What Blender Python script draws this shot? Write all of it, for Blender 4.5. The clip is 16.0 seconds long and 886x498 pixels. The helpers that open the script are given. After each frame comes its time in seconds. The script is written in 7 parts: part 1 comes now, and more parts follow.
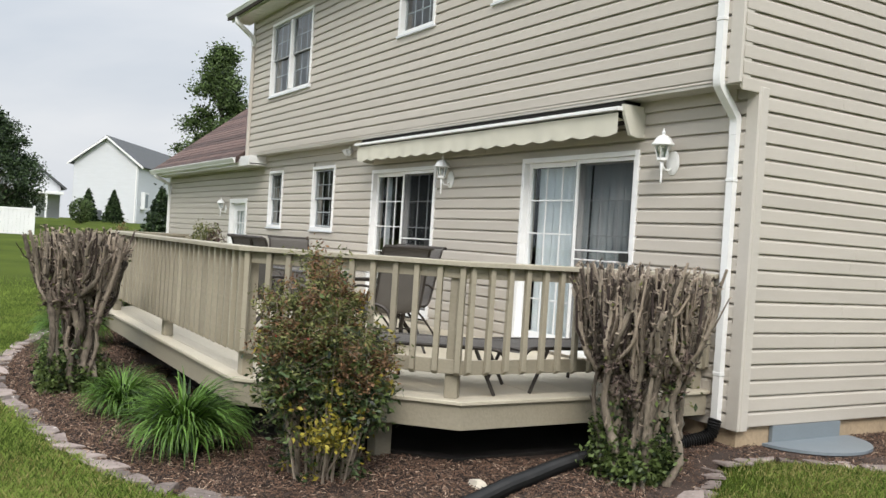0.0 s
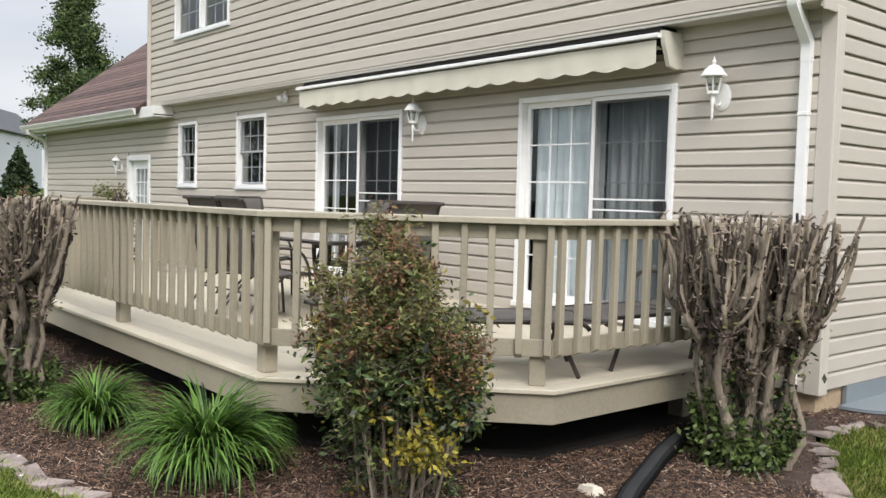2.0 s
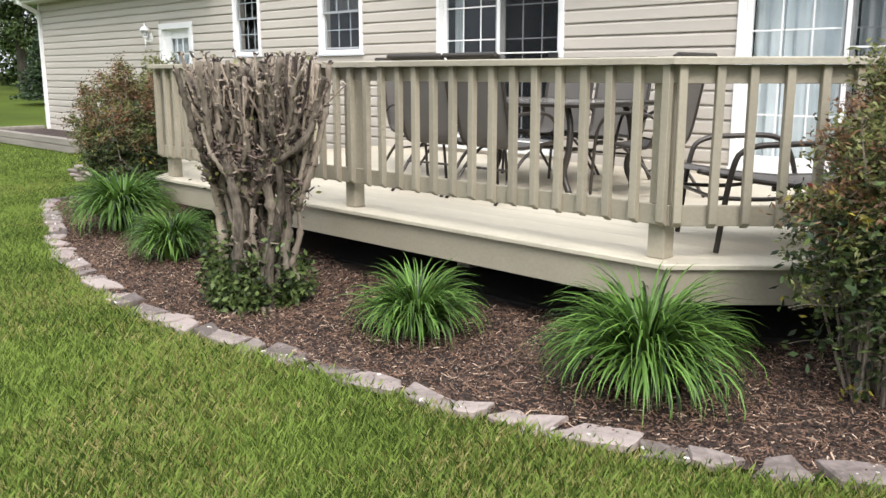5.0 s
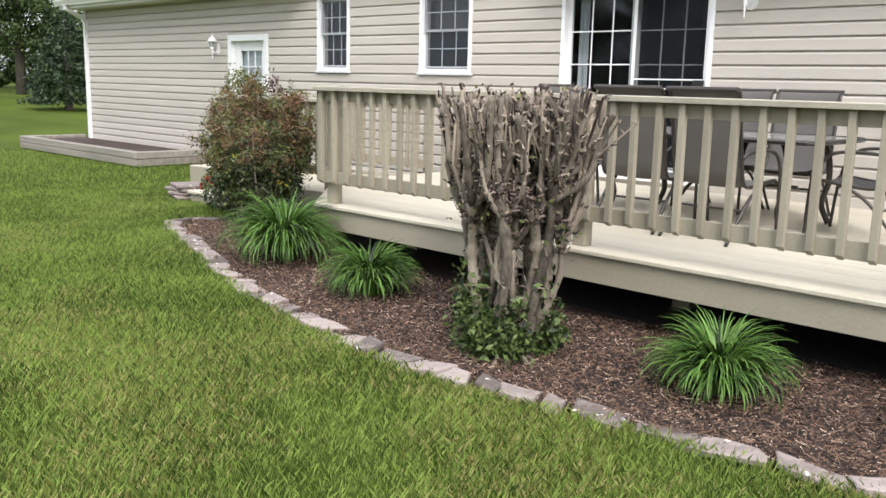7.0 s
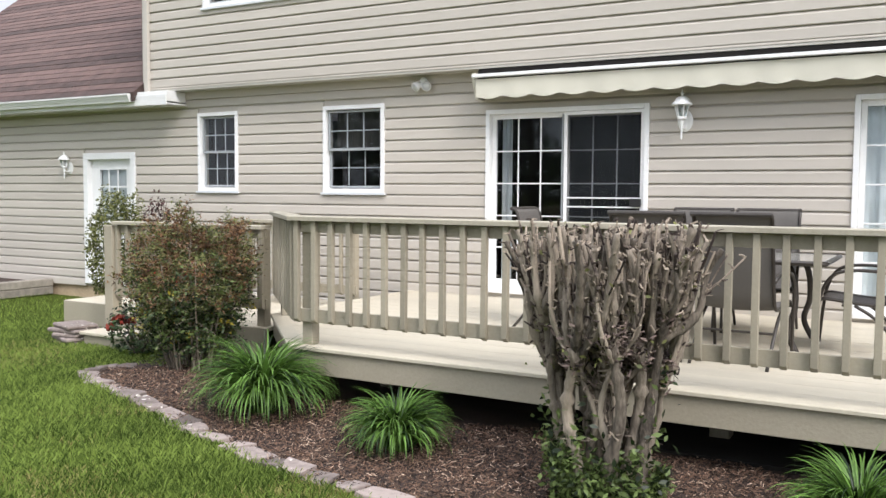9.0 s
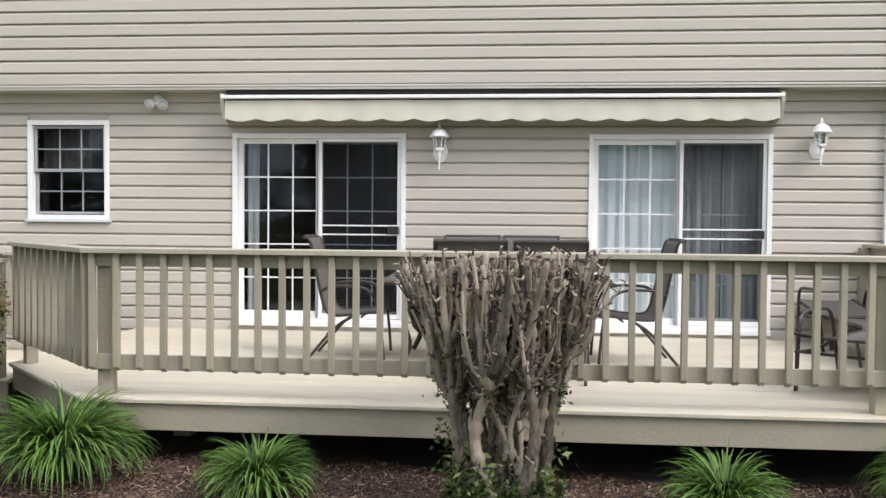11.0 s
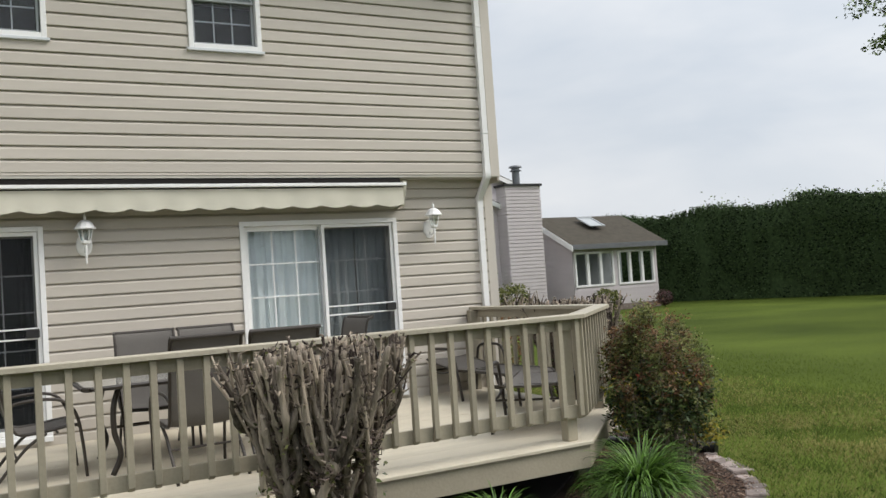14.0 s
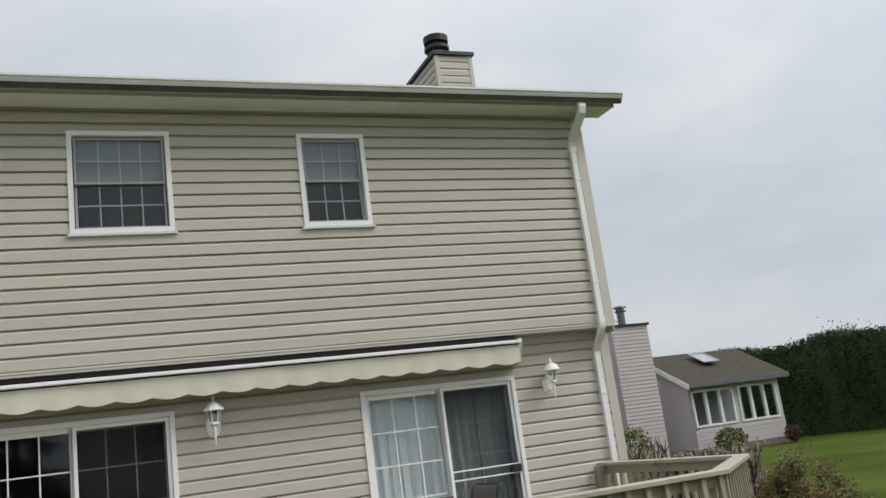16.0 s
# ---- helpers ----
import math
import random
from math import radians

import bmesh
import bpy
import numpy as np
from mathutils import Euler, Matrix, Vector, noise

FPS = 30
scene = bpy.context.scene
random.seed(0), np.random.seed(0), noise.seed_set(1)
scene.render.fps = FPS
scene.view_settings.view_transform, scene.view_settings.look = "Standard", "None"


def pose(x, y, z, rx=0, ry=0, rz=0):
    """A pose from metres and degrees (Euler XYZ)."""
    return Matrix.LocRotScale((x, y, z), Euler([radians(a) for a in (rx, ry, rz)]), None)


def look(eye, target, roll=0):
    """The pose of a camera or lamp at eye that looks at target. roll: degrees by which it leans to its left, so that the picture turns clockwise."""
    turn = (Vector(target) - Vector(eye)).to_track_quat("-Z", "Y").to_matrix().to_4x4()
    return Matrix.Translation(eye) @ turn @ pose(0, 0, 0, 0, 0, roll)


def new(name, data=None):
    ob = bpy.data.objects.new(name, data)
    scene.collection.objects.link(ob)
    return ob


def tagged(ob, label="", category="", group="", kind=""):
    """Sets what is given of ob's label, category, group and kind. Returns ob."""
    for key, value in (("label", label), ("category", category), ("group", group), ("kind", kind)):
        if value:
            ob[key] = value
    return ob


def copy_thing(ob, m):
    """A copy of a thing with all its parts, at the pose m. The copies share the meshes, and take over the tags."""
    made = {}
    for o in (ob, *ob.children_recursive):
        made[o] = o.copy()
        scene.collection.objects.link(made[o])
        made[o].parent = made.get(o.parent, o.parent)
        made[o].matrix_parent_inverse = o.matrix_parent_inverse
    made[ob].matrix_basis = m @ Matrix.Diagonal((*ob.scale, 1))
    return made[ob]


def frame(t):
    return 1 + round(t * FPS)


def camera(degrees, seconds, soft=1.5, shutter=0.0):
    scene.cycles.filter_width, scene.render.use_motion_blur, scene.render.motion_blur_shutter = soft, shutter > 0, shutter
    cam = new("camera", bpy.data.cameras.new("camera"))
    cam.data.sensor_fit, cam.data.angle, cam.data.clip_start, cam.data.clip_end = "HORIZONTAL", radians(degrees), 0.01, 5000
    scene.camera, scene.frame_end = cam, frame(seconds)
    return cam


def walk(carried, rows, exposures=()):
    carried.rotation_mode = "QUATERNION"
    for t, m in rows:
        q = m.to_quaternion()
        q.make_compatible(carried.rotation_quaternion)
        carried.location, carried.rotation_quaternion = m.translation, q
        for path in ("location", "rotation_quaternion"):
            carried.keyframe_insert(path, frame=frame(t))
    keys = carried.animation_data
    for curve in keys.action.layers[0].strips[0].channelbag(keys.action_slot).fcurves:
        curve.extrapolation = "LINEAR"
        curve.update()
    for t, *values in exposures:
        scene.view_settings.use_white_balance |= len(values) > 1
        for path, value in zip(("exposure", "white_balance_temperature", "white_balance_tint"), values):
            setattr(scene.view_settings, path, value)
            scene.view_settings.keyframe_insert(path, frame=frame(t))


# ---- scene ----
cam = camera(53.4, 16.0)
PATH = [
    (0, (0.31, 0.009, 1.624), (-1.403, 1.041, 1.607), 3.7),
    (0.5, (-0.153, 0.009, 1.615), (-1.815, 1.121, 1.591), 3.7),
    (1, (-0.558, -0.028, 1.642), (-2.184, 1.137, 1.63), 3.3),
    (1.5, (-1.006, -0.218, 1.634), (-2.584, 1.01, 1.585), 2.2),
    (2, (-1.515, -0.389, 1.592), (-3.046, 0.893, 1.478), 1.6),
    (2.5, (-1.999, -0.495, 1.58), (-3.498, 0.818, 1.413), 1.1),
    (3, (-2.414, -0.751, 1.56), (-3.871, 0.605, 1.365), 0.7),
    (3.5, (-2.808, -0.919, 1.527), (-4.226, 0.474, 1.303), 1.2),
    (3.9, (-3.172, -0.987, 1.489), (-4.568, 0.416, 1.2), 1.8),
    (4, (-3.254, -1.02, 1.483), (-4.638, 0.392, 1.181), 2.2),
    (4.3, (-3.48, -1.207, 1.446), (-4.865, 0.191, 1.087), 1.8),
    (4.5, (-3.633, -1.35, 1.428), (-5.012, 0.05, 1.052), 1.4),
    (5, (-4.048, -1.644, 1.411), (-5.446, -0.269, 1.02), 0.0),
    (5.2, (-4.246, -1.738, 1.411), (-5.655, -0.373, 1.019), 0.1),
    (7.3, (-5.815, -2.807, 1.561), (-7.146, -1.356, 1.211), 1.6),
    (7.5, (-5.989, -2.899, 1.575), (-7.293, -1.418, 1.247), 1.3),
    (8, (-6.349, -3.05, 1.606), (-7.578, -1.497, 1.328), 0.6),
    (8.5, (-6.789, -3.105, 1.654), (-7.913, -1.463, 1.454), 0.1),
    (8.7, (-6.989, -3.152, 1.663), (-8.065, -1.474, 1.501), 0.2),
    (10.8, (-8.658, -3.544, 1.679), (-8.915, -1.562, 1.623), 0.9),
    (11, (-8.811, -3.556, 1.68), (-8.981, -1.564, 1.62), 0.5),
    (11.5, (-9.183, -3.518, 1.691), (-9.116, -1.519, 1.639), -0.3),
    (12, (-9.516, -3.586, 1.694), (-9.262, -1.603, 1.638), -0.6),
    (12.5, (-9.834, -3.679, 1.712), (-9.388, -1.731, 1.644), -1.2),
    (13, (-10.129, -3.653, 1.712), (-9.517, -1.75, 1.65), -2.6),
    (13.5, (-10.419, -3.603, 1.745), (-9.601, -1.778, 1.704), -2.7),
    (14, (-10.717, -3.594, 1.814), (-9.769, -1.835, 1.891), -3.9),
    (14.5, (-10.769, -3.563, 1.891), (-9.788, -1.834, 2.106), -6.6),
    (15, (-10.78, -3.564, 1.939), (-9.805, -1.846, 2.25), -8.4),
    (15.5, (-10.807, -3.536, 1.963), (-9.899, -1.796, 2.348), -8.5),
    (16, (-10.862, -3.528, 1.957), (-10.104, -1.728, 2.386), -7.7),
]
walk(cam, [(t, look(eye, target, roll)) for t, eye, target, roll in PATH],
     [(0, 0.06, 6500, 10), (2.5, 0.2, 6500, 12), (5, 0.48, 6400, 12), (8, 0.43, 6300, 13), (11, 0.2, 6350, 14), (12, 0.08, 6450, 12), (12.5, -0.15, 6500, 11), (13.5, 0.0, 6600, 10), (14, -0.15, 6600, 10), (14.5, -0.43, 6550, 10), (15, -0.46, 6600, 10), (16, -0.42, 6550, 10)])

# ---- sky and light: a bright overcast day ----
world = bpy.data.worlds.new("overcast_sky")
scene.world = world
world.use_nodes = True
wn, wl = world.node_tree.nodes, world.node_tree.links
wn.clear()
w_out = wn.new("ShaderNodeOutputWorld")
w_bg = wn.new("ShaderNodeBackground")
w_sky = wn.new("ShaderNodeTexSky")
w_sky.sky_type = "NISHITA"
w_sky.sun_disc = False
w_sky.sun_elevation = radians(44)
w_sky.sun_rotation = radians(121)
w_sky.air_density = 1.2
w_sky.dust_density = 3.0
w_co = wn.new("ShaderNodeTexCoord")
w_map = wn.new("ShaderNodeMapping")
w_map.inputs["Scale"].default_value = (1.0, 1.0, 2.6)
w_noise = wn.new("ShaderNodeTexNoise")
w_noise.inputs["Scale"].default_value = 2.1
w_noise.inputs["Detail"].default_value = 5.0
w_noise.inputs["Roughness"].default_value = 0.5
w_noise.inputs["Distortion"].default_value = 0.35
w_ramp = wn.new("ShaderNodeValToRGB")
w_ramp.color_ramp.elements[0].position = 0.34
w_ramp.color_ramp.elements[0].color = (6.9, 7.6, 8.5, 1)
w_ramp.color_ramp.elements[1].position = 0.68
w_ramp.color_ramp.elements[1].color = (9.9, 10.1, 10.4, 1)
w_mix = wn.new("ShaderNodeMixRGB")
w_mix.inputs["Fac"].default_value = 0.93
wl.new(w_co.outputs["Generated"], w_map.inputs["Vector"])
wl.new(w_map.outputs["Vector"], w_noise.inputs["Vector"])
wl.new(w_noise.outputs["Fac"], w_ramp.inputs["Fac"])
wl.new(w_sky.outputs["Color"], w_mix.inputs["Color1"])
wl.new(w_ramp.outputs["Color"], w_mix.inputs["Color2"])
wl.new(w_mix.outputs["Color"], w_bg.inputs["Color"])
w_bg.inputs["Strength"].default_value = 0.1
# brighter towards the veiled sun and the zenith, as overcast skies are
SUN_WAY = Vector((0.63, -0.38, 0.68)).normalized()
w_dot = wn.new("ShaderNodeVectorMath")
w_dot.operation = "DOT_PRODUCT"
w_dot.inputs[1].default_value = SUN_WAY
wl.new(w_co.outputs["Generated"], w_dot.inputs[0])
w_exp = wn.new("ShaderNodeMath")
w_exp.operation = "POWER"
w_exp.inputs[0].default_value = 1.3
wl.new(w_dot.outputs["Value"], w_exp.inputs[1])
w_sep = wn.new("ShaderNodeSeparateXYZ")
wl.new(w_co.outputs["Generated"], w_sep.inputs[0])
w_up = wn.new("ShaderNodeMath")
w_up.operation = "MAXIMUM"
w_up.inputs[1].default_value = 0.0
wl.new(w_sep.outputs["Z"], w_up.inputs[0])
w_cube = wn.new("ShaderNodeMath")
w_cube.operation = "POWER"
w_cube.inputs[1].default_value = 3.0
wl.new(w_up.outputs[0], w_cube.inputs[0])
w_zen = wn.new("ShaderNodeMath")
w_zen.operation = "MULTIPLY_ADD"
w_zen.inputs[1].default_value = 1.6
w_zen.inputs[2].default_value = 1.0
wl.new(w_cube.outputs[0], w_zen.inputs[0])
w_all = wn.new("ShaderNodeMath")
w_all.operation = "MULTIPLY"
wl.new(w_exp.outputs[0], w_all.inputs[0])
wl.new(w_zen.outputs[0], w_all.inputs[1])
w_str = wn.new("ShaderNodeMath")
w_str.operation = "MULTIPLY"
w_str.inputs[1].default_value = 0.098
wl.new(w_all.outputs[0], w_str.inputs[0])
wl.new(w_str.outputs[0], w_bg.inputs["Strength"])
wl.new(w_bg.outputs["Background"], w_out.inputs["Surface"])

sun_data = bpy.data.lights.new("sun", "SUN")
sun_data.energy = 2.5
sun_data.angle = radians(25)
sun_data.color = (1.0, 0.96, 0.9)
sun = new("sun", sun_data)
sun.matrix_world = look(SUN_WAY * 40, (0, 0, 0))


# ---- materials ----
def material(name, colour, rough=0.6, metal=0.0, spread=0.12, scale=3.0, grain=60.0, bump=0.15, stretch=(1, 1, 1),
             second=None, per_object=0.0, coords="Object", island=0.0, spec=0.5):
    """A surface whose colour varies at two scales, with fine relief."""
    m = bpy.data.materials.new(name)
    m.use_nodes = True
    n, l = m.node_tree.nodes, m.node_tree.links
    b = n["Principled BSDF"]
    b.inputs["Metallic"].default_value = metal
    b.inputs["Specular IOR Level"].default_value = spec
    co = n.new("ShaderNodeTexCoord")
    mp = n.new("ShaderNodeMapping")
    mp.inputs["Scale"].default_value = stretch
    l.new(co.outputs[coords], mp.inputs["Vector"])
    big = n.new("ShaderNodeTexNoise")
    big.inputs["Scale"].default_value = scale
    big.inputs["Detail"].default_value = 4
    fine = n.new("ShaderNodeTexNoise")
    fine.inputs["Scale"].default_value = grain
    fine.inputs["Detail"].default_value = 5
    l.new(mp.outputs["Vector"], big.inputs["Vector"])
    l.new(mp.outputs["Vector"], fine.inputs["Vector"])
    both = n.new("ShaderNodeMath")
    both.operation = "MULTIPLY_ADD"
    l.new(fine.outputs["Fac"], both.inputs[0])
    both.inputs[1].default_value = 0.4
    half = n.new("ShaderNodeMath")
    half.operation = "MULTIPLY"
    l.new(big.outputs["Fac"], half.inputs[0])
    half.inputs[1].default_value = 0.6
    l.new(half.outputs[0], both.inputs[2])
    fac = both.outputs[0]
    if per_object or island:
        if island:
            src = n.new("ShaderNodeNewGeometry").outputs["Random Per Island"]
        else:
            src = n.new("ShaderNodeObjectInfo").outputs["Random"]
        add = n.new("ShaderNodeMath")
        add.operation = "MULTIPLY_ADD"
        l.new(src, add.inputs[0])
        add.inputs[1].default_value = per_object or island
        off = n.new("ShaderNodeMath")
        off.operation = "SUBTRACT"
        l.new(fac, off.inputs[0])
        off.inputs[1].default_value = 0.5 * (per_object or island)
        l.new(off.outputs[0], add.inputs[2])
        fac = add.outputs[0]
    ramp = n.new("ShaderNodeValToRGB")
    lo = [c * (1 - 2 * spread) for c in colour]
    hi = list(second) if second else [min(1.0, c * (1 + 2 * spread)) for c in colour]
    ramp.color_ramp.elements[0].position, ramp.color_ramp.elements[1].position = 0.25, 0.75
    ramp.color_ramp.elements[0].color = (*lo, 1)
    ramp.color_ramp.elements[1].color = (*hi, 1)
    l.new(fac, ramp.inputs["Fac"])
    l.new(ramp.outputs["Color"], b.inputs["Base Color"])
    rr = n.new("ShaderNodeMapRange")
    rr.inputs["To Min"].default_value = max(0.02, rough - 0.1)
    rr.inputs["To Max"].default_value = min(1.0, rough + 0.1)
    l.new(big.outputs["Fac"], rr.inputs["Value"])
    l.new(rr.outputs["Result"], b.inputs["Roughness"])
    if bump:
        bp = n.new("ShaderNodeBump")
        bp.inputs["Strength"].default_value = bump
        bp.inputs["Distance"].default_value = 0.01
        l.new(fine.outputs["Fac"], bp.inputs["Height"])
        l.new(bp.outputs["Normal"], b.inputs["Normal"])
    return m


def leafy(name, colour, second, rough=0.5, through_light=0.35, spread=0.35, scale=5, island=0.9, spec=0.35):
    """Leaves: each one a little different, letting some light through."""
    m = material(name, colour, rough, spread=spread, scale=scale, grain=30, bump=0.0, second=second, island=island, spec=spec)
    n, l = m.node_tree.nodes, m.node_tree.links
    b, out = n["Principled BSDF"], n["Material Output"]
    tr = n.new("ShaderNodeBsdfTranslucent")
    ramp = [k for k in n if k.type == "VALTORGB"][0]
    l.new(ramp.outputs["Color"], tr.inputs["Color"])
    mx = n.new("ShaderNodeMixShader")
    mx.inputs["Fac"].default_value = through_light
    l.new(b.outputs[0], mx.inputs[1])
    l.new(tr.outputs[0], mx.inputs[2])
    l.new(mx.outputs[0], out.inputs["Surface"])
    return m


def glass(name, tint, gloss=0.06):
    """A thin pane: clear, with a mirror-like sheen that grows at a grazing view."""
    m = bpy.data.materials.new(name)
    m.use_nodes = True
    n, l = m.node_tree.nodes, m.node_tree.links
    n.remove(n["Principled BSDF"])
    t = n.new("ShaderNodeBsdfTransparent")
    t.inputs["Color"].default_value = (*tint, 1)
    g = n.new("ShaderNodeBsdfGlossy")
    g.inputs["Roughness"].default_value = 0.02
    g.inputs["Color"].default_value = (0.9, 0.95, 0.96, 1)
    f = n.new("ShaderNodeFresnel")
    f.inputs["IOR"].default_value = 1.5
    a = n.new("ShaderNodeMath")
    a.operation = "ADD"
    l.new(f.outputs[0], a.inputs[0])
    a.inputs[1].default_value = gloss
    mx = n.new("ShaderNodeMixShader")
    l.new(a.outputs[0], mx.inputs["Fac"])
    l.new(t.outputs[0], mx.inputs[1])
    l.new(g.outputs[0], mx.inputs[2])
    l.new(mx.outputs[0], n["Material Output"].inputs["Surface"])
    return m


def mesh_screen(name, colour, cover):
    m = bpy.data.materials.new(name)
    m.use_nodes = True
    n, l = m.node_tree.nodes, m.node_tree.links
    b = n["Principled BSDF"]
    b.inputs["Base Color"].default_value = (*colour, 1)
    b.inputs["Roughness"].default_value = 0.7
    b.inputs["Specular IOR Level"].default_value = 0.06
    t = n.new("ShaderNodeBsdfTransparent")
    mx = n.new("ShaderNodeMixShader")
    mx.inputs["Fac"].default_value = cover
    l.new(t.outputs[0], mx.inputs[1])
    l.new(b.outputs[0], mx.inputs[2])
    l.new(mx.outputs[0], n["Material Output"].inputs["Surface"])
    return m


M_SIDING = material("vinyl_siding", (0.488, 0.446, 0.388), 0.5, spread=0.035, scale=0.9, grain=25, bump=0.05, stretch=(1, 1, 6), per_object=0.35)
M_SIDING_WHITE = material("white_siding", (0.60, 0.615, 0.635), 0.5, spread=0.03, scale=0.8, grain=25, bump=0.04, stretch=(1, 1, 6), per_object=0.3)
M_SIDING_PINK = material("pinkish_siding", (0.55, 0.505, 0.515), 0.55, spread=0.04, scale=0.8, grain=25, bump=0.04, stretch=(1, 1, 6), per_object=0.3)
M_CORNER = material("beige_trim", (0.53, 0.49, 0.435), 0.45, spread=0.03, scale=1.2, grain=30, bump=0.04)
M_WHITE = material("white_vinyl", (0.80, 0.80, 0.79), 0.35, spread=0.03, scale=2, grain=40, bump=0.03)
M_MUNTIN = material("grey_white_bars", (0.62, 0.64, 0.66), 0.4, spread=0.03, scale=2, grain=40, bump=0.0)
M_GUTTER = material("aged_white_gutter", (0.72, 0.72, 0.70), 0.35, spread=0.06, scale=1.3, grain=14, bump=0.03, stretch=(0.5, 1, 4))
M_SOFFIT = material("soffit_vinyl", (0.46, 0.44, 0.39), 0.5, spread=0.04, scale=1.5, grain=30, bump=0.04)
M_PAINT = material("tan_painted_timber", (0.315, 0.28, 0.21), 0.6, spread=0.09, scale=2.2, grain=45, bump=0.25, stretch=(1, 1, 1), per_object=0.35)
M_CAP = material("tan_painted_cap_rail", (0.36, 0.325, 0.25), 0.55, spread=0.1, scale=2.5, grain=40, bump=0.25, per_object=0.2)
M_DECK = material("cream_painted_deck_board", (0.53, 0.475, 0.37), 0.6, spread=0.08, scale=1.6, grain=30, bump=0.3, stretch=(0.35, 2.2, 2), per_object=0.1)
M_NOSING = material("cream_painted_nosing", (0.50, 0.45, 0.35), 0.55, spread=0.08, scale=2.0, grain=40, bump=0.25, per_object=0.3)
M_FOUND = material("tan_parged_foundation", (0.42, 0.32, 0.21), 0.85, spread=0.15, scale=2.5, grain=30, bump=0.5)
M_WELL = material("blue_grey_plastic", (0.19, 0.22, 0.24), 0.4, spread=0.06, scale=3, grain=60, bump=0.05)
# near-black so that the colour itself carries the shade under the deck
M_DARK = material("soil_with_painted_shade", (0.014, 0.011, 0.009), 0.95, spread=0.3, scale=3, grain=40, bump=0.4)
M_ROOF_RED = material("reddish_brown_shingle", (0.105, 0.066, 0.057), 0.9, spread=0.25, scale=5, grain=140, bump=0.6, per_object=0.5)
M_ROOF_GREY = material("grey_shingle", (0.10, 0.105, 0.11), 0.9, spread=0.18, scale=4, grain=120, bump=0.5, per_object=0.4)
M_ROOF_BROWN = material("weathered_brown_shingle", (0.055, 0.049, 0.039), 0.95, spec=0.1, spread=0.2, scale=4, grain=120, bump=0.5, per_object=0.4)
M_AWNING = material("cream_awning_fabric", (0.60, 0.575, 0.48), 0.8, spread=0.05, scale=2.5, grain=180, bump=0.15)
M_AWNING_CASE = material("cream_awning_case", (0.62, 0.60, 0.52), 0.4, spread=0.03, scale=2, grain=40, bump=0.03)
M_BRONZE = material("dark_bronze_tube", (0.045, 0.038, 0.032), 0.38, metal=0.35, spread=0.15, scale=4, grain=60, bump=0.05)
M_SLING = material("grey_brown_sling", (0.105, 0.095, 0.085), 0.75, spread=0.1, scale=4, grain=220, bump=0.3)
M_SLING_DARK = material("dark_sling_border", (0.05, 0.043, 0.037), 0.7, spread=0.1, scale=4, grain=200, bump=0.3)
M_TABLE_GLASS = material("frosted_table_glass", (0.30, 0.29, 0.26), 0.12, spread=0.05, scale=3, grain=80, bump=0.0)
M_BLACK = material("black_plastic", (0.010, 0.010, 0.010), 0.6, spread=0.2, scale=5, grain=60, bump=0.1)
M_METAL = material("galvanised_flue", (0.16, 0.17, 0.18), 0.4, metal=0.7, spread=0.12, scale=4, grain=40, bump=0.05)
M_METAL_DARK = material("sooty_flue_cap", (0.03, 0.03, 0.032), 0.5, metal=0.4, spread=0.15, scale=4, grain=40, bump=0.05)
M_STONE = material("grey_pink_flagstone", (0.19, 0.15, 0.13), 0.85, spread=0.2, scale=7, grain=30, bump=0.8, per_object=0.6, second=(0.33, 0.27, 0.24))
M_ROCK = material("pale_rock", (0.62, 0.56, 0.46), 0.85, spread=0.12, scale=7, grain=40, bump=0.8)
M_TIMBER = material("weathered_grey_timber", (0.24, 0.215, 0.18), 0.85, spread=0.2, scale=2, grain=30, bump=0.5, stretch=(0.5, 5, 5), per_object=0.3)
M_JOIST = material("dark_old_joist_timber", (0.15, 0.13, 0.11), 0.9, spread=0.2, scale=2, grain=30, bump=0.5, stretch=(0.5, 5, 5), per_object=0.3)
M_CURTAIN = material("white_sheer_curtain", (0.82, 0.86, 0.87), 0.8, spread=0.05, scale=3, grain=120, bump=0.1)
M_CURTAIN_GREY = material("pale_grey_curtain", (0.55, 0.58, 0.59), 0.8, spread=0.06, scale=3, grain=120, bump=0.1)
M_BLIND = material("grey_window_shade", (0.34, 0.36, 0.37), 0.8, spread=0.05, scale=3, grain=90, bump=0.05)
# very dark colour that stands in for the lack of light indoors
M_ROOM = material("unlit_interior_tone", (0.075, 0.07, 0.065), 0.8, spread=0.08, scale=1, grain=20, bump=0.1)
M_PANE = glass("window_pane", (0.90, 0.93, 0.94), 0.01)
M_LAMP_GLASS = glass("lantern_glass", (0.85, 0.87, 0.86), 0.05)
M_SCREEN = mesh_screen("insect_screen", (0.018, 0.02, 0.022), 0.36)
M_GRILLE = material("pale_grille_bars", (0.60, 0.63, 0.65), 0.4, spread=0.03, scale=2, grain=40, bump=0.0)
M_BAR = material("dull_grey_bars", (0.34, 0.36, 0.37), 0.5, spread=0.04, scale=2, grain=40, bump=0.0)
# black, hardly glossy: paints the shadow in the gap above the awning bar
M_HOUSING = material("shadow_black_awning_housing", (0.012, 0.011, 0.010), 0.8, spread=0.2, scale=4, grain=60, bump=0.05, spec=0.1)
M_BARK = material("weathered_bark", (0.115, 0.088, 0.062), 0.9, spread=0.35, scale=9, grain=70, bump=1.0, stretch=(1, 1, 0.3), second=(0.345, 0.287, 0.222), per_object=0.4)
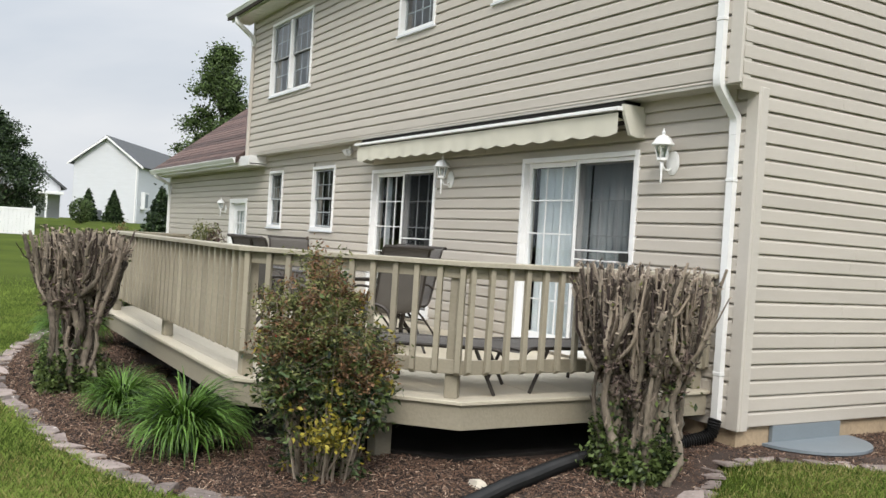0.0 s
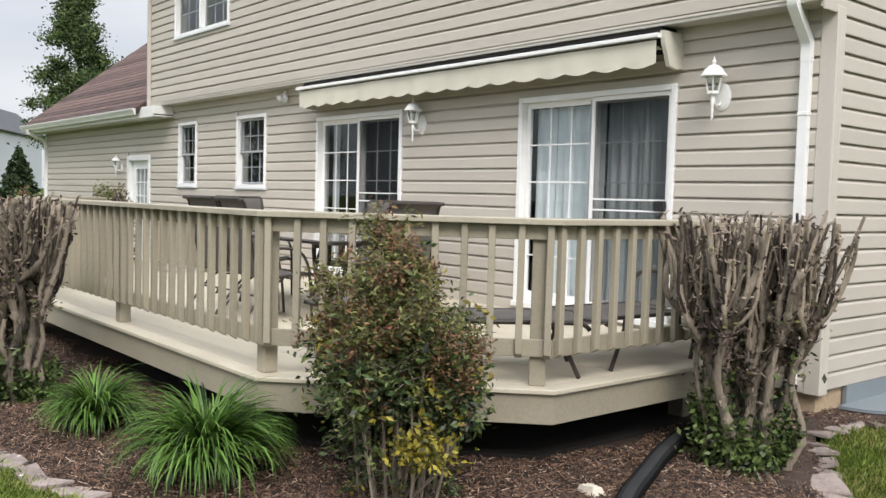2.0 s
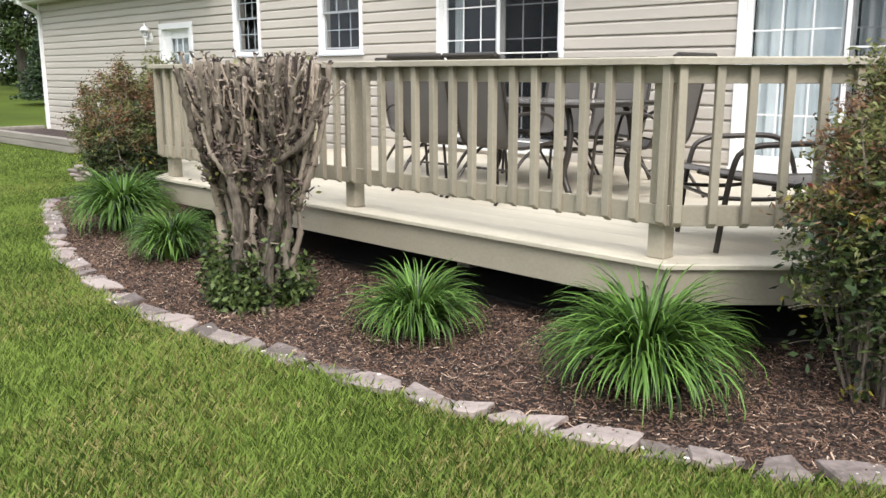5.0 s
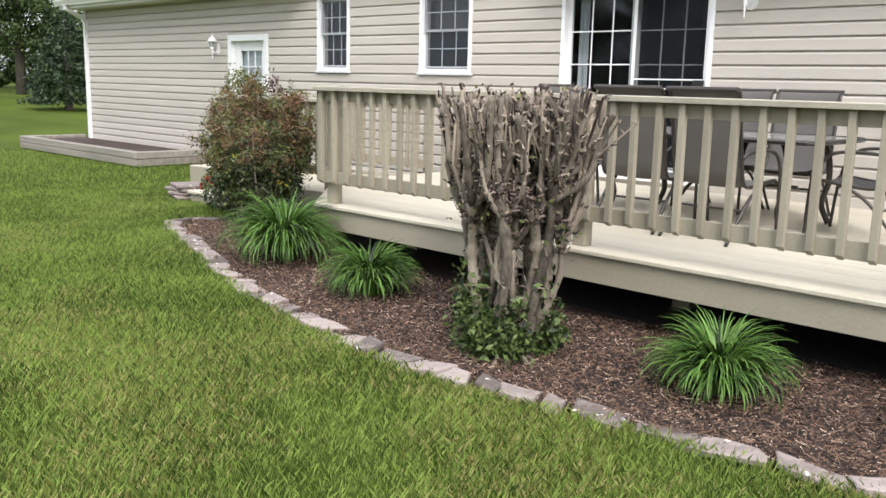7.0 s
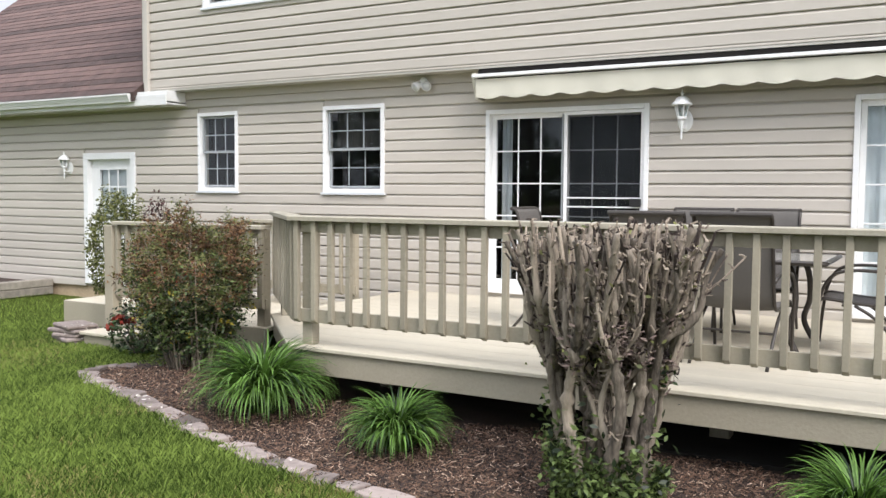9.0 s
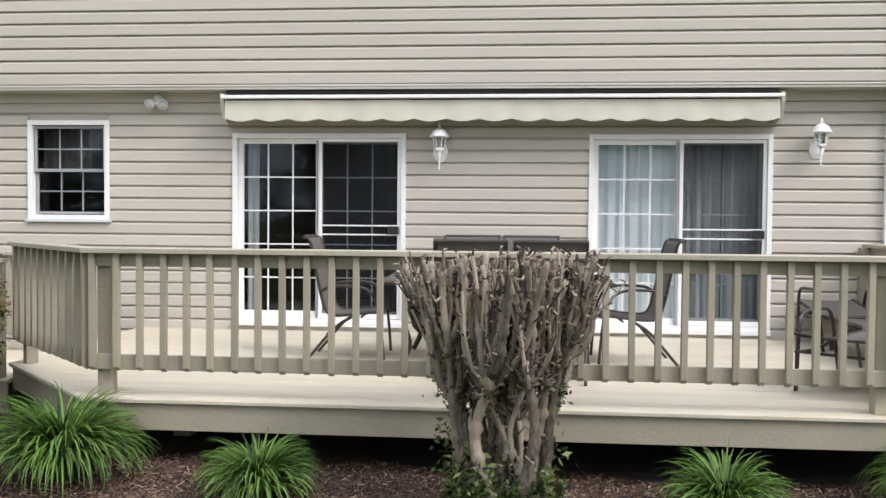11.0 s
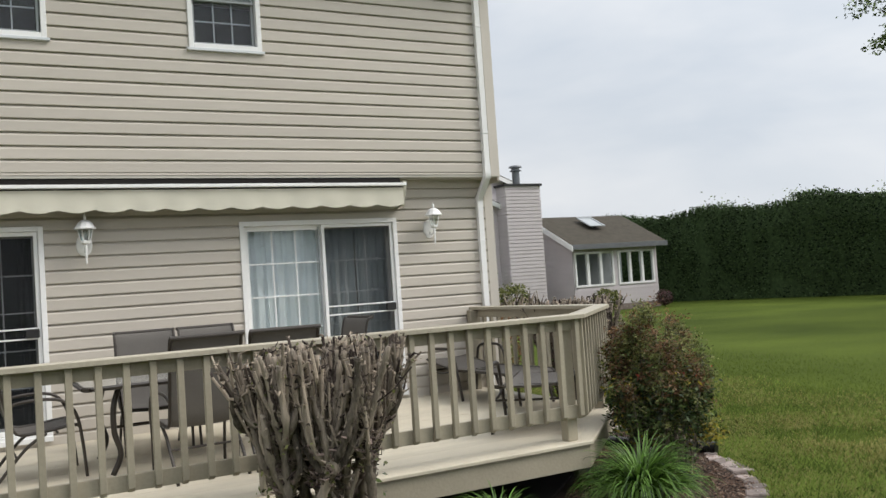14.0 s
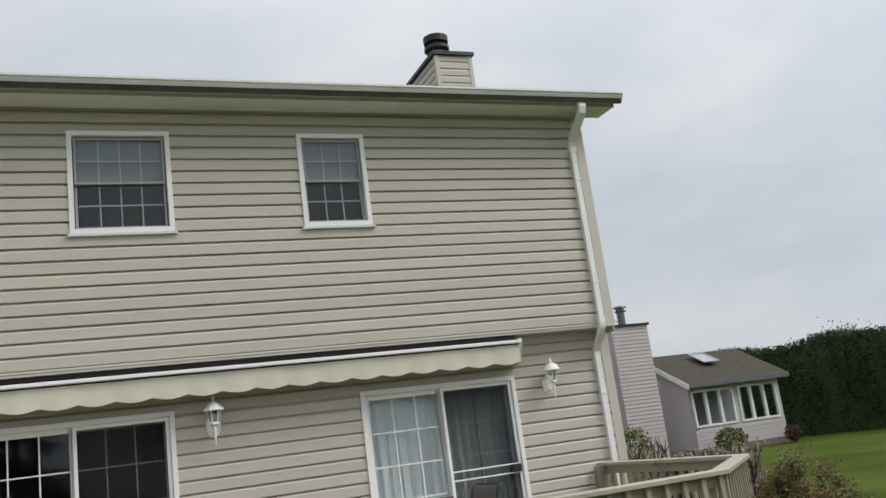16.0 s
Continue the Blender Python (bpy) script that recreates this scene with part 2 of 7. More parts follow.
M_TWIG = material("cut_grey_twigs", (0.085, 0.055, 0.045), 0.9, spread=0.3, scale=10, grain=70, bump=0.6, second=(0.38, 0.31, 0.24), island=0.8)
M_TWIG_DARK = material("dry_purple_twigs", (0.055, 0.035, 0.03), 0.9, spread=0.3, scale=10, grain=70, bump=0.4, second=(0.24, 0.175, 0.15), island=0.8)
M_TRUNK = material("tree_bark", (0.10, 0.085, 0.07), 0.9, spread=0.2, scale=4, grain=30, bump=0.8)
M_LEAF_FRESH = leafy("fresh_green_leaf", (0.05, 0.11, 0.02), (0.16, 0.28, 0.06), 0.45)
M_LEAF_BASE = leafy("base_leaf", (0.04, 0.08, 0.02), (0.165, 0.225, 0.07), 0.42, 0.35)
M_LEAF_DARK = leafy("dark_green_leaf", (0.028, 0.058, 0.025), (0.10, 0.15, 0.06), 0.4, 0.3)
M_LEAF_OLIVE = leafy("olive_leaf", (0.085, 0.105, 0.035), (0.26, 0.27, 0.095), 0.55, 0.4, 0.2)
M_LEAF_RUST = leafy("rust_brown_leaf", (0.13, 0.068, 0.035), (0.33, 0.19, 0.10), 0.6, 0.4, 0.2)
M_LEAF_YELLOW = leafy("yellow_green_leaf", (0.17, 0.18, 0.03), (0.46, 0.38, 0.06), 0.5)
M_LEAF_RED = leafy("red_leaf_and_berry", (0.22, 0.03, 0.02), (0.48, 0.08, 0.05), 0.45)
M_LEAF_PURPLE = leafy("dull_purple_leaf", (0.06, 0.03, 0.03), (0.15, 0.08, 0.075), 0.6)
M_BLADE = leafy("lily_blade", (0.04, 0.105, 0.018), (0.17, 0.31, 0.06), 0.38, 0.35)
M_GRASS = leafy("lawn_blade", (0.095, 0.17, 0.026), (0.30, 0.40, 0.09), 0.65, 0.4, 0.3, 1.1, 0.6, 0.2)
M_GRASS_DEEP = leafy("deep_green_lawn_blade", (0.065, 0.11, 0.015), (0.16, 0.21, 0.038), 0.65, 0.35, 0.2, 0.7, 0.45, 0.2)
M_GRASS_DRY = leafy("dry_lawn_blade", (0.32, 0.28, 0.08), (0.50, 0.45, 0.19), 0.7, 0.35, 0.2, 1.5, 0.6, 0.2)
M_TREE_LEAF = leafy("tree_leaf", (0.06, 0.105, 0.034), (0.16, 0.23, 0.08), 0.55, 0.45)
M_TREE_LIGHT = leafy("light_tree_leaf", (0.12, 0.18, 0.07), (0.28, 0.36, 0.15), 0.6, 0.5)
M_TREE_DARK = leafy("dark_tree_leaf", (0.02, 0.05, 0.02), (0.065, 0.105, 0.04), 0.5, 0.2)
M_HEDGE = leafy("evergreen_hedge_leaf", (0.028, 0.055, 0.024), (0.08, 0.125, 0.05), 0.8, 0.3, spec=0.15)
M_CHIP = material("bark_chip", (0.03, 0.016, 0.010), 0.85, spread=0.3, scale=20, grain=90, bump=0.3, second=(0.185, 0.108, 0.07), island=0.95)
M_SLIVER = material("pale_bark_sliver", (0.17, 0.105, 0.07), 0.85, spread=0.25, scale=20, grain=90, bump=0.2, second=(0.5, 0.37, 0.27), island=0.9)
M_PIPE = material("black_pipe_plastic", (0.007, 0.007, 0.007), 0.4, spread=0.2, scale=5, grain=60, bump=0.05, spec=0.25)


def lawn_material():
    m = material("mown_lawn", (0.046, 0.075, 0.009), 0.95, spread=0.25, scale=0.3, grain=30, bump=0.6, second=(0.094, 0.124, 0.021), spec=0.05)
    return m


def mulch_material():
    return material("brown_mulch", (0.03, 0.018, 0.013), 0.95, spread=0.35, scale=3, grain=70, bump=1.0, second=(0.085, 0.052, 0.037))


def flecked(m, colour, scale, cut):
    """Adds pale lichen flecks to a surface."""
    n, l = m.node_tree.nodes, m.node_tree.links
    b = n["Principled BSDF"]
    ramp = [k for k in n if k.type == "VALTORGB"][0]
    co = [k for k in n if k.type == "TEX_COORD"][0]
    inf = n.new("ShaderNodeObjectInfo")
    shift = n.new("ShaderNodeVectorMath")
    shift.operation = "MULTIPLY_ADD"
    shift.inputs[1].default_value = (1, 1, 1)
    l.new(co.outputs["Object"], shift.inputs[0])
    l.new(inf.outputs["Location"], shift.inputs[2])
    t = n.new("ShaderNodeTexNoise")
    t.inputs["Scale"].default_value = scale
    t.inputs["Detail"].default_value = 2
    l.new(shift.outputs[0], t.inputs["Vector"])
    r = n.new("ShaderNodeMapRange")
    r.inputs["From Min"].default_value = cut
    r.inputs["From Max"].default_value = cut + 0.03
    l.new(t.outputs["Fac"], r.inputs["Value"])
    mx = n.new("ShaderNodeMixRGB")
    mx.inputs["Color2"].default_value = (*colour, 1)
    l.new(r.outputs["Result"], mx.inputs["Fac"])
    l.new(ramp.outputs["Color"], mx.inputs["Color1"])
    l.new(mx.outputs["Color"], b.inputs["Base Color"])


flecked(M_STONE, (0.66, 0.62, 0.56), 18.0, 0.68)
M_LAWN = lawn_material()
M_MULCH = mulch_material()


# ---- geometry helpers ----
class Geo:
    """Gathers vertices and faces of one mesh."""

    def __init__(self):
        self.v, self.f = [], []

    def add(self, verts, faces, m=None):
        k = len(self.v)
        self.v.extend(tuple(m @ Vector(p)) if m else tuple(p) for p in verts)
        self.f.extend(tuple(i + k for i in f) for f in faces)
        return self

    def box(self, x0, x1, y0, y1, z0, z1, m=None, b=0.003):
        """A block with chamfered edges."""
        lo, hi = (x0, y0, z0), (x1, y1, z1)
        b = min(b, *(0.45 * abs(h - l) for l, h in zip(lo, hi)))
        verts, key = [], {}
        for s in [(a, c, d) for a in (0, 1) for c in (0, 1) for d in (0, 1)]:
            for ax in range(3):
                p = []
                for i in range(3):
                    q = hi[i] if s[i] else lo[i]
                    if i != ax:
                        q += -b if s[i] else b
                    p.append(q)
                key[s, ax] = len(verts)
                verts.append(p)
        faces = []
        for ax in range(3):
            u, w = [i for i in range(3) if i != ax]
            for side in (0, 1):
                ring = []
                for a, c in ((0, 0), (1, 0), (1, 1), (0, 1)):
                    s = [0, 0, 0]
                    s[ax], s[u], s[w] = side, a, c
                    ring.append(key[tuple(s), ax])
                faces.append(ring)
            for a in (0, 1):
                for c in (0, 1):
                    s, t = [0, 0, 0], [0, 0, 0]
                    s[u] = t[u] = a
                    s[w] = t[w] = c
                    t[ax] = 1
                    faces.append([key[tuple(s), u], key[tuple(s), w], key[tuple(t), w], key[tuple(t), u]])
        for s in [(a, c, d) for a in (0, 1) for c in (0, 1) for d in (0, 1)]:
            faces.append([key[s, 0], key[s, 1], key[s, 2]])
        mid = Vector([(l + h) / 2 for l, h in zip(lo, hi)])
        good = []
        for f in faces:
            p = [Vector(verts[i]) for i in f]
            n = (p[1] - p[0]).cross(p[2] - p[0])
            c = sum(p, Vector()) / len(p)
            good.append(f if n.dot(c - mid) > 0 else f[::-1])
        return self.add(verts, good, m)

    def prism(self, poly, z0, z1, m=None):
        """A plan outline (counter-clockwise) raised from z0 to z1."""
        n = len(poly)
        v = [(x, y, z0) for x, y in poly] + [(x, y, z1) for x, y in poly]
        f = [tuple(range(n))[::-1], tuple(range(n, 2 * n))]
        f += [(i, (i + 1) % n, n + (i + 1) % n, n + i) for i in range(n)]
        return self.add(v, f, m)

    def sweep(self, section, x0, x1, m=None):
        """A closed section of (y, z) drawn along x."""
        n = len(section)
        v = [(x0, y, z) for y, z in section] + [(x1, y, z) for y, z in section]
        f = [tuple(range(n)), tuple(range(n, 2 * n))[::-1]]
        f += [(i, n + i, n + (i + 1) % n, (i + 1) % n) for i in range(n)]
        return self.add(v, f, m)

    def tube(self, path, radius, sides=8, m=None, cap=True, flat=1.0):
        """A round bar along a path; radius may be a list."""
        pts = [Vector(p) for p in path]
        rad = radius if isinstance(radius, (list, tuple)) else [radius] * len(pts)
        v, f = [], []
        side = None
        for i, p in enumerate(pts):
            d = (pts[min(i + 1, len(pts) - 1)] - pts[max(i - 1, 0)]).normalized()
            if side is None:
                side = d.orthogonal().normalized()
            side = (side - d * side.dot(d)).normalized()
            up = d.cross(side)
            for k in range(sides):
                a = 2 * math.pi * k / sides
                v.append(p + side * math.cos(a) * rad[i] + up * math.sin(a) * rad[i] * flat)
        for i in range(len(pts) - 1):
            for k in range(sides):
                a, b = i * sides + k, i * sides + (k + 1) % sides
                f.append((a, b, b + sides, a + sides))
        if cap:
            f.append(tuple(range(sides))[::-1])
            f.append(tuple(range(len(v) - sides, len(v))))
        return self.add(v, f, m)

    def lathe(self, profile, sides=16, m=None):
        """A profile of (radius, z) turned about z."""
        v, f = [], []
        for r, z in profile:
            for k in range(sides):
                a = 2 * math.pi * k / sides
                v.append((r * math.cos(a), r * math.sin(a), z))
        for i in range(len(profile) - 1):
            for k in range(sides):
                a, b = i * sides + k, i * sides + (k + 1) % sides
                f.append((a, b, b + sides, a + sides))
        f.append(tuple(range(sides))[::-1])
        f.append(tuple(range(len(v) - sides, len(v))))
        return self.add(v, f, m)

    def sheet(self, fn, nu, nv, thick=0.0):
        """A bent sheet: fn(u, v) gives points, u and v from 0 to 1."""
        v = [fn(i / nu, j / nv) for j in range(nv + 1) for i in range(nu + 1)]
        f = [(j * (nu + 1) + i, j * (nu + 1) + i + 1, (j + 1) * (nu + 1) + i + 1, (j + 1) * (nu + 1) + i)
             for j in range(nv) for i in range(nu)]
        return self.add(v, f)

    def mesh(self, name, mat, smooth=False):
        me = bpy.data.meshes.new(name)
        me.from_pydata(self.v, [], self.f)
        me.materials.append(mat)
        if smooth:
            me.polygons.foreach_set("use_smooth", [True] * len(me.polygons))
        me.update()
        return me


def part(name, geo, mat, parent=None, label="", at=None, smooth=False):
    """Links one mesh as a part under its thing."""
    ob = new(name, geo.mesh(name, mat, smooth) if isinstance(geo, Geo) else geo)
    if parent:
        ob.parent = parent
    if at is not None:
        ob.matrix_local = at
    return tagged(ob, label)


def thing(name, m, label, category, group=""):
    """An empty at a thing's base, which holds its parts."""
    ob = new(name)
    ob.empty_display_size = 0.1
    ob.matrix_world = m
    return tagged(ob, label, category, group)


def setting(ob, label, category):
    return tagged(ob, label, category, "", "structure")


def quick_mesh(name, verts, quads, mat):
    """Many quads from arrays."""
    me = bpy.data.meshes.new(name)
    verts = np.asarray(verts, dtype=np.float32).reshape(-1, 3)
    quads = np.asarray(quads, dtype=np.int32)
    k = quads.shape[1]
    me.vertices.add(len(verts))
    me.vertices.foreach_set("co", verts.ravel())
    me.loops.add(quads.size)
    me.loops.foreach_set("vertex_index", quads.ravel())
    me.polygons.add(len(quads))
    me.polygons.foreach_set("loop_start", np.arange(len(quads), dtype=np.int32) * k)
    me.materials.append(mat)
    me.update(calc_edges=True)
    return me


def leaf_mesh(name, centres, size, mat, rng, droop=0.0, long=1.6, up=0.3):
    """A small pointed leaf (a bent diamond) at every centre, each turned its own way."""
    c = np.asarray(centres, dtype=np.float64)
    n = len(c)
    d = rng.normal(size=(n, 3))
    d[:, 2] = d[:, 2] * 0.6 + up - droop
    d /= np.linalg.norm(d, axis=1)[:, None]
    s = np.cross(d, rng.normal(size=(n, 3)))
    s /= np.linalg.norm(s, axis=1)[:, None] + 1e-9
    nrm = np.cross(d, s)
    ln = (size * (0.7 + 0.6 * rng.random(n)))[:, None]
    tip, base = c + d * ln * long * 0.5, c - d * ln * long * 0.5
    fold = nrm * ln * 0.12
    v = np.stack([base, c + s * ln * 0.42 + fold, tip, c - s * ln * 0.42 + fold], axis=1).reshape(-1, 3)
    return quick_mesh(name, v, np.arange(4 * n).reshape(n, 4), mat)

# ---- ground ----
WALL, UPPER, RIGHT, LEFT_UP, LEFT = 6.10, 5.86, -4.77, -17.45, -24.65
EAVE = 5.90
DECK = 0.468


def rise(x, y):
    """The lawn lies level round the house and climbs gently to the west."""
    s = min(1.0, max(0.0, (-x - 24) / 78))
    return 1.45 * s * s * (3 - 2 * s)


def dip(x, y):
    """The bed and the lawn lie lower along the front and right of the deck, and rise to the side door and the foundation."""
    low = min(1.0, max(0.0, (x + 13.2) / 4.6))
    low *= 1 - min(1.0, max(0.0, (x - 3.0) / 9.0))
    back = min(1.0, max(0.0, (y - 4.9) / 1.3))
    return -0.095 * low * (1 - 0.9 * back * back * (3 - 2 * back))


DIP = np.vectorize(dip)


def smooth_path(pts, step):
    """A Catmull-Rom line through plan points, with a point every step metres."""
    out = []
    p = [Vector(q) for q in pts]
    p = [p[0] * 2 - p[1]] + p + [p[-1] * 2 - p[-2]]
    for i in range(1, len(p) - 2):
        n = max(2, int((p[i + 1] - p[i]).length / step * 4))
        for k in range(n):
            t = k / n
            out.append(0.5 * ((2 * p[i]) + (p[i + 1] - p[i - 1]) * t + (2 * p[i - 1] - 5 * p[i] + 4 * p[i + 1] - p[i + 2]) * t * t
                              + (3 * p[i] - p[i - 1] - 3 * p[i + 1] + p[i + 2]) * t ** 3))
    out.append(p[-2])
    even, gone = [out[0]], 0.0
    for a, b in zip(out, out[1:]):
        gone += (b - a).length
        if gone >= step:
            even.append(b)
            gone = 0.0
    return even


# the curved front edge of the planting bed, from the steps to the far corner
EDGE = smooth_path([(-13.7, 2.62), (-14.1, 2.3), (-13.7, 1.92), (-12.2, 1.38), (-11.1, 1.05), (-10.1, 0.86), (-8.9, 0.79), (-7.6, 0.96), (-6.8, 1.05),
                    (-5.9, 1.26), (-5.3, 1.50), (-4.85, 1.95), (-4.4, 2.8), (-4.0, 3.5), (-3.85, 4.3), (-4.0, 4.8), (-4.25, 5.2), (-4.55, 5.72), (-4.4, 6.2),
                    (-4.1, 6.6), (-3.75, 7.1), (-3.5, 8.0), (-3.4, 9.4)], 0.05)


def ground_sheet():
    xs = np.concatenate([[-420, -260, -180, -140], np.arange(-120, -26, 4.0), np.arange(-26, 8, 0.5), np.arange(8, 60, 4.0), [80, 120, 200, 420]])
    ys = np.concatenate([[-420, -200, -90, -50], np.arange(-30, -6, 4.0), np.arange(-6, 14, 0.5), np.arange(14, 70, 4.0), [90, 140, 220, 420]])
    g = Geo()
    for y in ys:
        for x in xs:
            z = rise(x, y) + dip(x, y)
            if abs(x + 9) < 30 and abs(y) < 25:
                z += 0.012 * noise.noise(Vector((x * 0.7, y * 0.7, 0)))
            g.v.append((x, y, z - 0.012))
    nx = len(xs)
    for j in range(len(ys) - 1):
        for i in range(nx - 1):
            g.f.append((j * nx + i, j * nx + i + 1, (j + 1) * nx + i + 1, (j + 1) * nx + i))
    ob = new("ground", g.mesh("ground", M_LAWN, True))
    return setting(ob, "green mown lawn with patches of drier grass", "lawn")


ground_sheet()

# soil sheet in the deck's outline, deck shade painted into its colour
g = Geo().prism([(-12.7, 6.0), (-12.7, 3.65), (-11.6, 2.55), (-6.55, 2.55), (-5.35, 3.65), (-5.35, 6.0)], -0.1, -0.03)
setting(new("soil_under_deck", g.mesh("soil_under_deck", M_DARK)), "bare soil under the deck, its shade put into a near-black colour", "soil")


def bed_sheet():
    """The mulched bed between its stone edge and the house, slightly humped."""
    g = Geo()
    rows = 9
    for p in EDGE:
        inner = Vector((min(max(p.x, -13.6), RIGHT + 0.02), 6.2)) if p.x < -4.9 else Vector((RIGHT - 0.35, max(p.y + 0.15, 5.0)))
        for k in range(rows + 1):
            t = k / rows
            q = p.lerp(inner, t)
            z = dip(q.x, q.y) + 0.012 + 0.026 * min(1, t * 6) + 0.02 * noise.noise(Vector((q.x * 2.2, q.y * 2.2, 3)))
            g.v.append((q.x, q.y, z))
    n = rows + 1
    for i in range(len(EDGE) - 1):
        for k in range(rows):
            g.f.append((i * n + k, (i + 1) * n + k, (i + 1) * n + k + 1, i * n + k + 1))
    ob = new("mulch_bed", g.mesh("mulch_bed", M_MULCH, True))
    return setting(ob, "planting bed covered in brown shredded bark mulch", "flower bed")


bed_sheet()


# ---- walls with lapped siding ----
PITCH = 0.1355


def cells(length, z0, z1, holes):
    """The blocks of a wall that its openings leave over."""
    us = sorted({0.0, length, *[h[0] for h in holes], *[h[1] for h in holes]})
    zs = sorted({z0, z1, *[h[2] for h in holes], *[h[3] for h in holes]})
    us = [u for u in us if 0 <= u <= length]
    zs = [z for z in zs if z0 <= z <= z1]
    for a, b in zip(us, us[1:]):
        for c, d in zip(zs, zs[1:]):
            u, z = (a + b) / 2, (c + d) / 2
            if not any(h[0] < u < h[1] and h[2] < z < h[3] for h in holes):
                yield a, b, c, d


def siding_wall(name, m, length, z0, z1, holes, mat, label, thick=0.18, slope=None, pitch=PITCH, first=None):
    """A wall along local x that faces local -y: a solid core and one board a course, cut at the openings.
    slope: gives the wall's reach (from, to) at a height, for a gable."""
    core = Geo()
    if slope:
        outline = [(slope(z0)[0], z0), (slope(z0)[1], z0)]
        zz = sorted([z0 + (z1 - z0) * i / 24 for i in range(25)] + [3.0995, 3.1005])
        outline = [(slope(z)[0], z) for z in zz][::-1] + [(slope(z)[1], z) for z in zz]
        n = len(outline)
        core.add([(u, 0, z) for u, z in outline] + [(u, thick, z) for u, z in outline],
                 [tuple(range(n)), tuple(range(n, 2 * n))[::-1]] + [(i, n + i, n + (i + 1) % n, (i + 1) % n) for i in range(n)])
    else:
        for a, b, c, d in cells(length, z0, z1, holes):
            core.box(a, b, 0, thick, c, d, b=0)
    wall = new(name, core.mesh(name, mat))
    wall.matrix_world = m
    setting(wall, label, "wall")
    z = z0
    while z < z1 - 0.01:
        top = min(z + pitch, z1) if z > z0 or first is None else first
        mid = (z + top) / 2
        runs = [slope(mid)] if slope else [(0.0, length)]
        for h in holes:
            if h[2] - 0.02 < mid < h[3] + 0.02:
                cut = []
                for a, b in runs:
                    if h[1] <= a or h[0] >= b:
                        cut.append((a, b))
                    else:
                        if h[0] > a:
                            cut.append((a, h[0]))
                        if h[1] < b:
                            cut.append((h[1], b))
                runs = cut
        g = Geo()
        full = min(1.0, (top - z) / pitch)
        for a, b in runs:
            spots, u = [a], a + random.uniform(1.2, 3.6)
            while u < b - 0.6:
                spots.append(u)
                u += random.uniform(3.0, 3.7)
            spots.append(b)
            for i, (p, q) in enumerate(zip(spots, spots[1:])):
                o = 0.0012 * (i % 2)
                sec = [(0, z + 0.02), (-0.014 - o, z + 0.018), (-0.018 - o, z), (-0.0265 - o, z), (-0.0285 - o, z + 0.006), (-0.025 - o, z + 0.100 * full), (-0.019 - o, z + 0.110 * full), (-0.004 - o, z + 0.126 * full), (-0.002 - o, top + 0.004), (0, top + 0.004)]
                g.sweep(sec[::-1], p, q)
        if g.v:
            part("siding_board", g, mat, wall)
        z = top
    return wall


# openings in the house's back wall: x from, x to, z from, z to
DOOR_1 = (-12.00, -10.05, 0.545, 2.655)
DOOR_2 = (-8.06, -6.13, 0.535, 2.645)
WIN_1 = (-16.63, -15.87, 1.69, 2.80)
WIN_2 = (-14.39, -13.43, 1.68, 2.80)
SIDE_DOOR = (-19.10, -17.93, 0.22, 2.27)
UP_1 = (-16.27, -14.22, 4.20, 5.62)
UP_2 = (-10.97, -9.94, 4.51, 5.63)
UP_3 = (-8.55, -7.75, 4.51, 5.62)


def local(holes, x0):
    return [(h[0] - x0, h[1] - x0, h[2], h[3]) for h in holes]


siding_wall("wall_back", pose(LEFT, WALL, 0), RIGHT - 0.02 - LEFT, 0.175, 3.13, local([DOOR_1, DOOR_2, WIN_1, WIN_2, SIDE_DOOR], LEFT), M_SIDING,
            "warm grey-beige lapped vinyl siding wall behind the deck")
siding_wall("wall_upper", pose(LEFT_UP, UPPER, 0), RIGHT - 0.02 - LEFT_UP, 3.135, EAVE, local([UP_1, UP_2, UP_3], LEFT_UP), M_SIDING,
            "warm grey-beige lapped vinyl siding on the overhanging upper storey", first=3.165, pitch=0.135)
RIDGE_Y, RIDGE_Z, BACK_Y = 10.8, 8.15, 15.75


def right_gable(z):
    """How far the right-hand wall reaches (along y from the corner) at a height."""
    y0 = WALL - UPPER if z < 3.10 else 0.0
    if z > EAVE + 0.1:
        t = (z - EAVE - 0.1) / (RIDGE_Z - EAVE - 0.1)
        return ((RIDGE_Y - UPPER) * t, (BACK_Y - UPPER) + (RIDGE_Y - BACK_Y) * t)
    return (y0, BACK_Y - UPPER)


siding_wall("wall_right", pose(RIGHT, UPPER, 0, 0, 0, 90), BACK_Y - UPPER, 0.205, RIDGE_Z - 0.05, [], M_SIDING,
            "warm grey-beige lapped vinyl siding on the end of the house", slope=right_gable)

# closing walls that no view shows: plain shells
shell = Geo()
shell.box(LEFT, LEFT + 0.2, WALL + 0.19, 14.5, 0, 3.1, b=0)
shell.box(LEFT, RIGHT - 0.2, 14.3, 14.5, 0, 3.1, b=0)
shell.box(LEFT_UP, LEFT_UP + 0.2, UPPER + 0.19, BACK_Y, 3.1, EAVE, b=0)
shell.box(LEFT_UP, RIGHT - 0.2, BACK_Y - 0.2, BACK_Y, 3.1, EAVE, b=0)
shell.box(LEFT_UP + 0.2, RIGHT - 0.2, UPPER + 0.19, BACK_Y - 0.2, 3.0, 3.12, b=0)
shell.box(LEFT_UP + 0.2, RIGHT - 0.2, UPPER + 0.19, BACK_Y - 0.2, EAVE, EAVE + 0.1, b=0)
setting(new("wall_shell", shell.mesh("wall_shell", M_SIDING)), "plain closing walls and floors of the house", "wall")
# added inner walls; the rooms' dimness is put into their colour
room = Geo()
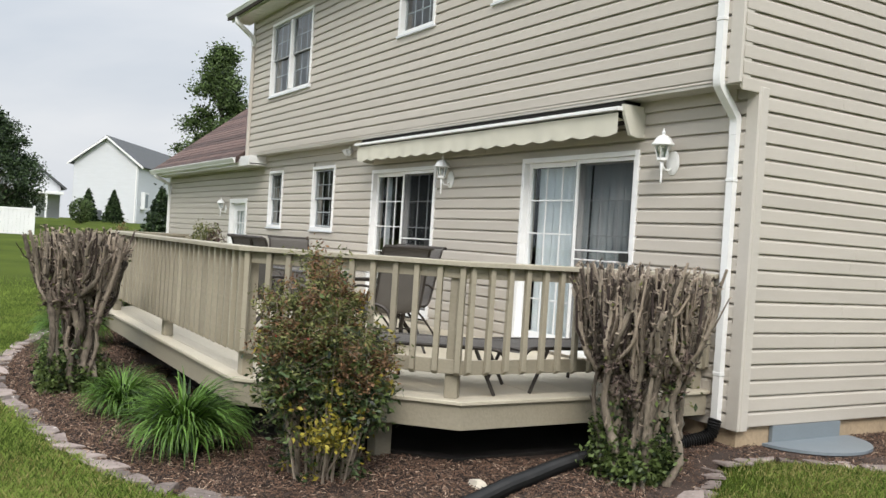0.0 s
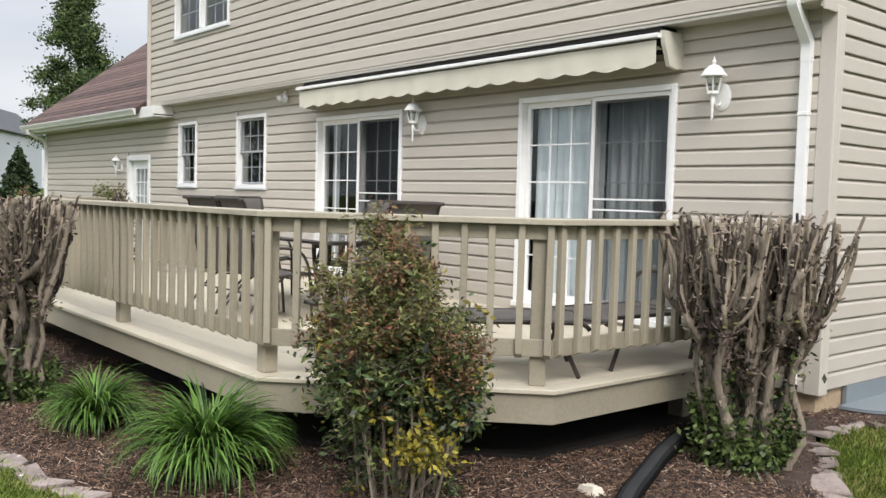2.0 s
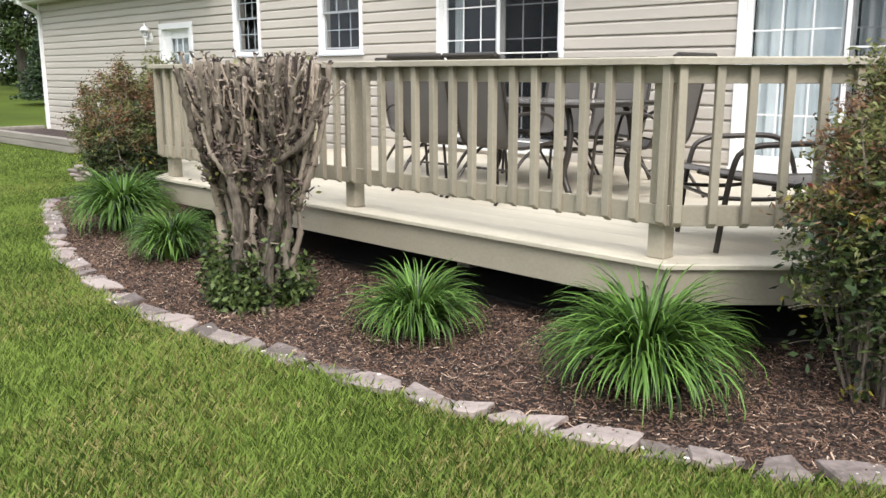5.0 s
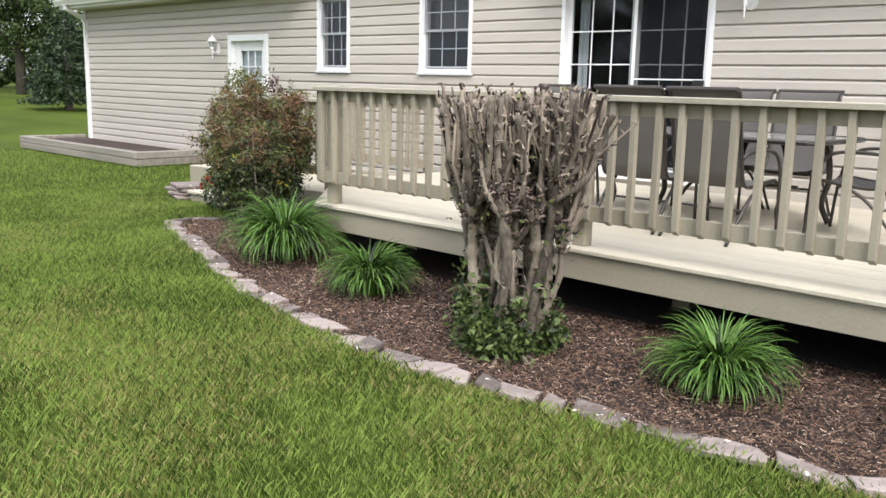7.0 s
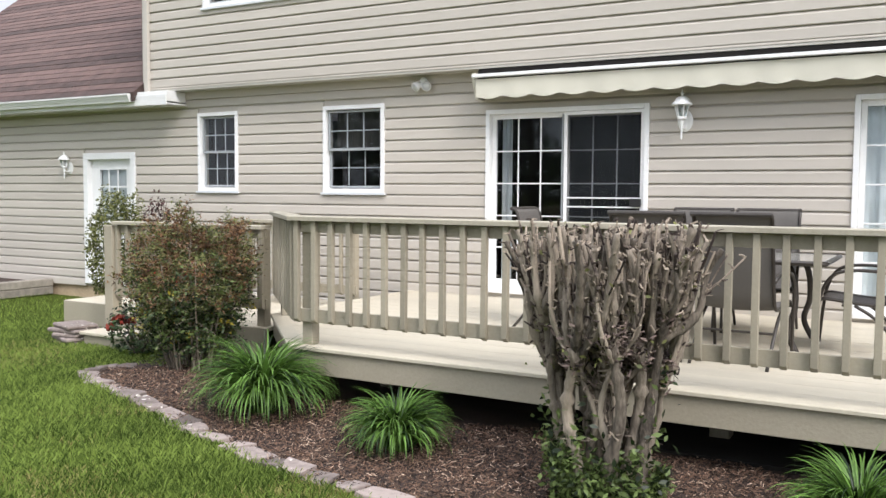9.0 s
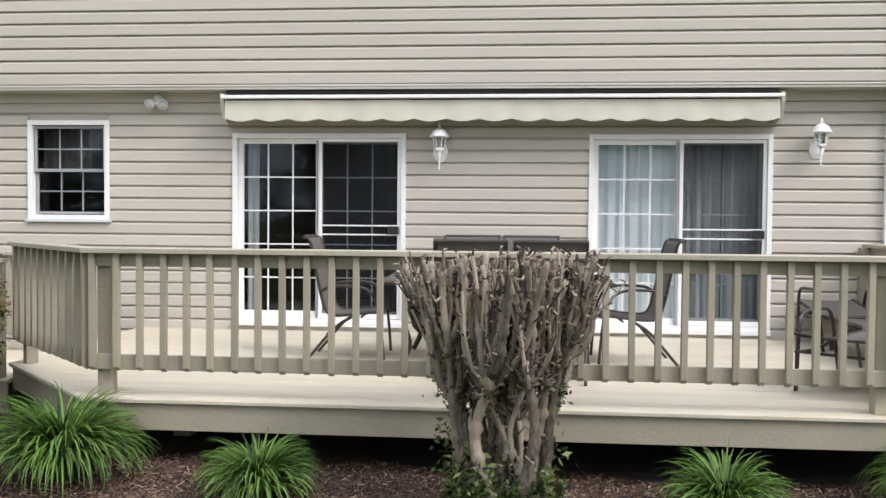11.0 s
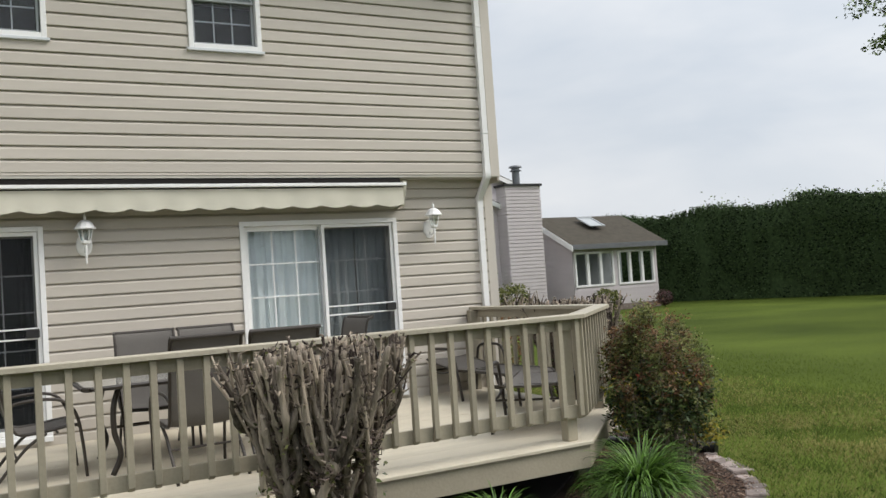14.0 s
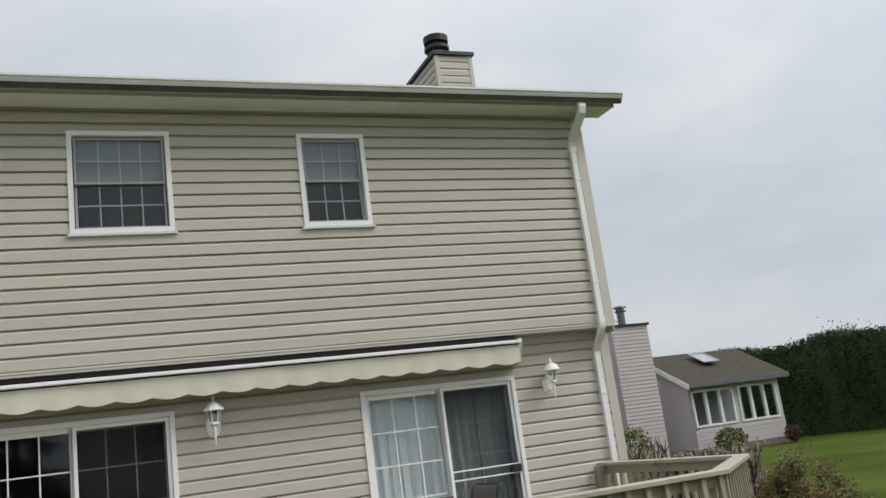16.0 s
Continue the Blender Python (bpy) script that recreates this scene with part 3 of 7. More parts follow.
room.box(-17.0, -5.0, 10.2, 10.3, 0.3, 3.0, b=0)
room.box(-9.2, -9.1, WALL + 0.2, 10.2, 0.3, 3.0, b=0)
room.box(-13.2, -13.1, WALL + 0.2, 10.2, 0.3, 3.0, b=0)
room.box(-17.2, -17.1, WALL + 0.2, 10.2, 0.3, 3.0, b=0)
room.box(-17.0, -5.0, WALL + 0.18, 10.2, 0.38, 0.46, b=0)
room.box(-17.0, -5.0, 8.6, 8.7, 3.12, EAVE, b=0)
setting(new("wall_inner", room.mesh("wall_inner", M_ROOM)), "inner room walls seen through the glass, coloured dark as if unlit", "wall")

found = Geo()
found.box(LEFT + 0.02, RIGHT - 0.2, WALL + 0.02, WALL + 0.2, -0.2, 0.18, b=0)
found.box(RIGHT - 0.2, RIGHT - 0.02, WALL + 0.02, BACK_Y, -0.2, 0.21, b=0)
setting(new("foundation", found.mesh("foundation", M_FOUND)), "tan parged concrete foundation strip under the siding", "foundation")

trim = Geo()
trim.box(LEFT_UP, RIGHT + 0.0, UPPER - 0.022, WALL - 0.02, 3.105, 3.134)
setting(new("trim_overhang", trim.mesh("trim_overhang", M_SOFFIT)), "beige soffit strip under the overhanging storey", "soffit")


def corner_post(name, x, y, z0, z1, w=0.085):
    g = Geo()
    g.box(x - w, x + 0.033, y - 0.033, y + 0.0, z0, z1, b=0.005)
    g.box(x + 0.0, x + 0.033, y - 0.0, y + w, z0, z1, b=0.005)
    setting(new(name, g.mesh(name, M_CORNER)), "beige vinyl corner post of the siding", "corner trim")


corner_post("trim_corner_lower", RIGHT, WALL, 0.17, 3.104, 0.095)
corner_post("trim_corner_upper", RIGHT - 0.012, UPPER, 3.108, EAVE, 0.10)
g = Geo().box(LEFT_UP - 0.02, LEFT_UP + 0.08, UPPER - 0.033, UPPER, 3.10, EAVE, b=0.004)
setting(new("trim_corner_left", g.mesh("trim_corner_left", M_CORNER)), "beige vinyl corner post of the upper storey", "corner trim")
g = Geo().box(LEFT - 0.02, LEFT + 0.08, WALL - 0.033, WALL, 0.15, 3.0, b=0.004)
setting(new("trim_corner_garage", g.mesh("trim_corner_garage", M_WHITE)), "white vinyl corner post at the end of the garage wing", "corner trim")


# ---- roofs ----
def shingle_roof(name, x0, x1, y0, z0, y1, z1, mat, label, rows, tab, thick=0.03, split=False):
    """A roof slope from its eave (y0, z0) up to its ridge (y1, z1), with a course of shingles a row."""
    rise_, run = z1 - z0, y1 - y0
    ln = math.hypot(rise_, run)
    base = Geo()
    base.add([(x0, y0, z0), (x1, y0, z0), (x1, y1, z1), (x0, y1, z1), (x0, y0, z0 - 0.12), (x1, y0, z0 - 0.12), (x1, y1, z1 - 0.12), (x0, y1, z1 - 0.12)],
             [(0, 1, 2, 3), (7, 6, 5, 4), (4, 5, 1, 0), (5, 6, 2, 1), (6, 7, 3, 2), (7, 4, 0, 3)])
    ob = new(name, base.mesh(name, mat))
    setting(ob, label, "roof")
    tilt = math.degrees(math.atan2(rise_, run))
    h = ln / rows
    for r in range(rows):
        g = Geo()
        u = x0 - random.uniform(0, tab)
        m = pose(0, y0, z0, tilt) @ pose(0, r * h, 0.002)
        while u < x1:
            a, b = max(u, x0), min(u + tab - 0.008, x1)
            if b > a:
                t = random.uniform(0.008, 0.013)
                d = random.uniform(-0.006, 0.006)
                g.add([(a, d, 0), (b, d, 0), (b, d, t), (a, d, t), (a, h + 0.03, 0.002), (b, h + 0.03, 0.002)],
                      [(0, 1, 2, 3), (3, 2, 5, 4), (0, 3, 4), (1, 5, 2)], m)
            u += tab
        part("shingle_course", g, mat, ob)
    return ob


shingle_roof("roof_garage", LEFT - 0.35, LEFT_UP - 0.0, 5.62, 3.08, 10.2, 6.68, M_ROOF_RED, "reddish-brown asphalt shingle roof of the garage wing", 36, 0.30)
shingle_roof("roof_main", LEFT_UP - 0.4, RIGHT + 0.4, 5.38, 6.02, RIDGE_Y, RIDGE_Z + 0.1, M_ROOF_BROWN, "brown shingle roof of the main house", 20, 0.6)
g = Geo().add([(LEFT_UP - 0.4, RIDGE_Y, RIDGE_Z + 0.1), (RIGHT + 0.4, RIDGE_Y, RIDGE_Z + 0.1), (RIGHT + 0.4, 16.2, 6.0), (LEFT_UP - 0.4, 16.2, 6.0)], [(0, 1, 2, 3)])
g.add([(LEFT - 0.35, 10.2, 6.68), (LEFT_UP, 10.2, 6.68), (LEFT_UP, 14.8, 3.08), (LEFT - 0.35, 14.8, 3.08)], [(0, 1, 2, 3)])
setting(new("roof_back", g.mesh("roof_back", M_ROOF_BROWN)), "far slopes of the shingle roofs", "roof")
g = Geo().add([(LEFT, WALL, 2.9), (LEFT, 14.4, 2.9), (LEFT, 10.2, 6.55)], [(0, 1, 2)])
setting(new("wall_garage_gable", g.mesh("wall_garage_gable", M_SIDING)), "gable end of the garage wing", "wall")


def eave(name, x0, x1, wall_y, front, z_soffit, z_top, label, fascia_mat):
    """Soffit and fascia of one eave."""
    g = Geo()
    g.box(x0, x1, front + 0.02, wall_y, z_soffit - 0.02, z_soffit)
    n = int((x1 - x0) / 0.3)
    for i in range(n):
        u = x0 + (i + 0.5) * (x1 - x0) / n
        g.box(u - 0.004, u + 0.004, front + 0.03, wall_y - 0.01, z_soffit - 0.024, z_soffit - 0.019, b=0)
    g.box(x0, x1, front, front + 0.022, z_soffit - 0.03, z_top - 0.03)
    setting(new(name, g.mesh(name, fascia_mat)), label, "soffit")


eave("trim_eave_main", LEFT_UP - 0.38, RIGHT + 0.34, UPPER, 5.47, 5.91, 6.02, "pale vented soffit and fascia under the main roof", M_GUTTER)
eave("trim_eave_garage", LEFT - 0.3, LEFT_UP + 0.6, WALL, 5.68, 2.93, 3.08, "pale boxed soffit and fascia under the garage roof", M_GUTTER)
g = Geo()
g.box(LEFT_UP - 0.04, LEFT_UP + 0.6, 5.703, WALL - 0.035, 2.952, 3.10, b=0.004)
setting(new("trim_eave_return", g.mesh("trim_eave_return", M_GUTTER)), "pale boxed end of the garage eave", "soffit")


def gutter(x0, x1, y, z, label):
    """A K-style gutter along an eave."""
    t = thing("roof_gutter", pose(x0, y, z), label, "gutter")
    ln = x1 - x0
    sec = [(0, 0), (0, -0.115), (-0.075, -0.115), (-0.085, -0.085), (-0.105, -0.05), (-0.11, -0.03), (-0.125, -0.022), (-0.125, 0), (-0.115, 0), (-0.115, -0.016), (-0.1, -0.03),
           (-0.09, -0.06), (-0.07, -0.105), (-0.006, -0.105), (-0.006, 0)]
    part("trough", Geo().sweep(sec, 0, ln), M_GUTTER, t)
    part("end_cap", Geo().sweep([(0, 0), (0, -0.115), (-0.075, -0.115), (-0.105, -0.05), (-0.125, -0.022), (-0.125, 0)], ln, ln + 0.004), M_GUTTER, t)
    part("end_cap", Geo().sweep([(0, 0), (0, -0.115), (-0.075, -0.115), (-0.105, -0.05), (-0.125, -0.022), (-0.125, 0)], -0.004, 0), M_GUTTER, t)
    return t


gutter(LEFT_UP - 0.4, RIGHT + 0.42, 5.47, 6.045, "long pale K-style gutter along the main eave")
gutter(LEFT - 0.32, LEFT_UP - 0.05, 5.68, 3.075, "pale gutter along the garage eave")


def flat_pipe(g, path, w=0.085, d=0.062):
    """A rectangular downspout along a path in a plane of constant x."""
    pts = [Vector(p) for p in path]
    rings = []
    for i, p in enumerate(pts):
        a = (p - pts[i - 1]).normalized() if i else (pts[1] - p).normalized()
        b = (pts[i + 1] - p).normalized() if i < len(pts) - 1 else a
        tan = (a + b).normalized()
        out = Vector((0, -tan.z, tan.y)).normalized()
        k = 1 / max(0.5, tan.dot(a))
        rings.append([p + Vector((sx * w / 2, 0, 0)) + out * sy * d / 2 * k for sx, sy in ((-1, -1), (1, -1), (1, 1), (-1, 1))])
    v = [q for r in rings for q in r]
    f = [(0, 1, 2, 3), tuple(len(v) - 4 + j for j in (3, 2, 1, 0))]
    for i in range(len(rings) - 1):
        for j in range(4):
            f.append((4 * i + j, 4 * i + 4 + j, 4 * i + 4 + (j + 1) % 4, 4 * i + (j + 1) % 4))
    return g.add(v, f)


def downspout(x, label):
    t = thing("downspout", pose(x, WALL, 0), label, "downspout")
    up, low = UPPER - WALL - 0.055, -0.055
    part("upper_length", flat_pipe(Geo(), [(0, up, 5.42), (0, up, 3.22)], 0.072, 0.056), M_WHITE, t)
    part("top_elbow", flat_pipe(Geo(), [(0, 5.42 - WALL, 5.95), (0, 5.42 - WALL, 5.86), (0, 5.44 - WALL, 5.79), (0, up - 0.03, 5.53), (0, up, 5.46), (0, up, 5.38)], 0.092, 0.07), M_WHITE, t)
    part("middle_elbow", flat_pipe(Geo(), [tuple(v) for v in smooth_path([(0, up, 3.26), (0, up, 3.14), (0, up + 0.035, 3.07), (0, low - 0.045, 2.90), (0, low, 2.83), (0, low, 2.70)], 0.012)], 0.078, 0.062), M_WHITE, t)
    part("lower_length", flat_pipe(Geo(), [(0, low, 2.8), (0, low, 0.2)], 0.072, 0.056), M_WHITE, t)
    for z in (5.0, 3.65):
        part("strap", Geo().box(-0.042, 0.042, up - 0.034, up + 0.03, z, z + 0.03), M_WHITE, t)
    for z in (2.3, 0.62):
        part("strap", Geo().box(-0.042, 0.042, low - 0.034, low + 0.03, z, z + 0.03), M_WHITE, t)
    return t


downspout(-4.955, "white rectangular downspout stepping under the overhang")
t = thing("downspout", pose(LEFT + 0.12, WALL, 0), "white downspout at the far end of the garage", "downspout")
part("lower_length", flat_pipe(Geo(), [(0, -0.055, 2.6), (0, -0.055, 0.15)]), M_WHITE, t)
part("top_elbow", flat_pipe(Geo(), [(0, -0.48, 2.97), (0, -0.46, 2.9), (0, -0.09, 2.72), (0, -0.055, 2.65), (0, -0.055, 2.55)], 0.092, 0.07), M_WHITE, t)
t = thing("downspout", pose(LEFT_UP + 0.1, UPPER, 0), "white downspout elbow at the far upper eave", "downspout")
part("lower_length", flat_pipe(Geo(), [(0, -0.055, 5.4), (0, -0.055, 3.1)], 0.06, 0.05), M_CORNER, t, "beige-painted length of downspout")
part("top_elbow", flat_pipe(Geo(), [(0, -0.44, 5.95), (0, -0.42, 5.8), (0, -0.09, 5.55), (0, -0.055, 5.48), (0, -0.055, 5.36)], 0.092, 0.07), M_WHITE, t)


# ---- windows and doors ----
def bars(g, x0, x1, z0, z1, cols, rows, y, w=0.018, d=0.012):
    for i in range(1, cols):
        u = x0 + (x1 - x0) * i / cols
        g.box(u - w / 2, u + w / 2, y - d / 2, y + d / 2, z0, z1, b=0.001)
    for j in range(1, rows):
        z = z0 + (z1 - z0) * j / rows
        g.box(x0, x1, y - d / 2 - 0.001, y + d / 2 + 0.001, z - w / 2, z + w / 2, b=0.001)
    return g


def frame_bm(x0, x1, z0, z1, y0, y1, w, bottom=None):
    bt = w if bottom is None else bottom
    g = Geo()
    g.box(x0, x0 + w, y0, y1, z0, z1)
    g.box(x1 - w, x1, y0, y1, z0, z1)
    g.box(x0 + w, x1 - w, y0, y1, z1 - w, z1)
    g.box(x0 + w, x1 - w, y0, y1, z0, z0 + bt)
    return g


def pane_ob(x0, x1, z0, z1, y, parent, name="pane", mat=None):
    ob = part(name, Geo().add([(x0, y, z0), (x1, y, z0), (x1, y, z1), (x0, y, z1)], [(0, 1, 2, 3)]), mat or M_PANE, parent)
    ob.visible_shadow = False
    return ob


def sash_window(name, hole, y, cols, label, twin=False, blind=False, curtain=False):
    """A double-hung window in its opening, with a pale frame, two sashes and bars between the panes."""
    x0, x1, z0, z1 = hole
    w, h = x1 - x0, z1 - z0
    root = thing(name, pose(x0, y, z0), label, "window")
    root["kind"] = "structure"
    part("window_frame", frame_bm(0, w, 0, h, -0.045, 0.08, 0.052), M_WHITE, root)
    part("window_sill", Geo().box(-0.025, w + 0.025, -0.062, 0.0, -0.03, 0.0), M_MUNTIN, root)
    units = [(0.062, w - 0.062)] if not twin else [(0.062, w / 2 - 0.035), (w / 2 + 0.035, w - 0.062)]
    if twin:
        part("mullion", Geo().box(w / 2 - 0.035, w / 2 + 0.035, -0.046, 0.08, 0.062, h - 0.062), M_WHITE, root)
    for a, b in units:
        mid = h * 0.5
        up = part("upper_sash", frame_bm(a, b, mid - 0.02, h - 0.062, 0.0, 0.03, 0.026), M_BAR, root)
        lo = part("lower_sash", frame_bm(a, b, 0.062, mid + 0.02, 0.034, 0.064, 0.026), M_BAR, root)
        pane_ob(a + 0.034, b - 0.034, mid + 0.014, h - 0.096, 0.012, up)
        pane_ob(a + 0.034, b - 0.034, 0.096, mid - 0.014, 0.046, lo)
        part("glazing_bars", bars(Geo(), a + 0.034, b - 0.034, mid + 0.014, h - 0.096, cols, 2, 0.024, 0.014), M_GRILLE, up)
        part("glazing_bars", bars(Geo(), a + 0.034, b - 0.034, 0.096, mid - 0.014, cols, 2, 0.058, 0.014), M_GRILLE, lo)
        if blind:
            part("window_shade", Geo().box(a + 0.01, b - 0.01, 0.072, 0.077, mid - 0.03, h - 0.07, b=0), M_BLIND, root, "pale shade drawn half down")
        if curtain:
            n = 30
            def fold(u, v, a=a, b=b):
                return (a + (b - a) * u, 0.2 + 0.02 * math.sin(u * 34) + 0.01 * math.sin(u * 71), h * 0.52 + (h * 0.44) * v)
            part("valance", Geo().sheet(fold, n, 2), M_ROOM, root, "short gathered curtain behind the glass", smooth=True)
    return root


sash_window("window_1", WIN_1, WALL, 3, "narrow white double-hung window with grilles over dark glass")
sash_window("window_2", WIN_2, WALL, 3, "white double-hung window with grilles and a short curtain", curtain=True)
sash_window("window_3", UP_1, UPPER, 3, "twin white double-hung window of the upper storey", twin=True)
sash_window("window_4", UP_2, UPPER, 4, "wide white double-hung upper window with half-drawn shade", blind=True)
sash_window("window_5", UP_3, UPPER, 3, "white double-hung upper window with half-drawn shade", blind=True)


def curtain_sheet(x0, x1, z0, z1, y, waves, depth, parent, mat, label):
    ph = random.uniform(0, 6)

    def fold(u, v):
        return (x0 + (x1 - x0) * u, y + depth * math.sin(u * waves * 6.283 + ph) + 0.4 * depth * math.sin(u * waves * 2.3 * 6.283 + v), z0 + (z1 - z0) * v)
    part("curtain", Geo().sheet(fold, int(waves * 10), 4), mat, parent, label, smooth=True)


def patio_door(name, hole, label, curtains):
    """A two-panel sliding glass door with grilles; an insect screen covers the right-hand panel."""
    x0, x1, z0, z1 = hole
    w, h = x1 - x0, z1 - z0
    root = thing(name, pose(x0, WALL, z0), label, "sliding door")
    root["kind"] = "structure"
    part("door_frame", frame_bm(0, w, 0, h, -0.045, 0.12, 0.052, 0.055), M_WHITE, root)
    part("threshold", Geo().box(0.0, w, -0.075, -0.046, -0.03, 0.022), M_WHITE, root)
    mid = w / 2
    lf = part("fixed_panel", frame_bm(0.053, mid + 0.03, 0.056, h - 0.053, 0.03, 0.07, 0.055, 0.075), M_WHITE, root)
    rf = part("sliding_panel", frame_bm(mid - 0.03, w - 0.053, 0.056, h - 0.053, 0.075, 0.112, 0.055, 0.075), M_WHITE, root)
    pane_ob(0.108, mid - 0.025, 0.13, h - 0.108, 0.05, lf)
    pane_ob(mid + 0.025, w - 0.108, 0.13, h - 0.108, 0.09, rf)
    part("glazing_bars", bars(Geo(), 0.108, mid - 0.025, 0.13, h - 0.108, 3, 5, 0.042, 0.015), M_WHITE, lf)
    part("glazing_bars", bars(Geo(), mid + 0.025, w - 0.108, 0.13, h - 0.108, 3, 5, 0.084, 0.013), M_MUNTIN, rf)
    sf = frame_bm(mid + 0.0, w - 0.055, 0.06, h - 0.055, -0.02, 0.012, 0.038, 0.05)
    for z in (0.985, 1.085):
        sf.box(mid + 0.038, w - 0.093, -0.016, 0.008, z, z + 0.016)
    sc = part("screen_panel", sf, M_WHITE, root, "white-framed insect screen")
    mesh = part("screen_mesh", Geo().box(mid + 0.038, w - 0.093, -0.004, -0.003, 0.11, h - 0.093, b=0), M_SCREEN, sc, "fine grey screen mesh")
    mesh.visible_shadow = False
    part("latch", Geo().box(w - 0.2, w - 0.075, -0.05, -0.02, 1.0, 1.09, b=0.008), M_BLACK, sc, "black plastic latch")
    part("strip", Geo().box(mid - 0.035, mid - 0.018, -0.002, 0.03, 0.06, h - 0.075), M_BAR, root, "grey rubber weather strip")
    for a, b, waves, depth, mat, lab in curtains:
        curtain_sheet(a, b, 0.06, h - 0.1, 0.19, waves, depth, root, mat, lab)
    return root


patio_door("door_1", DOOR_1, "white sliding patio door with grilles over a dark room",
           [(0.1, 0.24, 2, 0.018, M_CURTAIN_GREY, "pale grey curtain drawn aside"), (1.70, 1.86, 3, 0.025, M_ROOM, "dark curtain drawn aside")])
patio_door("door_2", DOOR_2, "white sliding patio door with grilles and sheer curtains",
           [(0.06, 0.35, 2, 0.018, M_CURTAIN, "white gathered curtain"), (0.352, 0.98, 4, 0.02, M_CURTAIN, "white sheer curtain"),
            (1.0, 1.45, 4, 0.03, M_CURTAIN, "pale curtain behind the screen"), (1.45, 1.9, 5, 0.035, M_CURTAIN, "pale gathered curtain")])


def side_door():
    x0, x1, z0, z1 = SIDE_DOOR
    w, h = x1 - x0, z1 - z0
    root = thing("door_3", pose(x0, WALL, z0), "white side door with a nine-light window", "door")
    root["kind"] = "structure"
    part("door_frame", frame_bm(0, w, 0, h, -0.045, 0.12, 0.1, 0.04), M_WHITE, root)
    leaf = part("door_leaf", Geo().box(0.1, w - 0.1, 0.04, 0.085, 0.04, 1.0).box(0.1, 0.28, 0.04, 0.085, 1.0, h - 0.1).box(w - 0.28, w - 0.1, 0.04, 0.085, 1.0, h - 0.1)
                .box(0.28, w - 0.28, 0.04, 0.085, h - 0.26, h - 0.1), M_WHITE, root)
    pane_ob(0.28, w - 0.28, 1.0, h - 0.26, 0.06, leaf)
    part("glazing_bars", bars(Geo(), 0.28, w - 0.28, 1.0, h - 0.26, 3, 3, 0.05, 0.024), M_WHITE, leaf)
    part("door_knob", Geo().lathe([(0.012, 0), (0.014, 0.03), (0.028, 0.045), (0.028, 0.06), (0.012, 0.07)], 12, pose(0.15, 0.04, 0.92, 90)), M_METAL, leaf, "round metal knob", smooth=True)
    part("curtain", Geo().box(0.28, w - 0.28, 0.1, 0.104, 1.0, h - 0.26, b=0), M_CURTAIN_GREY, root, "pale cloth behind the door glass")


side_door()

# ---- the deck ----
A, B, L, MM = Vector((-6.38, 2.25)), Vector((-5.12, 3.51)), Vector((-11.74, 2.25)), Vector((-13.01, 3.52))
OUT = 0.066
K = OUT * math.tan(radians(22.5))
# outline of the boards' nosing, counter-clockwise from the wall
RIM = [(MM.x - OUT, WALL - 0.03), (MM.x - OUT, MM.y - K), (L.x - K, L.y - OUT), (A.x + K, A.y - OUT), (B.x + OUT, B.y - K), (B.x + OUT, WALL - 0.03)]


def span_at(y, inset=0.0):
    """How far the deck reaches along x at a depth y."""
    x0, x1 = RIM[0][0], RIM[4][0]
    if y < RIM[1][1]:
        x0 = RIM[2][0] - (y - RIM[2][1]) * (RIM[2][0] - RIM[1][0]) / (RIM[1][1] - RIM[2][1])
    if y < RIM[4][1]:
        x1 = RIM[3][0] + (y - RIM[3][1]) * (RIM[4][0] - RIM[3][0]) / (RIM[4][1] - RIM[3][1])
    return x0 + inset, x1 - inset


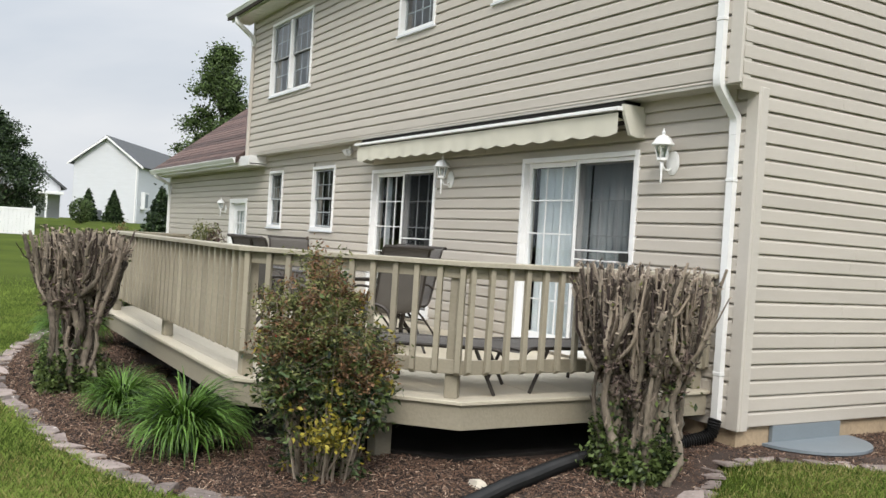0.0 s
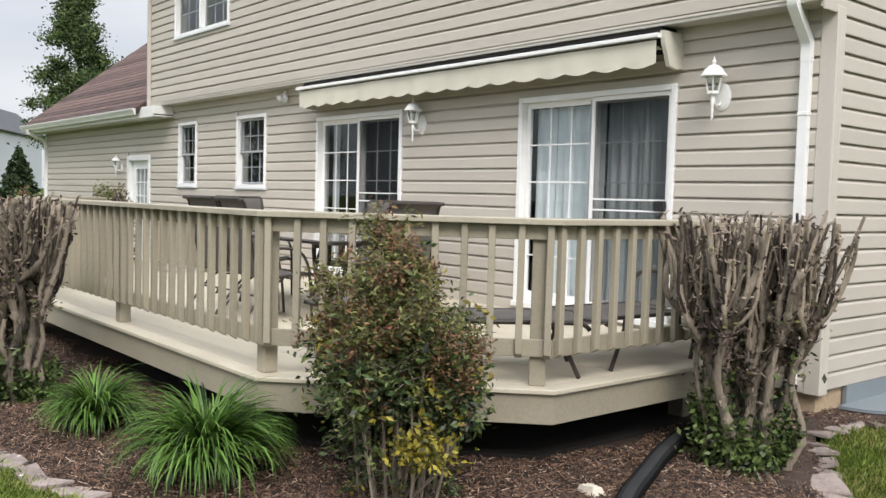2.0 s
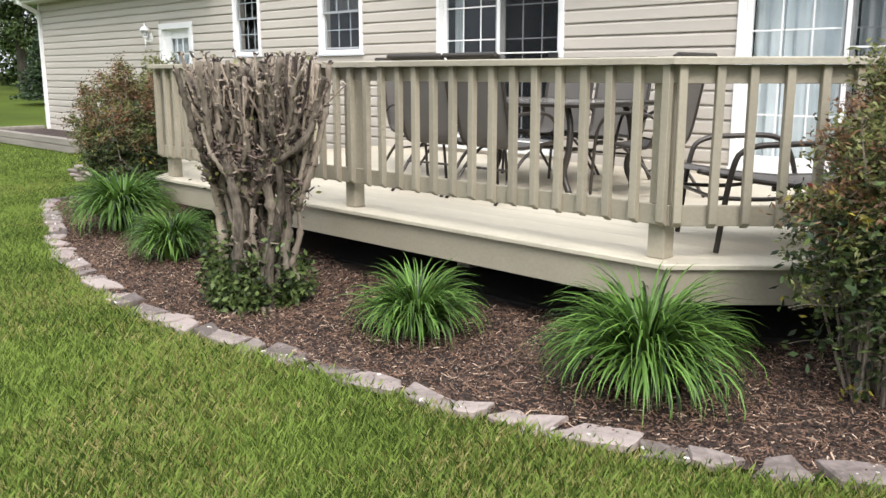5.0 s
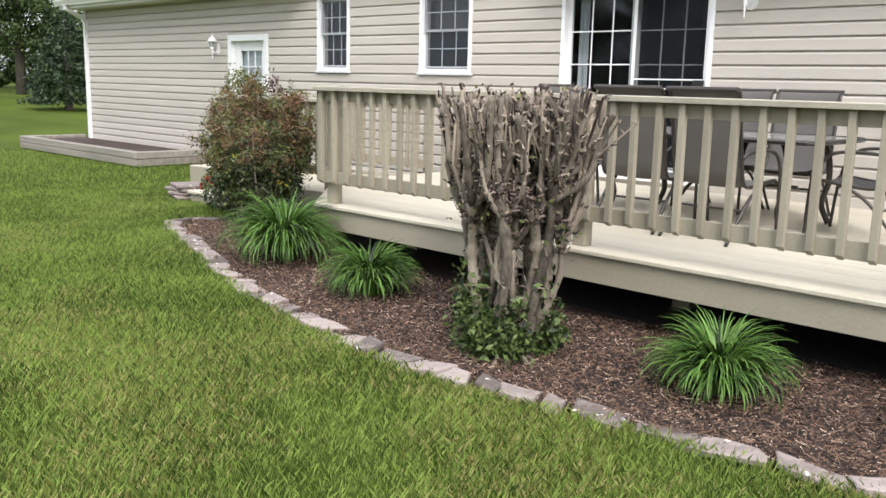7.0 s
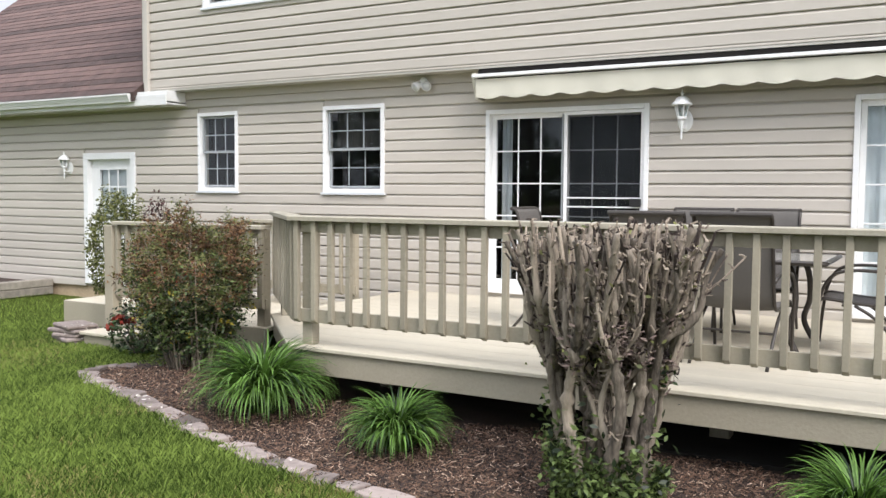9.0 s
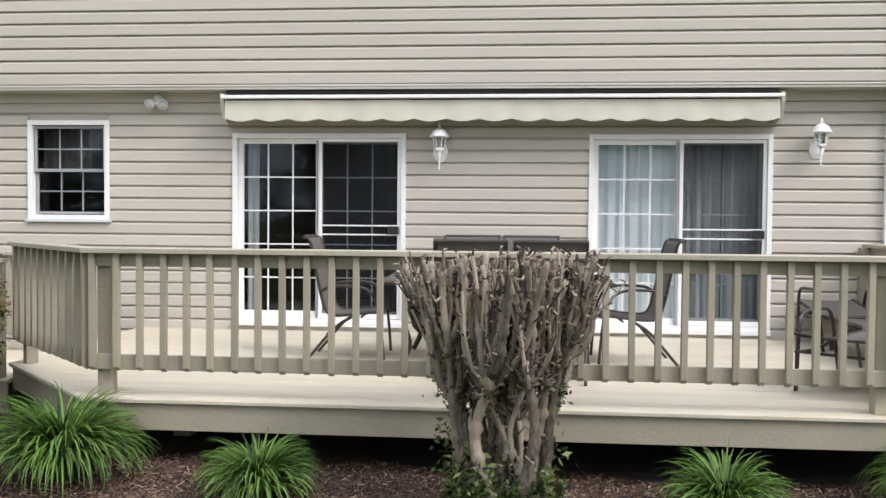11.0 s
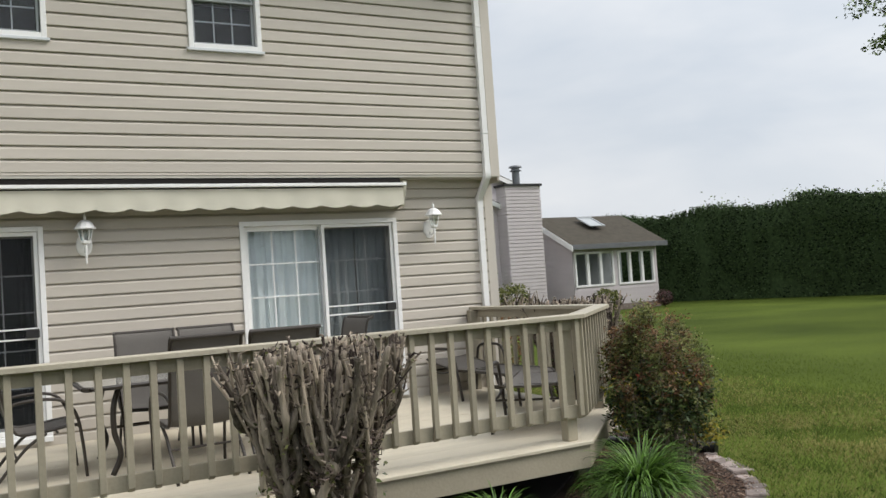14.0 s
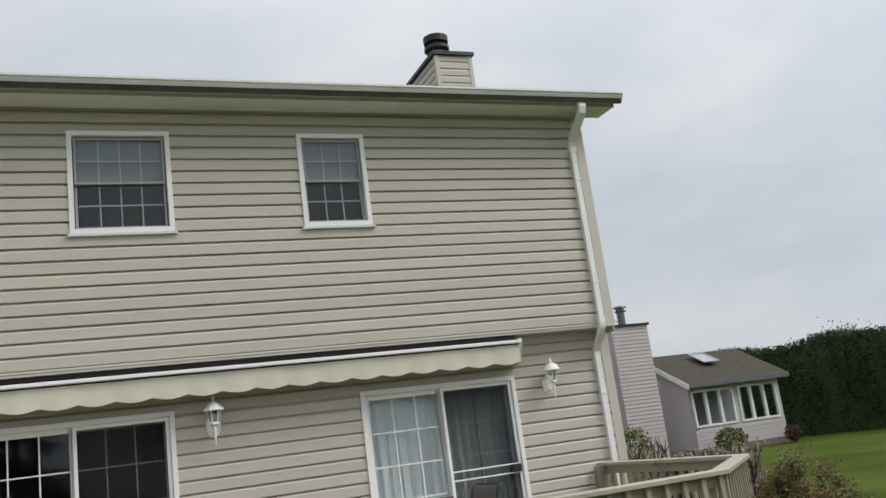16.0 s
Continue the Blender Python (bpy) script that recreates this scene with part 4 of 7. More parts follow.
def build_deck():
    deck = thing("deck", pose(-9, 4.1, 0), "low wooden deck painted cream with tan fascia", "deck")
    deck["kind"] = "structure"
    o = pose(9, -4.1, 0)
    inner = [(x + (0.12 if x < -9 else -0.12), y + (0.12 if y < 5 else 0)) for x, y in RIM]
    part("subfloor", Geo().prism(inner, DECK - 0.05, DECK - 0.014, o), M_NOSING, deck)
    y = RIM[2][1] + 0.145
    while y < WALL - 0.05:
        y1 = min(y + 0.1402, WALL - 0.032)
        a0, b0 = span_at(y, 0.14)
        a1, b1 = span_at(y1, 0.14)
        dz = random.uniform(-0.0006, 0.0006)
        g = Geo().prism([(a0, y), (b0, y), (b1, y1), (a1, y1)], DECK - 0.03, DECK - 0.002 + dz, o)
        part("deck_board", g, M_DECK, deck)
        y += 0.1415
    for p, q in zip(RIM, RIM[1:]):
        p, q = Vector(p), Vector(q)
        d = (q - p).normalized()
        n = Vector((-d.y, d.x))
        ang = math.degrees(math.atan2(d.y, d.x))
        ln = (q - p).length
        m = o @ pose(p.x, p.y, 0, 0, 0, ang)
        ia = 0.0 if tuple(p) == tuple(Vector(RIM[0])) else 0.0572
        ib = 0.0 if tuple(q) == tuple(Vector(RIM[-1])) else 0.0572
        ring = [(0.0, 0.0), (ln, 0.0), (ln - ib, 0.138), (ia, 0.138)]
        nose = Geo().prism(ring, DECK - 0.027, DECK - 0.006, m)
        # the rounded upper edge
        nose.add([(x, y, DECK - 0.006) for x, y in ring] + [(x + (0.002 if x < ln / 2 else -0.002), y + (0.006 if y < 0.07 else -0.001), DECK) for x, y in ring],
                 [(0, 1, 5, 4), (1, 2, 6, 5), (2, 3, 7, 6), (3, 0, 4, 7), (4, 5, 6, 7)], m)
        part("nosing_board", nose, M_NOSING, deck)
        part("fascia_board", Geo().box(0.012, ln - 0.012, 0.028, 0.062, 0.250, DECK - 0.028, m, 0.003), M_PAINT, deck)
        part("rim_joist", Geo().box(0.05, ln - 0.05, 0.064, 0.10, 0.262, DECK - 0.04, m, 0.0), M_JOIST, deck)
    for i in range(15):
        x = -12.6 + i * 0.52
        y0 = 2.32 if L.x < x < A.x else 3.6
        part("joist", Geo().box(x, x + 0.038, y0, WALL - 0.05, 0.27, DECK - 0.034, o, 0), M_JOIST, deck)
    part("beam", Geo().box(-12.0, -6.0, 3.05, 3.13, 0.14, 0.268, o), M_JOIST, deck)
    for x, y in ((-5.76, 3.2), (-8.6, 3.12), (-11.4, 3.12), (-5.5, 5.4)):
        part("support_post", Geo().box(x - 0.07, x + 0.07, y - 0.07, y + 0.07, -0.16, 0.268, o, 0.006), M_PAINT, deck)
    return deck


build_deck()

baluster_shape = Geo().box(-0.021, 0.021, -0.042, 0.0, 0.645, 1.452, None, 0.003)
baluster_shape.v = [(x, y, z + (0.026 if (z < 0.7 and y < -0.02) else 0.0)) for x, y, z in baluster_shape.v]
BALUSTER = baluster_shape.mesh("baluster", M_PAINT)
POST = Geo().box(-0.05, 0.05, 0.032, 0.128, DECK, 1.452, None, 0.005).mesh("post", M_PAINT)


def railing(p, q, posts, label, drop=0.0, step=0.166, miters=(22.5, 22.5), first=None):
    """A run of deck railing from p to q, seen from its right-hand side: balusters outside two boards, cap on top."""
    p, q = Vector(p), Vector(q)
    d = q - p
    ln = d.length
    root = thing("deck_railing", pose(p.x, p.y, -drop, 0, 0, math.degrees(math.atan2(d.y, d.x))), label, "railing", "railings of the deck")
    ta, tb = math.tan(radians(miters[0])), math.tan(radians(miters[1]))
    y0, y1 = -0.072, 0.075
    part("cap_rail", Geo().add([(y0 * ta, y0, 1.455), (ln - y0 * tb, y0, 1.455), (ln - y1 * tb, y1, 1.455), (y1 * ta, y1, 1.455),
                                (y0 * ta, y0, 1.485), (ln - y0 * tb, y0, 1.485), (ln - y1 * tb, y1, 1.485), (y1 * ta, y1, 1.485),
                                (y0 * ta + 0.006 * ta, y0 + 0.006, 1.491), (ln - (y0 + 0.006) * tb, y0 + 0.006, 1.491), (ln - (y1 - 0.006) * tb, y1 - 0.006, 1.491), ((y1 - 0.006) * ta, y1 - 0.006, 1.491)],
                               [(3, 2, 1, 0), (0, 1, 5, 4), (1, 2, 6, 5), (2, 3, 7, 6), (3, 0, 4, 7), (4, 5, 9, 8), (5, 6, 10, 9), (6, 7, 11, 10), (7, 4, 8, 11), (8, 9, 10, 11)]), M_CAP, root)
    part("top_board", Geo().box(0.004, ln - 0.004, 0.001, 0.030, 1.362, 1.453), M_PAINT, root)
    part("bottom_board", Geo().box(0.004, ln - 0.004, 0.001, 0.030, 0.652, 0.757), M_PAINT, root)
    n = max(1, round((ln - 0.07) / step))
    for i in range(n + 1):
        u = 0.035 + (ln - 0.07) * i / n
        ob = part("baluster", BALUSTER, None, root, at=pose(u, random.uniform(-0.001, 0.0), random.uniform(-0.004, 0.004), 0, random.uniform(-0.25, 0.25), 0))
    for u in posts:
        part("post", POST, None, root, at=pose(u, 0, 0))
    return root


railing(L, A, (0.09, 2.75, 5.27), "long tan-painted deck railing with square balusters")
railing(A, B, ((B - A).length - 0.085,), "angled tan-painted deck railing at the corner")
railing(B, (B.x, WALL - 0.03), (2.49,), "tan-painted deck railing running back to the house", miters=(22.5, 0))
railing(MM, L, (0.085,), "angled tan-painted deck railing beside the steps")

# lower landing towards the side door, with its steps
LAND = 0.33
land = thing("landing", pose(-14.6, 4.5, 0), "low cream-painted wooden landing beside the deck", "landing")
land["kind"] = "structure"
o = pose(14.6, -4.5, 0)
y = 3.45
while y < 5.6:
    part("deck_board", Geo().box(-16.7 if y > 3.85 else -15.3, -13.06, y, y + 0.138, LAND - 0.03, LAND, o), M_DECK, land)
    y += 0.1445
part("fascia_board", Geo().box(-15.3, -13.05, 3.42, 3.448, 0.05, LAND - 0.004, o), M_PAINT, land)
part("fascia_board", Geo().box(-16.73, -16.702, 3.88, 5.6, 0.05, LAND - 0.004, o).box(-16.70, -15.31, 3.855, 3.882, 0.05, LAND - 0.004, o), M_PAINT, land)
step = thing("step", pose(-14.6, 3.2, 0), "low cream-painted wooden step", "step")
part("tread", Geo().box(-0.72, 0.3, -0.2, 0.2, 0.135, 0.17, None, 0.006), M_DECK, step)
part("riser", Geo().box(-0.68, 0.27, -0.17, -0.14, -0.02, 0.133), M_PAINT, step)
part("riser", Geo().box(-0.68, -0.65, -0.138, 0.19, -0.02, 0.133), M_PAINT, step)
railing((-15.25, 3.46), (-13.1, 3.46), (2.05,), "lower tan-painted railing of the landing", drop=0.145, miters=(0, 0))
g = Geo().box(-0.065, 0.065, -0.065, 0.065, 0.0, 1.30, None, 0.005)
t = thing("newel_post", pose(-15.32, 3.46, 0), "tan-painted wooden newel post standing on the ground", "post")
part("shaft", g, M_PAINT, t)
railing((-15.0, 5.0), (-13.1, 5.0), (0.1, 1.8), "lower tan-painted railing along the back of the landing", drop=0.145, miters=(0, 0))
t = thing("stone_stack", pose(-15.55, 3.12, 0), "small stack of flat grey stones by the step", "stones")
for i in range(5):
    a, b = random.uniform(0.16, 0.24), random.uniform(0.12, 0.17)
    part("stone", Geo().box(-a, a, -b, b, 0.045 * i, 0.045 * i + 0.042, pose(random.uniform(-0.03, 0.03), random.uniform(-0.03, 0.03), 0, 0, 0, random.uniform(-20, 20)), 0.012), M_STONE, t)


# ---- awning, lamps ----
def awning():
    x0, x1 = -12.02, -6.12
    root = thing("retractable_awning", pose(x0, WALL, 2.75), "closed cream retractable awning with a scalloped valance", "awning")
    w = x1 - x0
    # the housing's black colour imitates the shadow under the overhang
    part("housing", Geo().sweep([(-0.02, 0.16), (-0.19, 0.13), (-0.27, 0.18), (-0.29, 0.26), (-0.25, 0.35), (-0.02, 0.35)], 0.03, w - 0.03), M_HOUSING, root, "rolled housing, coloured black for the shadowed gap round it")
    part("front_bar", Geo().sweep([(-0.28, 0.246), (-0.36, 0.244), (-0.366, 0.25), (-0.366, 0.276), (-0.358, 0.282), (-0.28, 0.284)], -0.0, w), M_WHITE, root)
    n = 17

    def hang(u, v):
        s = u * n
        low = 0.0 + 0.034 * (2 * abs((s % 1.0) - 0.5)) ** 1.6
        z = 0.228 + (low - 0.228) * v
        y = -0.325 + 0.006 * math.sin(s * 6.283 + 1) * v + 0.004 * math.sin(s * 2.1)
        return (0.03 + (w - 0.06) * u, y, z)
    part("valance", Geo().sheet(hang, n * 10, 6), M_AWNING, root, "scalloped cream fabric valance", smooth=True)
    part("fabric_roll", Geo().sheet(lambda u, v: (0.03 + (w - 0.06) * u, -0.318 + 0.1 * v, 0.18 - 0.025 * v), 4, 2), M_AWNING, root)
    for x in (-0.03, w - 0.01):
        part("end_bracket", Geo().sweep([(0.0, 0.02), (-0.10, 0.0), (-0.21, 0.02), (-0.29, 0.20), (-0.31, 0.305), (0.0, 0.305)], x, x + 0.04), M_AWNING_CASE, root, "cream end plate")
    return root


awning()


def lantern(x, z, label, size=1.02):
    """A white coach lantern on a curved arm; the origin is on the wall."""
    root = thing("wall_lantern", pose(x, WALL - 0.018, z) @ Matrix.Scale(size, 4), label, "wall lamp", "lanterns on the back wall")
    part("back_plate", Geo().lathe([(0.06, 0), (0.078, 0.005), (0.078, 0.016), (0.06, 0.026), (0.02, 0.034)], 18, pose(0, 0, 0.0, 90) @ Matrix.Diagonal((1, 1.45, 1, 1))), M_WHITE, root, smooth=False)
    part("arm", Geo().tube([(0, -0.02, -0.04), (0, -0.06, -0.075), (0, -0.11, -0.07), (0, -0.145, -0.03), (0, -0.15, 0.02)], 0.012, 8), M_WHITE, root, smooth=True)
    part("finial", Geo().lathe([(0.004, -0.20), (0.011, -0.18), (0.007, -0.15), (0.012, -0.12), (0.008, -0.09), (0.016, -0.06), (0.016, 0.01)], 8, pose(0, -0.15, 0)), M_WHITE, root, smooth=True)
    part("lamp_base", Geo().lathe([(0.03, 0.0), (0.05, 0.012), (0.048, 0.034), (0.03, 0.036)], 6, pose(0, -0.15, 0)), M_WHITE, root)
    for k in range(6):
        a = k * math.pi / 3
        part("cage_bar", Geo().tube([(0.045 * math.cos(a), 0.045 * math.sin(a) - 0.15, 0.03), (0.074 * math.cos(a), 0.074 * math.sin(a) - 0.15, 0.155)], 0.0055, 5), M_WHITE, root)
    gl = part("lamp_glass", Geo().lathe([(0.042, 0.036), (0.07, 0.154)], 6, pose(0, -0.15, 0)), M_LAMP_GLASS, root)
    gl.visible_shadow = False
    part("roof", Geo().lathe([(0.104, 0.148), (0.106, 0.158), (0.09, 0.176), (0.066, 0.215), (0.034, 0.238), (0.014, 0.24), (0.012, 0.255), (0.018, 0.265), (0.008, 0.285), (0.003, 0.31)], 12, pose(0, -0.15, 0)), M_WHITE, root, "domed white cap with finial")
    part("bulb", Geo().lathe([(0.008, 0.036), (0.012, 0.07), (0.02, 0.1), (0.012, 0.125), (0.002, 0.13)], 8, pose(0, -0.15, 0)), M_MUNTIN, root, smooth=True)
    return root


lantern(-9.67, 2.45, "white six-sided coach lantern beside the dark patio door")
lantern(-5.685, 2.495, "white six-sided coach lantern near the corner of the house")
lantern(-19.42, 2.04, "white six-sided coach lantern beside the side door", 0.85)


def floodlight():
    root = thing("floodlight", pose(-12.85, WALL - 0.02, 3.03), "white twin-head security floodlight under the overhang", "floodlight")
    part("mount", Geo().lathe([(0.055, 0), (0.055, 0.02), (0.035, 0.03)], 12, pose(0, -0.02, 0.0, 90)), M_WHITE, root)
    for s in (-1, 1):
        a = pose(s * 0.055, -0.05, -0.03, 125, 0, s * 28)
        head = part("lamp_head", Geo().lathe([(0.018, -0.05), (0.03, -0.03), (0.05, 0.02), (0.062, 0.07), (0.058, 0.075), (0.045, 0.04), (0.02, 0.01)], 14, a), M_WHITE, root, smooth=True)
        part("bulb", Geo().lathe([(0.02, 0.0), (0.045, 0.045), (0.05, 0.06), (0.03, 0.072), (0.004, 0.075)], 12, a), M_MUNTIN, head, smooth=True)
    part("sensor", Geo().box(-0.02, 0.02, -0.09, -0.03, -0.07, -0.035, None, 0.006), M_WHITE, root)


floodlight()


# ---- chimney on the gable ----
def chimney():
    x0, x1, y0, y1, z1 = RIGHT - 0.09, RIGHT + 0.60, 9.9, 11.9, 8.74
    root = thing("chimney", pose(x0, y0, 0), "siding-clad chimney with a dark metal flue cap", "chimney")
    w, d = x1 - x0, y1 - y0
    part("shaft", Geo().box(0, w, 0, d, 0, z1, b=0), M_SIDING, root)
    z = 7.0
    while z < z1 - 0.05:
        g = Geo()
        sec = [(0, z), (-0.017, z), (-0.016, z + 0.088), (-0.006, z + 0.112), (-0.004, z + 0.134), (0, z + 0.134)]
        g.sweep(sec[::-1], 0.06, w - 0.06)
        g.sweep(sec[::-1], 0.06, d - 0.06, pose(0, d, 0, 0, 0, -90))
        part("siding_board", g, M_SIDING, root)
        z += PITCH
    for x in (-0.02, w - 0.06):
        part("corner_strip", Geo().box(x, x + 0.08, -0.024, 0.05, 0, z1, b=0.004), M_CORNER, root)
    part("cap", Geo().box(-0.06, w + 0.06, -0.06, d + 0.06, z1, z1 + 0.07), M_ROOF_GREY, root, "grey metal chase cover")
    part("flue", Geo().lathe([(0.16, 0), (0.16, 0.4)], 20, pose(0.30, 0.55, z1 + 0.07)), M_METAL, root, smooth=False)
    part("flue_cap", Geo().lathe([(0.16, 0.2), (0.235, 0.24), (0.235, 0.30), (0.17, 0.31), (0.17, 0.37), (0.23, 0.38), (0.235, 0.50), (0.16, 0.54)], 20, pose(0.30, 0.55, z1 + 0.12)), M_METAL_DARK, root, "sooty round flue cap")


chimney()


# ---- window well and drain pipe by the corner ----
t = thing("window_well", pose(RIGHT, 7.0, 0.0), "blue-grey plastic basement window panel and half-round cover", "window well")
part("panel", Geo().box(-0.01, 0.03, -0.47, 0.48, -0.05, 0.20), M_WELL, t)
n = 20
arc = [(0.03, -0.6)] + [(0.03 + 0.52 * math.sin(math.pi * k / n), -0.6 * math.cos(math.pi * k / n)) for k in range(1, n)] + [(0.03, 0.6)]
part("cover", Geo().prism(arc, 0.035, 0.06), M_WELL, t, "half-round blue-grey cover")


def corrugated(path, r, label):
    pts = smooth_path([Vector(p) for p in path], 0.011)
    root = thing("drain_pipe", pose(0, 0, 0), label, "pipe")
    g = Geo()
    rad = [r * (1.0 + 0.09 * (1 if (i // 1) % 2 else -1)) for i in range(len(pts))]
    g.tube(pts, rad, 14)
    part("pipe_body", g, M_PIPE, root, smooth=False)
    return root


corrugated([(-4.955, 6.04, 0.24), (-4.96, 5.99, 0.11), (-5.0, 5.82, 0.055), (-5.08, 5.4, 0.01), (-5.05, 4.85, 0.0), (-4.86, 4.3, 0.0), (-4.66, 3.86, -0.005), (-4.50, 3.52, -0.005), (-4.33, 3.2, -0.01), (-4.22, 2.98, -0.01)],
           0.056, "black corrugated plastic drain pipe lying on the mulch")
t = thing("rock", pose(-4.72, 3.44, -0.075) @ Matrix.Diagonal((0.68, 0.68, 0.72, 1)), "pale angular rock lying on the mulch", "rock")
g = Geo()
g.add([(-0.13, -0.05, 0), (0.1, -0.09, 0), (0.14, 0.06, 0), (-0.08, 0.09, 0), (-0.10, -0.03, 0.08), (0.06, -0.05, 0.105), (0.08, 0.04, 0.09), (-0.06, 0.06, 0.085)],
      [(3, 2, 1, 0), (0, 1, 5, 4), (1, 2, 6, 5), (2, 3, 7, 6), (3, 0, 4, 7), (4, 5, 6, 7)])
part("stone", g, M_ROCK, t)

# ---- furniture on the deck ----
def bent(pts, n=6):
    return [tuple(p) for p in smooth_path([Vector(p) for p in pts], 0.03)]


def sling_chair(m):
    """A high-backed sling dining chair with looped arms. Local: faces +y, seat middle above the origin."""
    root = thing("patio_chair", m, "dark bronze patio chair with a grey-brown sling seat", "chair", "chairs round the patio table")
    w = 0.27
    prof = [(-0.02, 0.27), (0.06, 0.225), (0.16, 0.20), (0.245, 0.405 - 0.18), (0.26, 0.40)]
    back = [(0.27, 0.405), (0.22, 0.43), (0.0, 0.405), (-0.15, 0.40), (-0.21, 0.44), (-0.25, 0.56), (-0.30, 0.80), (-0.345, 1.02), (-0.375, 1.07), (-0.40, 1.075)]
    for s in (-1, 1):
        x = s * w
        part("side_rail", Geo().tube(bent([(x, y, z) for y, z in back]), 0.014, 8), M_BRONZE, root, smooth=True)
        part("rear_leg", Geo().tube(bent([(x, 0.02, 0.39), (x, -0.14, 0.28), (x, -0.38, 0.0)]), 0.013, 8), M_BRONZE, root, smooth=True)
        part("arm", Geo().tube(bent([(x * 1.02, -0.26, 0.60), (x * 1.07, -0.18, 0.645), (x * 1.12, 0.02, 0.655), (x * 1.14, 0.16, 0.62), (x * 1.13, 0.24, 0.50), (x * 1.08, 0.275, 0.30), (x * 1.06, 0.30, 0.0)]), 0.013, 8), M_BRONZE, root, smooth=True)
    part("cross_bar", Geo().tube([(-w, 0.1, 0.385), (w, 0.1, 0.385)], 0.01, 6), M_BRONZE, root)
    part("cross_bar", Geo().tube([(-w, -0.2, 0.235), (w, -0.2, 0.235)], 0.01, 6), M_BRONZE, root)
    line = bent([(0, y, z) for y, z in back])

    def cloth(u, v):
        i = min(len(line) - 1, int(round(v * (len(line) - 1))))
        p = line[i]
        sag = 0.018 * (1 - (2 * u - 1) ** 2)
        return ((2 * u - 1) * (w - 0.006), p[1] - (sag if v > 0.45 else 0) * 0.6, p[2] - (sag if v <= 0.45 else 0))
    g = Geo().sheet(cloth, 8, len(line) - 1)
    part("sling", g, M_SLING, root, "taut grey-brown woven sling", smooth=True)
    part("top_hem", Geo().tube([(-w - 0.01, -0.40, 1.075), (w + 0.01, -0.40, 1.075)], 0.017, 8), M_SLING_DARK, root, "dark stitched hem")
    return root


def patio_table(m):
    root = thing("patio_table", m, "rectangular patio table with a pale glass top and dark bronze frame", "table")
    hx, hy, z = 0.98, 0.53, 0.715
    part("tabletop", Geo().box(-hx + 0.02, hx - 0.02, -hy + 0.02, hy - 0.02, z - 0.002, z + 0.006, b=0.002), M_TABLE_GLASS, root, "pale frosted glass top")
    part("rim", Geo().tube([(-hx + 0.05, -hy, z - 0.008), (hx - 0.05, -hy, z - 0.008), (hx, -hy + 0.05, z - 0.008), (hx, hy - 0.05, z - 0.008), (hx - 0.05, hy, z - 0.008),
                            (-hx + 0.05, hy, z - 0.008), (-hx, hy - 0.05, z - 0.008), (-hx, -hy + 0.05, z - 0.008), (-hx + 0.05, -hy, z - 0.008)], 0.02, 6), M_BRONZE, root)
    for sx in (-1, 1):
        for sy in (-1, 1):
            a, b = sx * (hx - 0.16), sy * (hy - 0.1)
            part("leg", Geo().tube(bent([(a * 0.86, b * 0.9, z - 0.02), (a * 0.92, b * 0.95, 0.55), (a * 0.93, b, 0.35), (a * 0.88, b * 1.0, 0.17), (a * 0.97, b * 1.02, 0.0)]), 0.026, 8, flat=0.8), M_BRONZE, root, smooth=True)
    part("stretcher", Geo().tube([(-hx * 0.7, 0, 0.33), (hx * 0.7, 0, 0.33)], 0.014, 6), M_BRONZE, root)
    part("hub", Geo().lathe([(0.05, 0.60), (0.06, 0.62), (0.06, 0.70), (0.05, 0.705)], 12), M_BRONZE, root)
    return root


patio_table(pose(-9.0, 4.27, DECK))
first_chair = sling_chair(pose(-9.19, 3.47, DECK, 0, 0, 3))
for x, y, a in ((-8.54, 3.46, -4), (-9.28, 4.87, 178), (-8.66, 4.88, 183), (-10.27, 4.25, -88), (-7.83, 4.27, 92)):
    copy_thing(first_chair, pose(x, y, DECK, 0, 0, a))


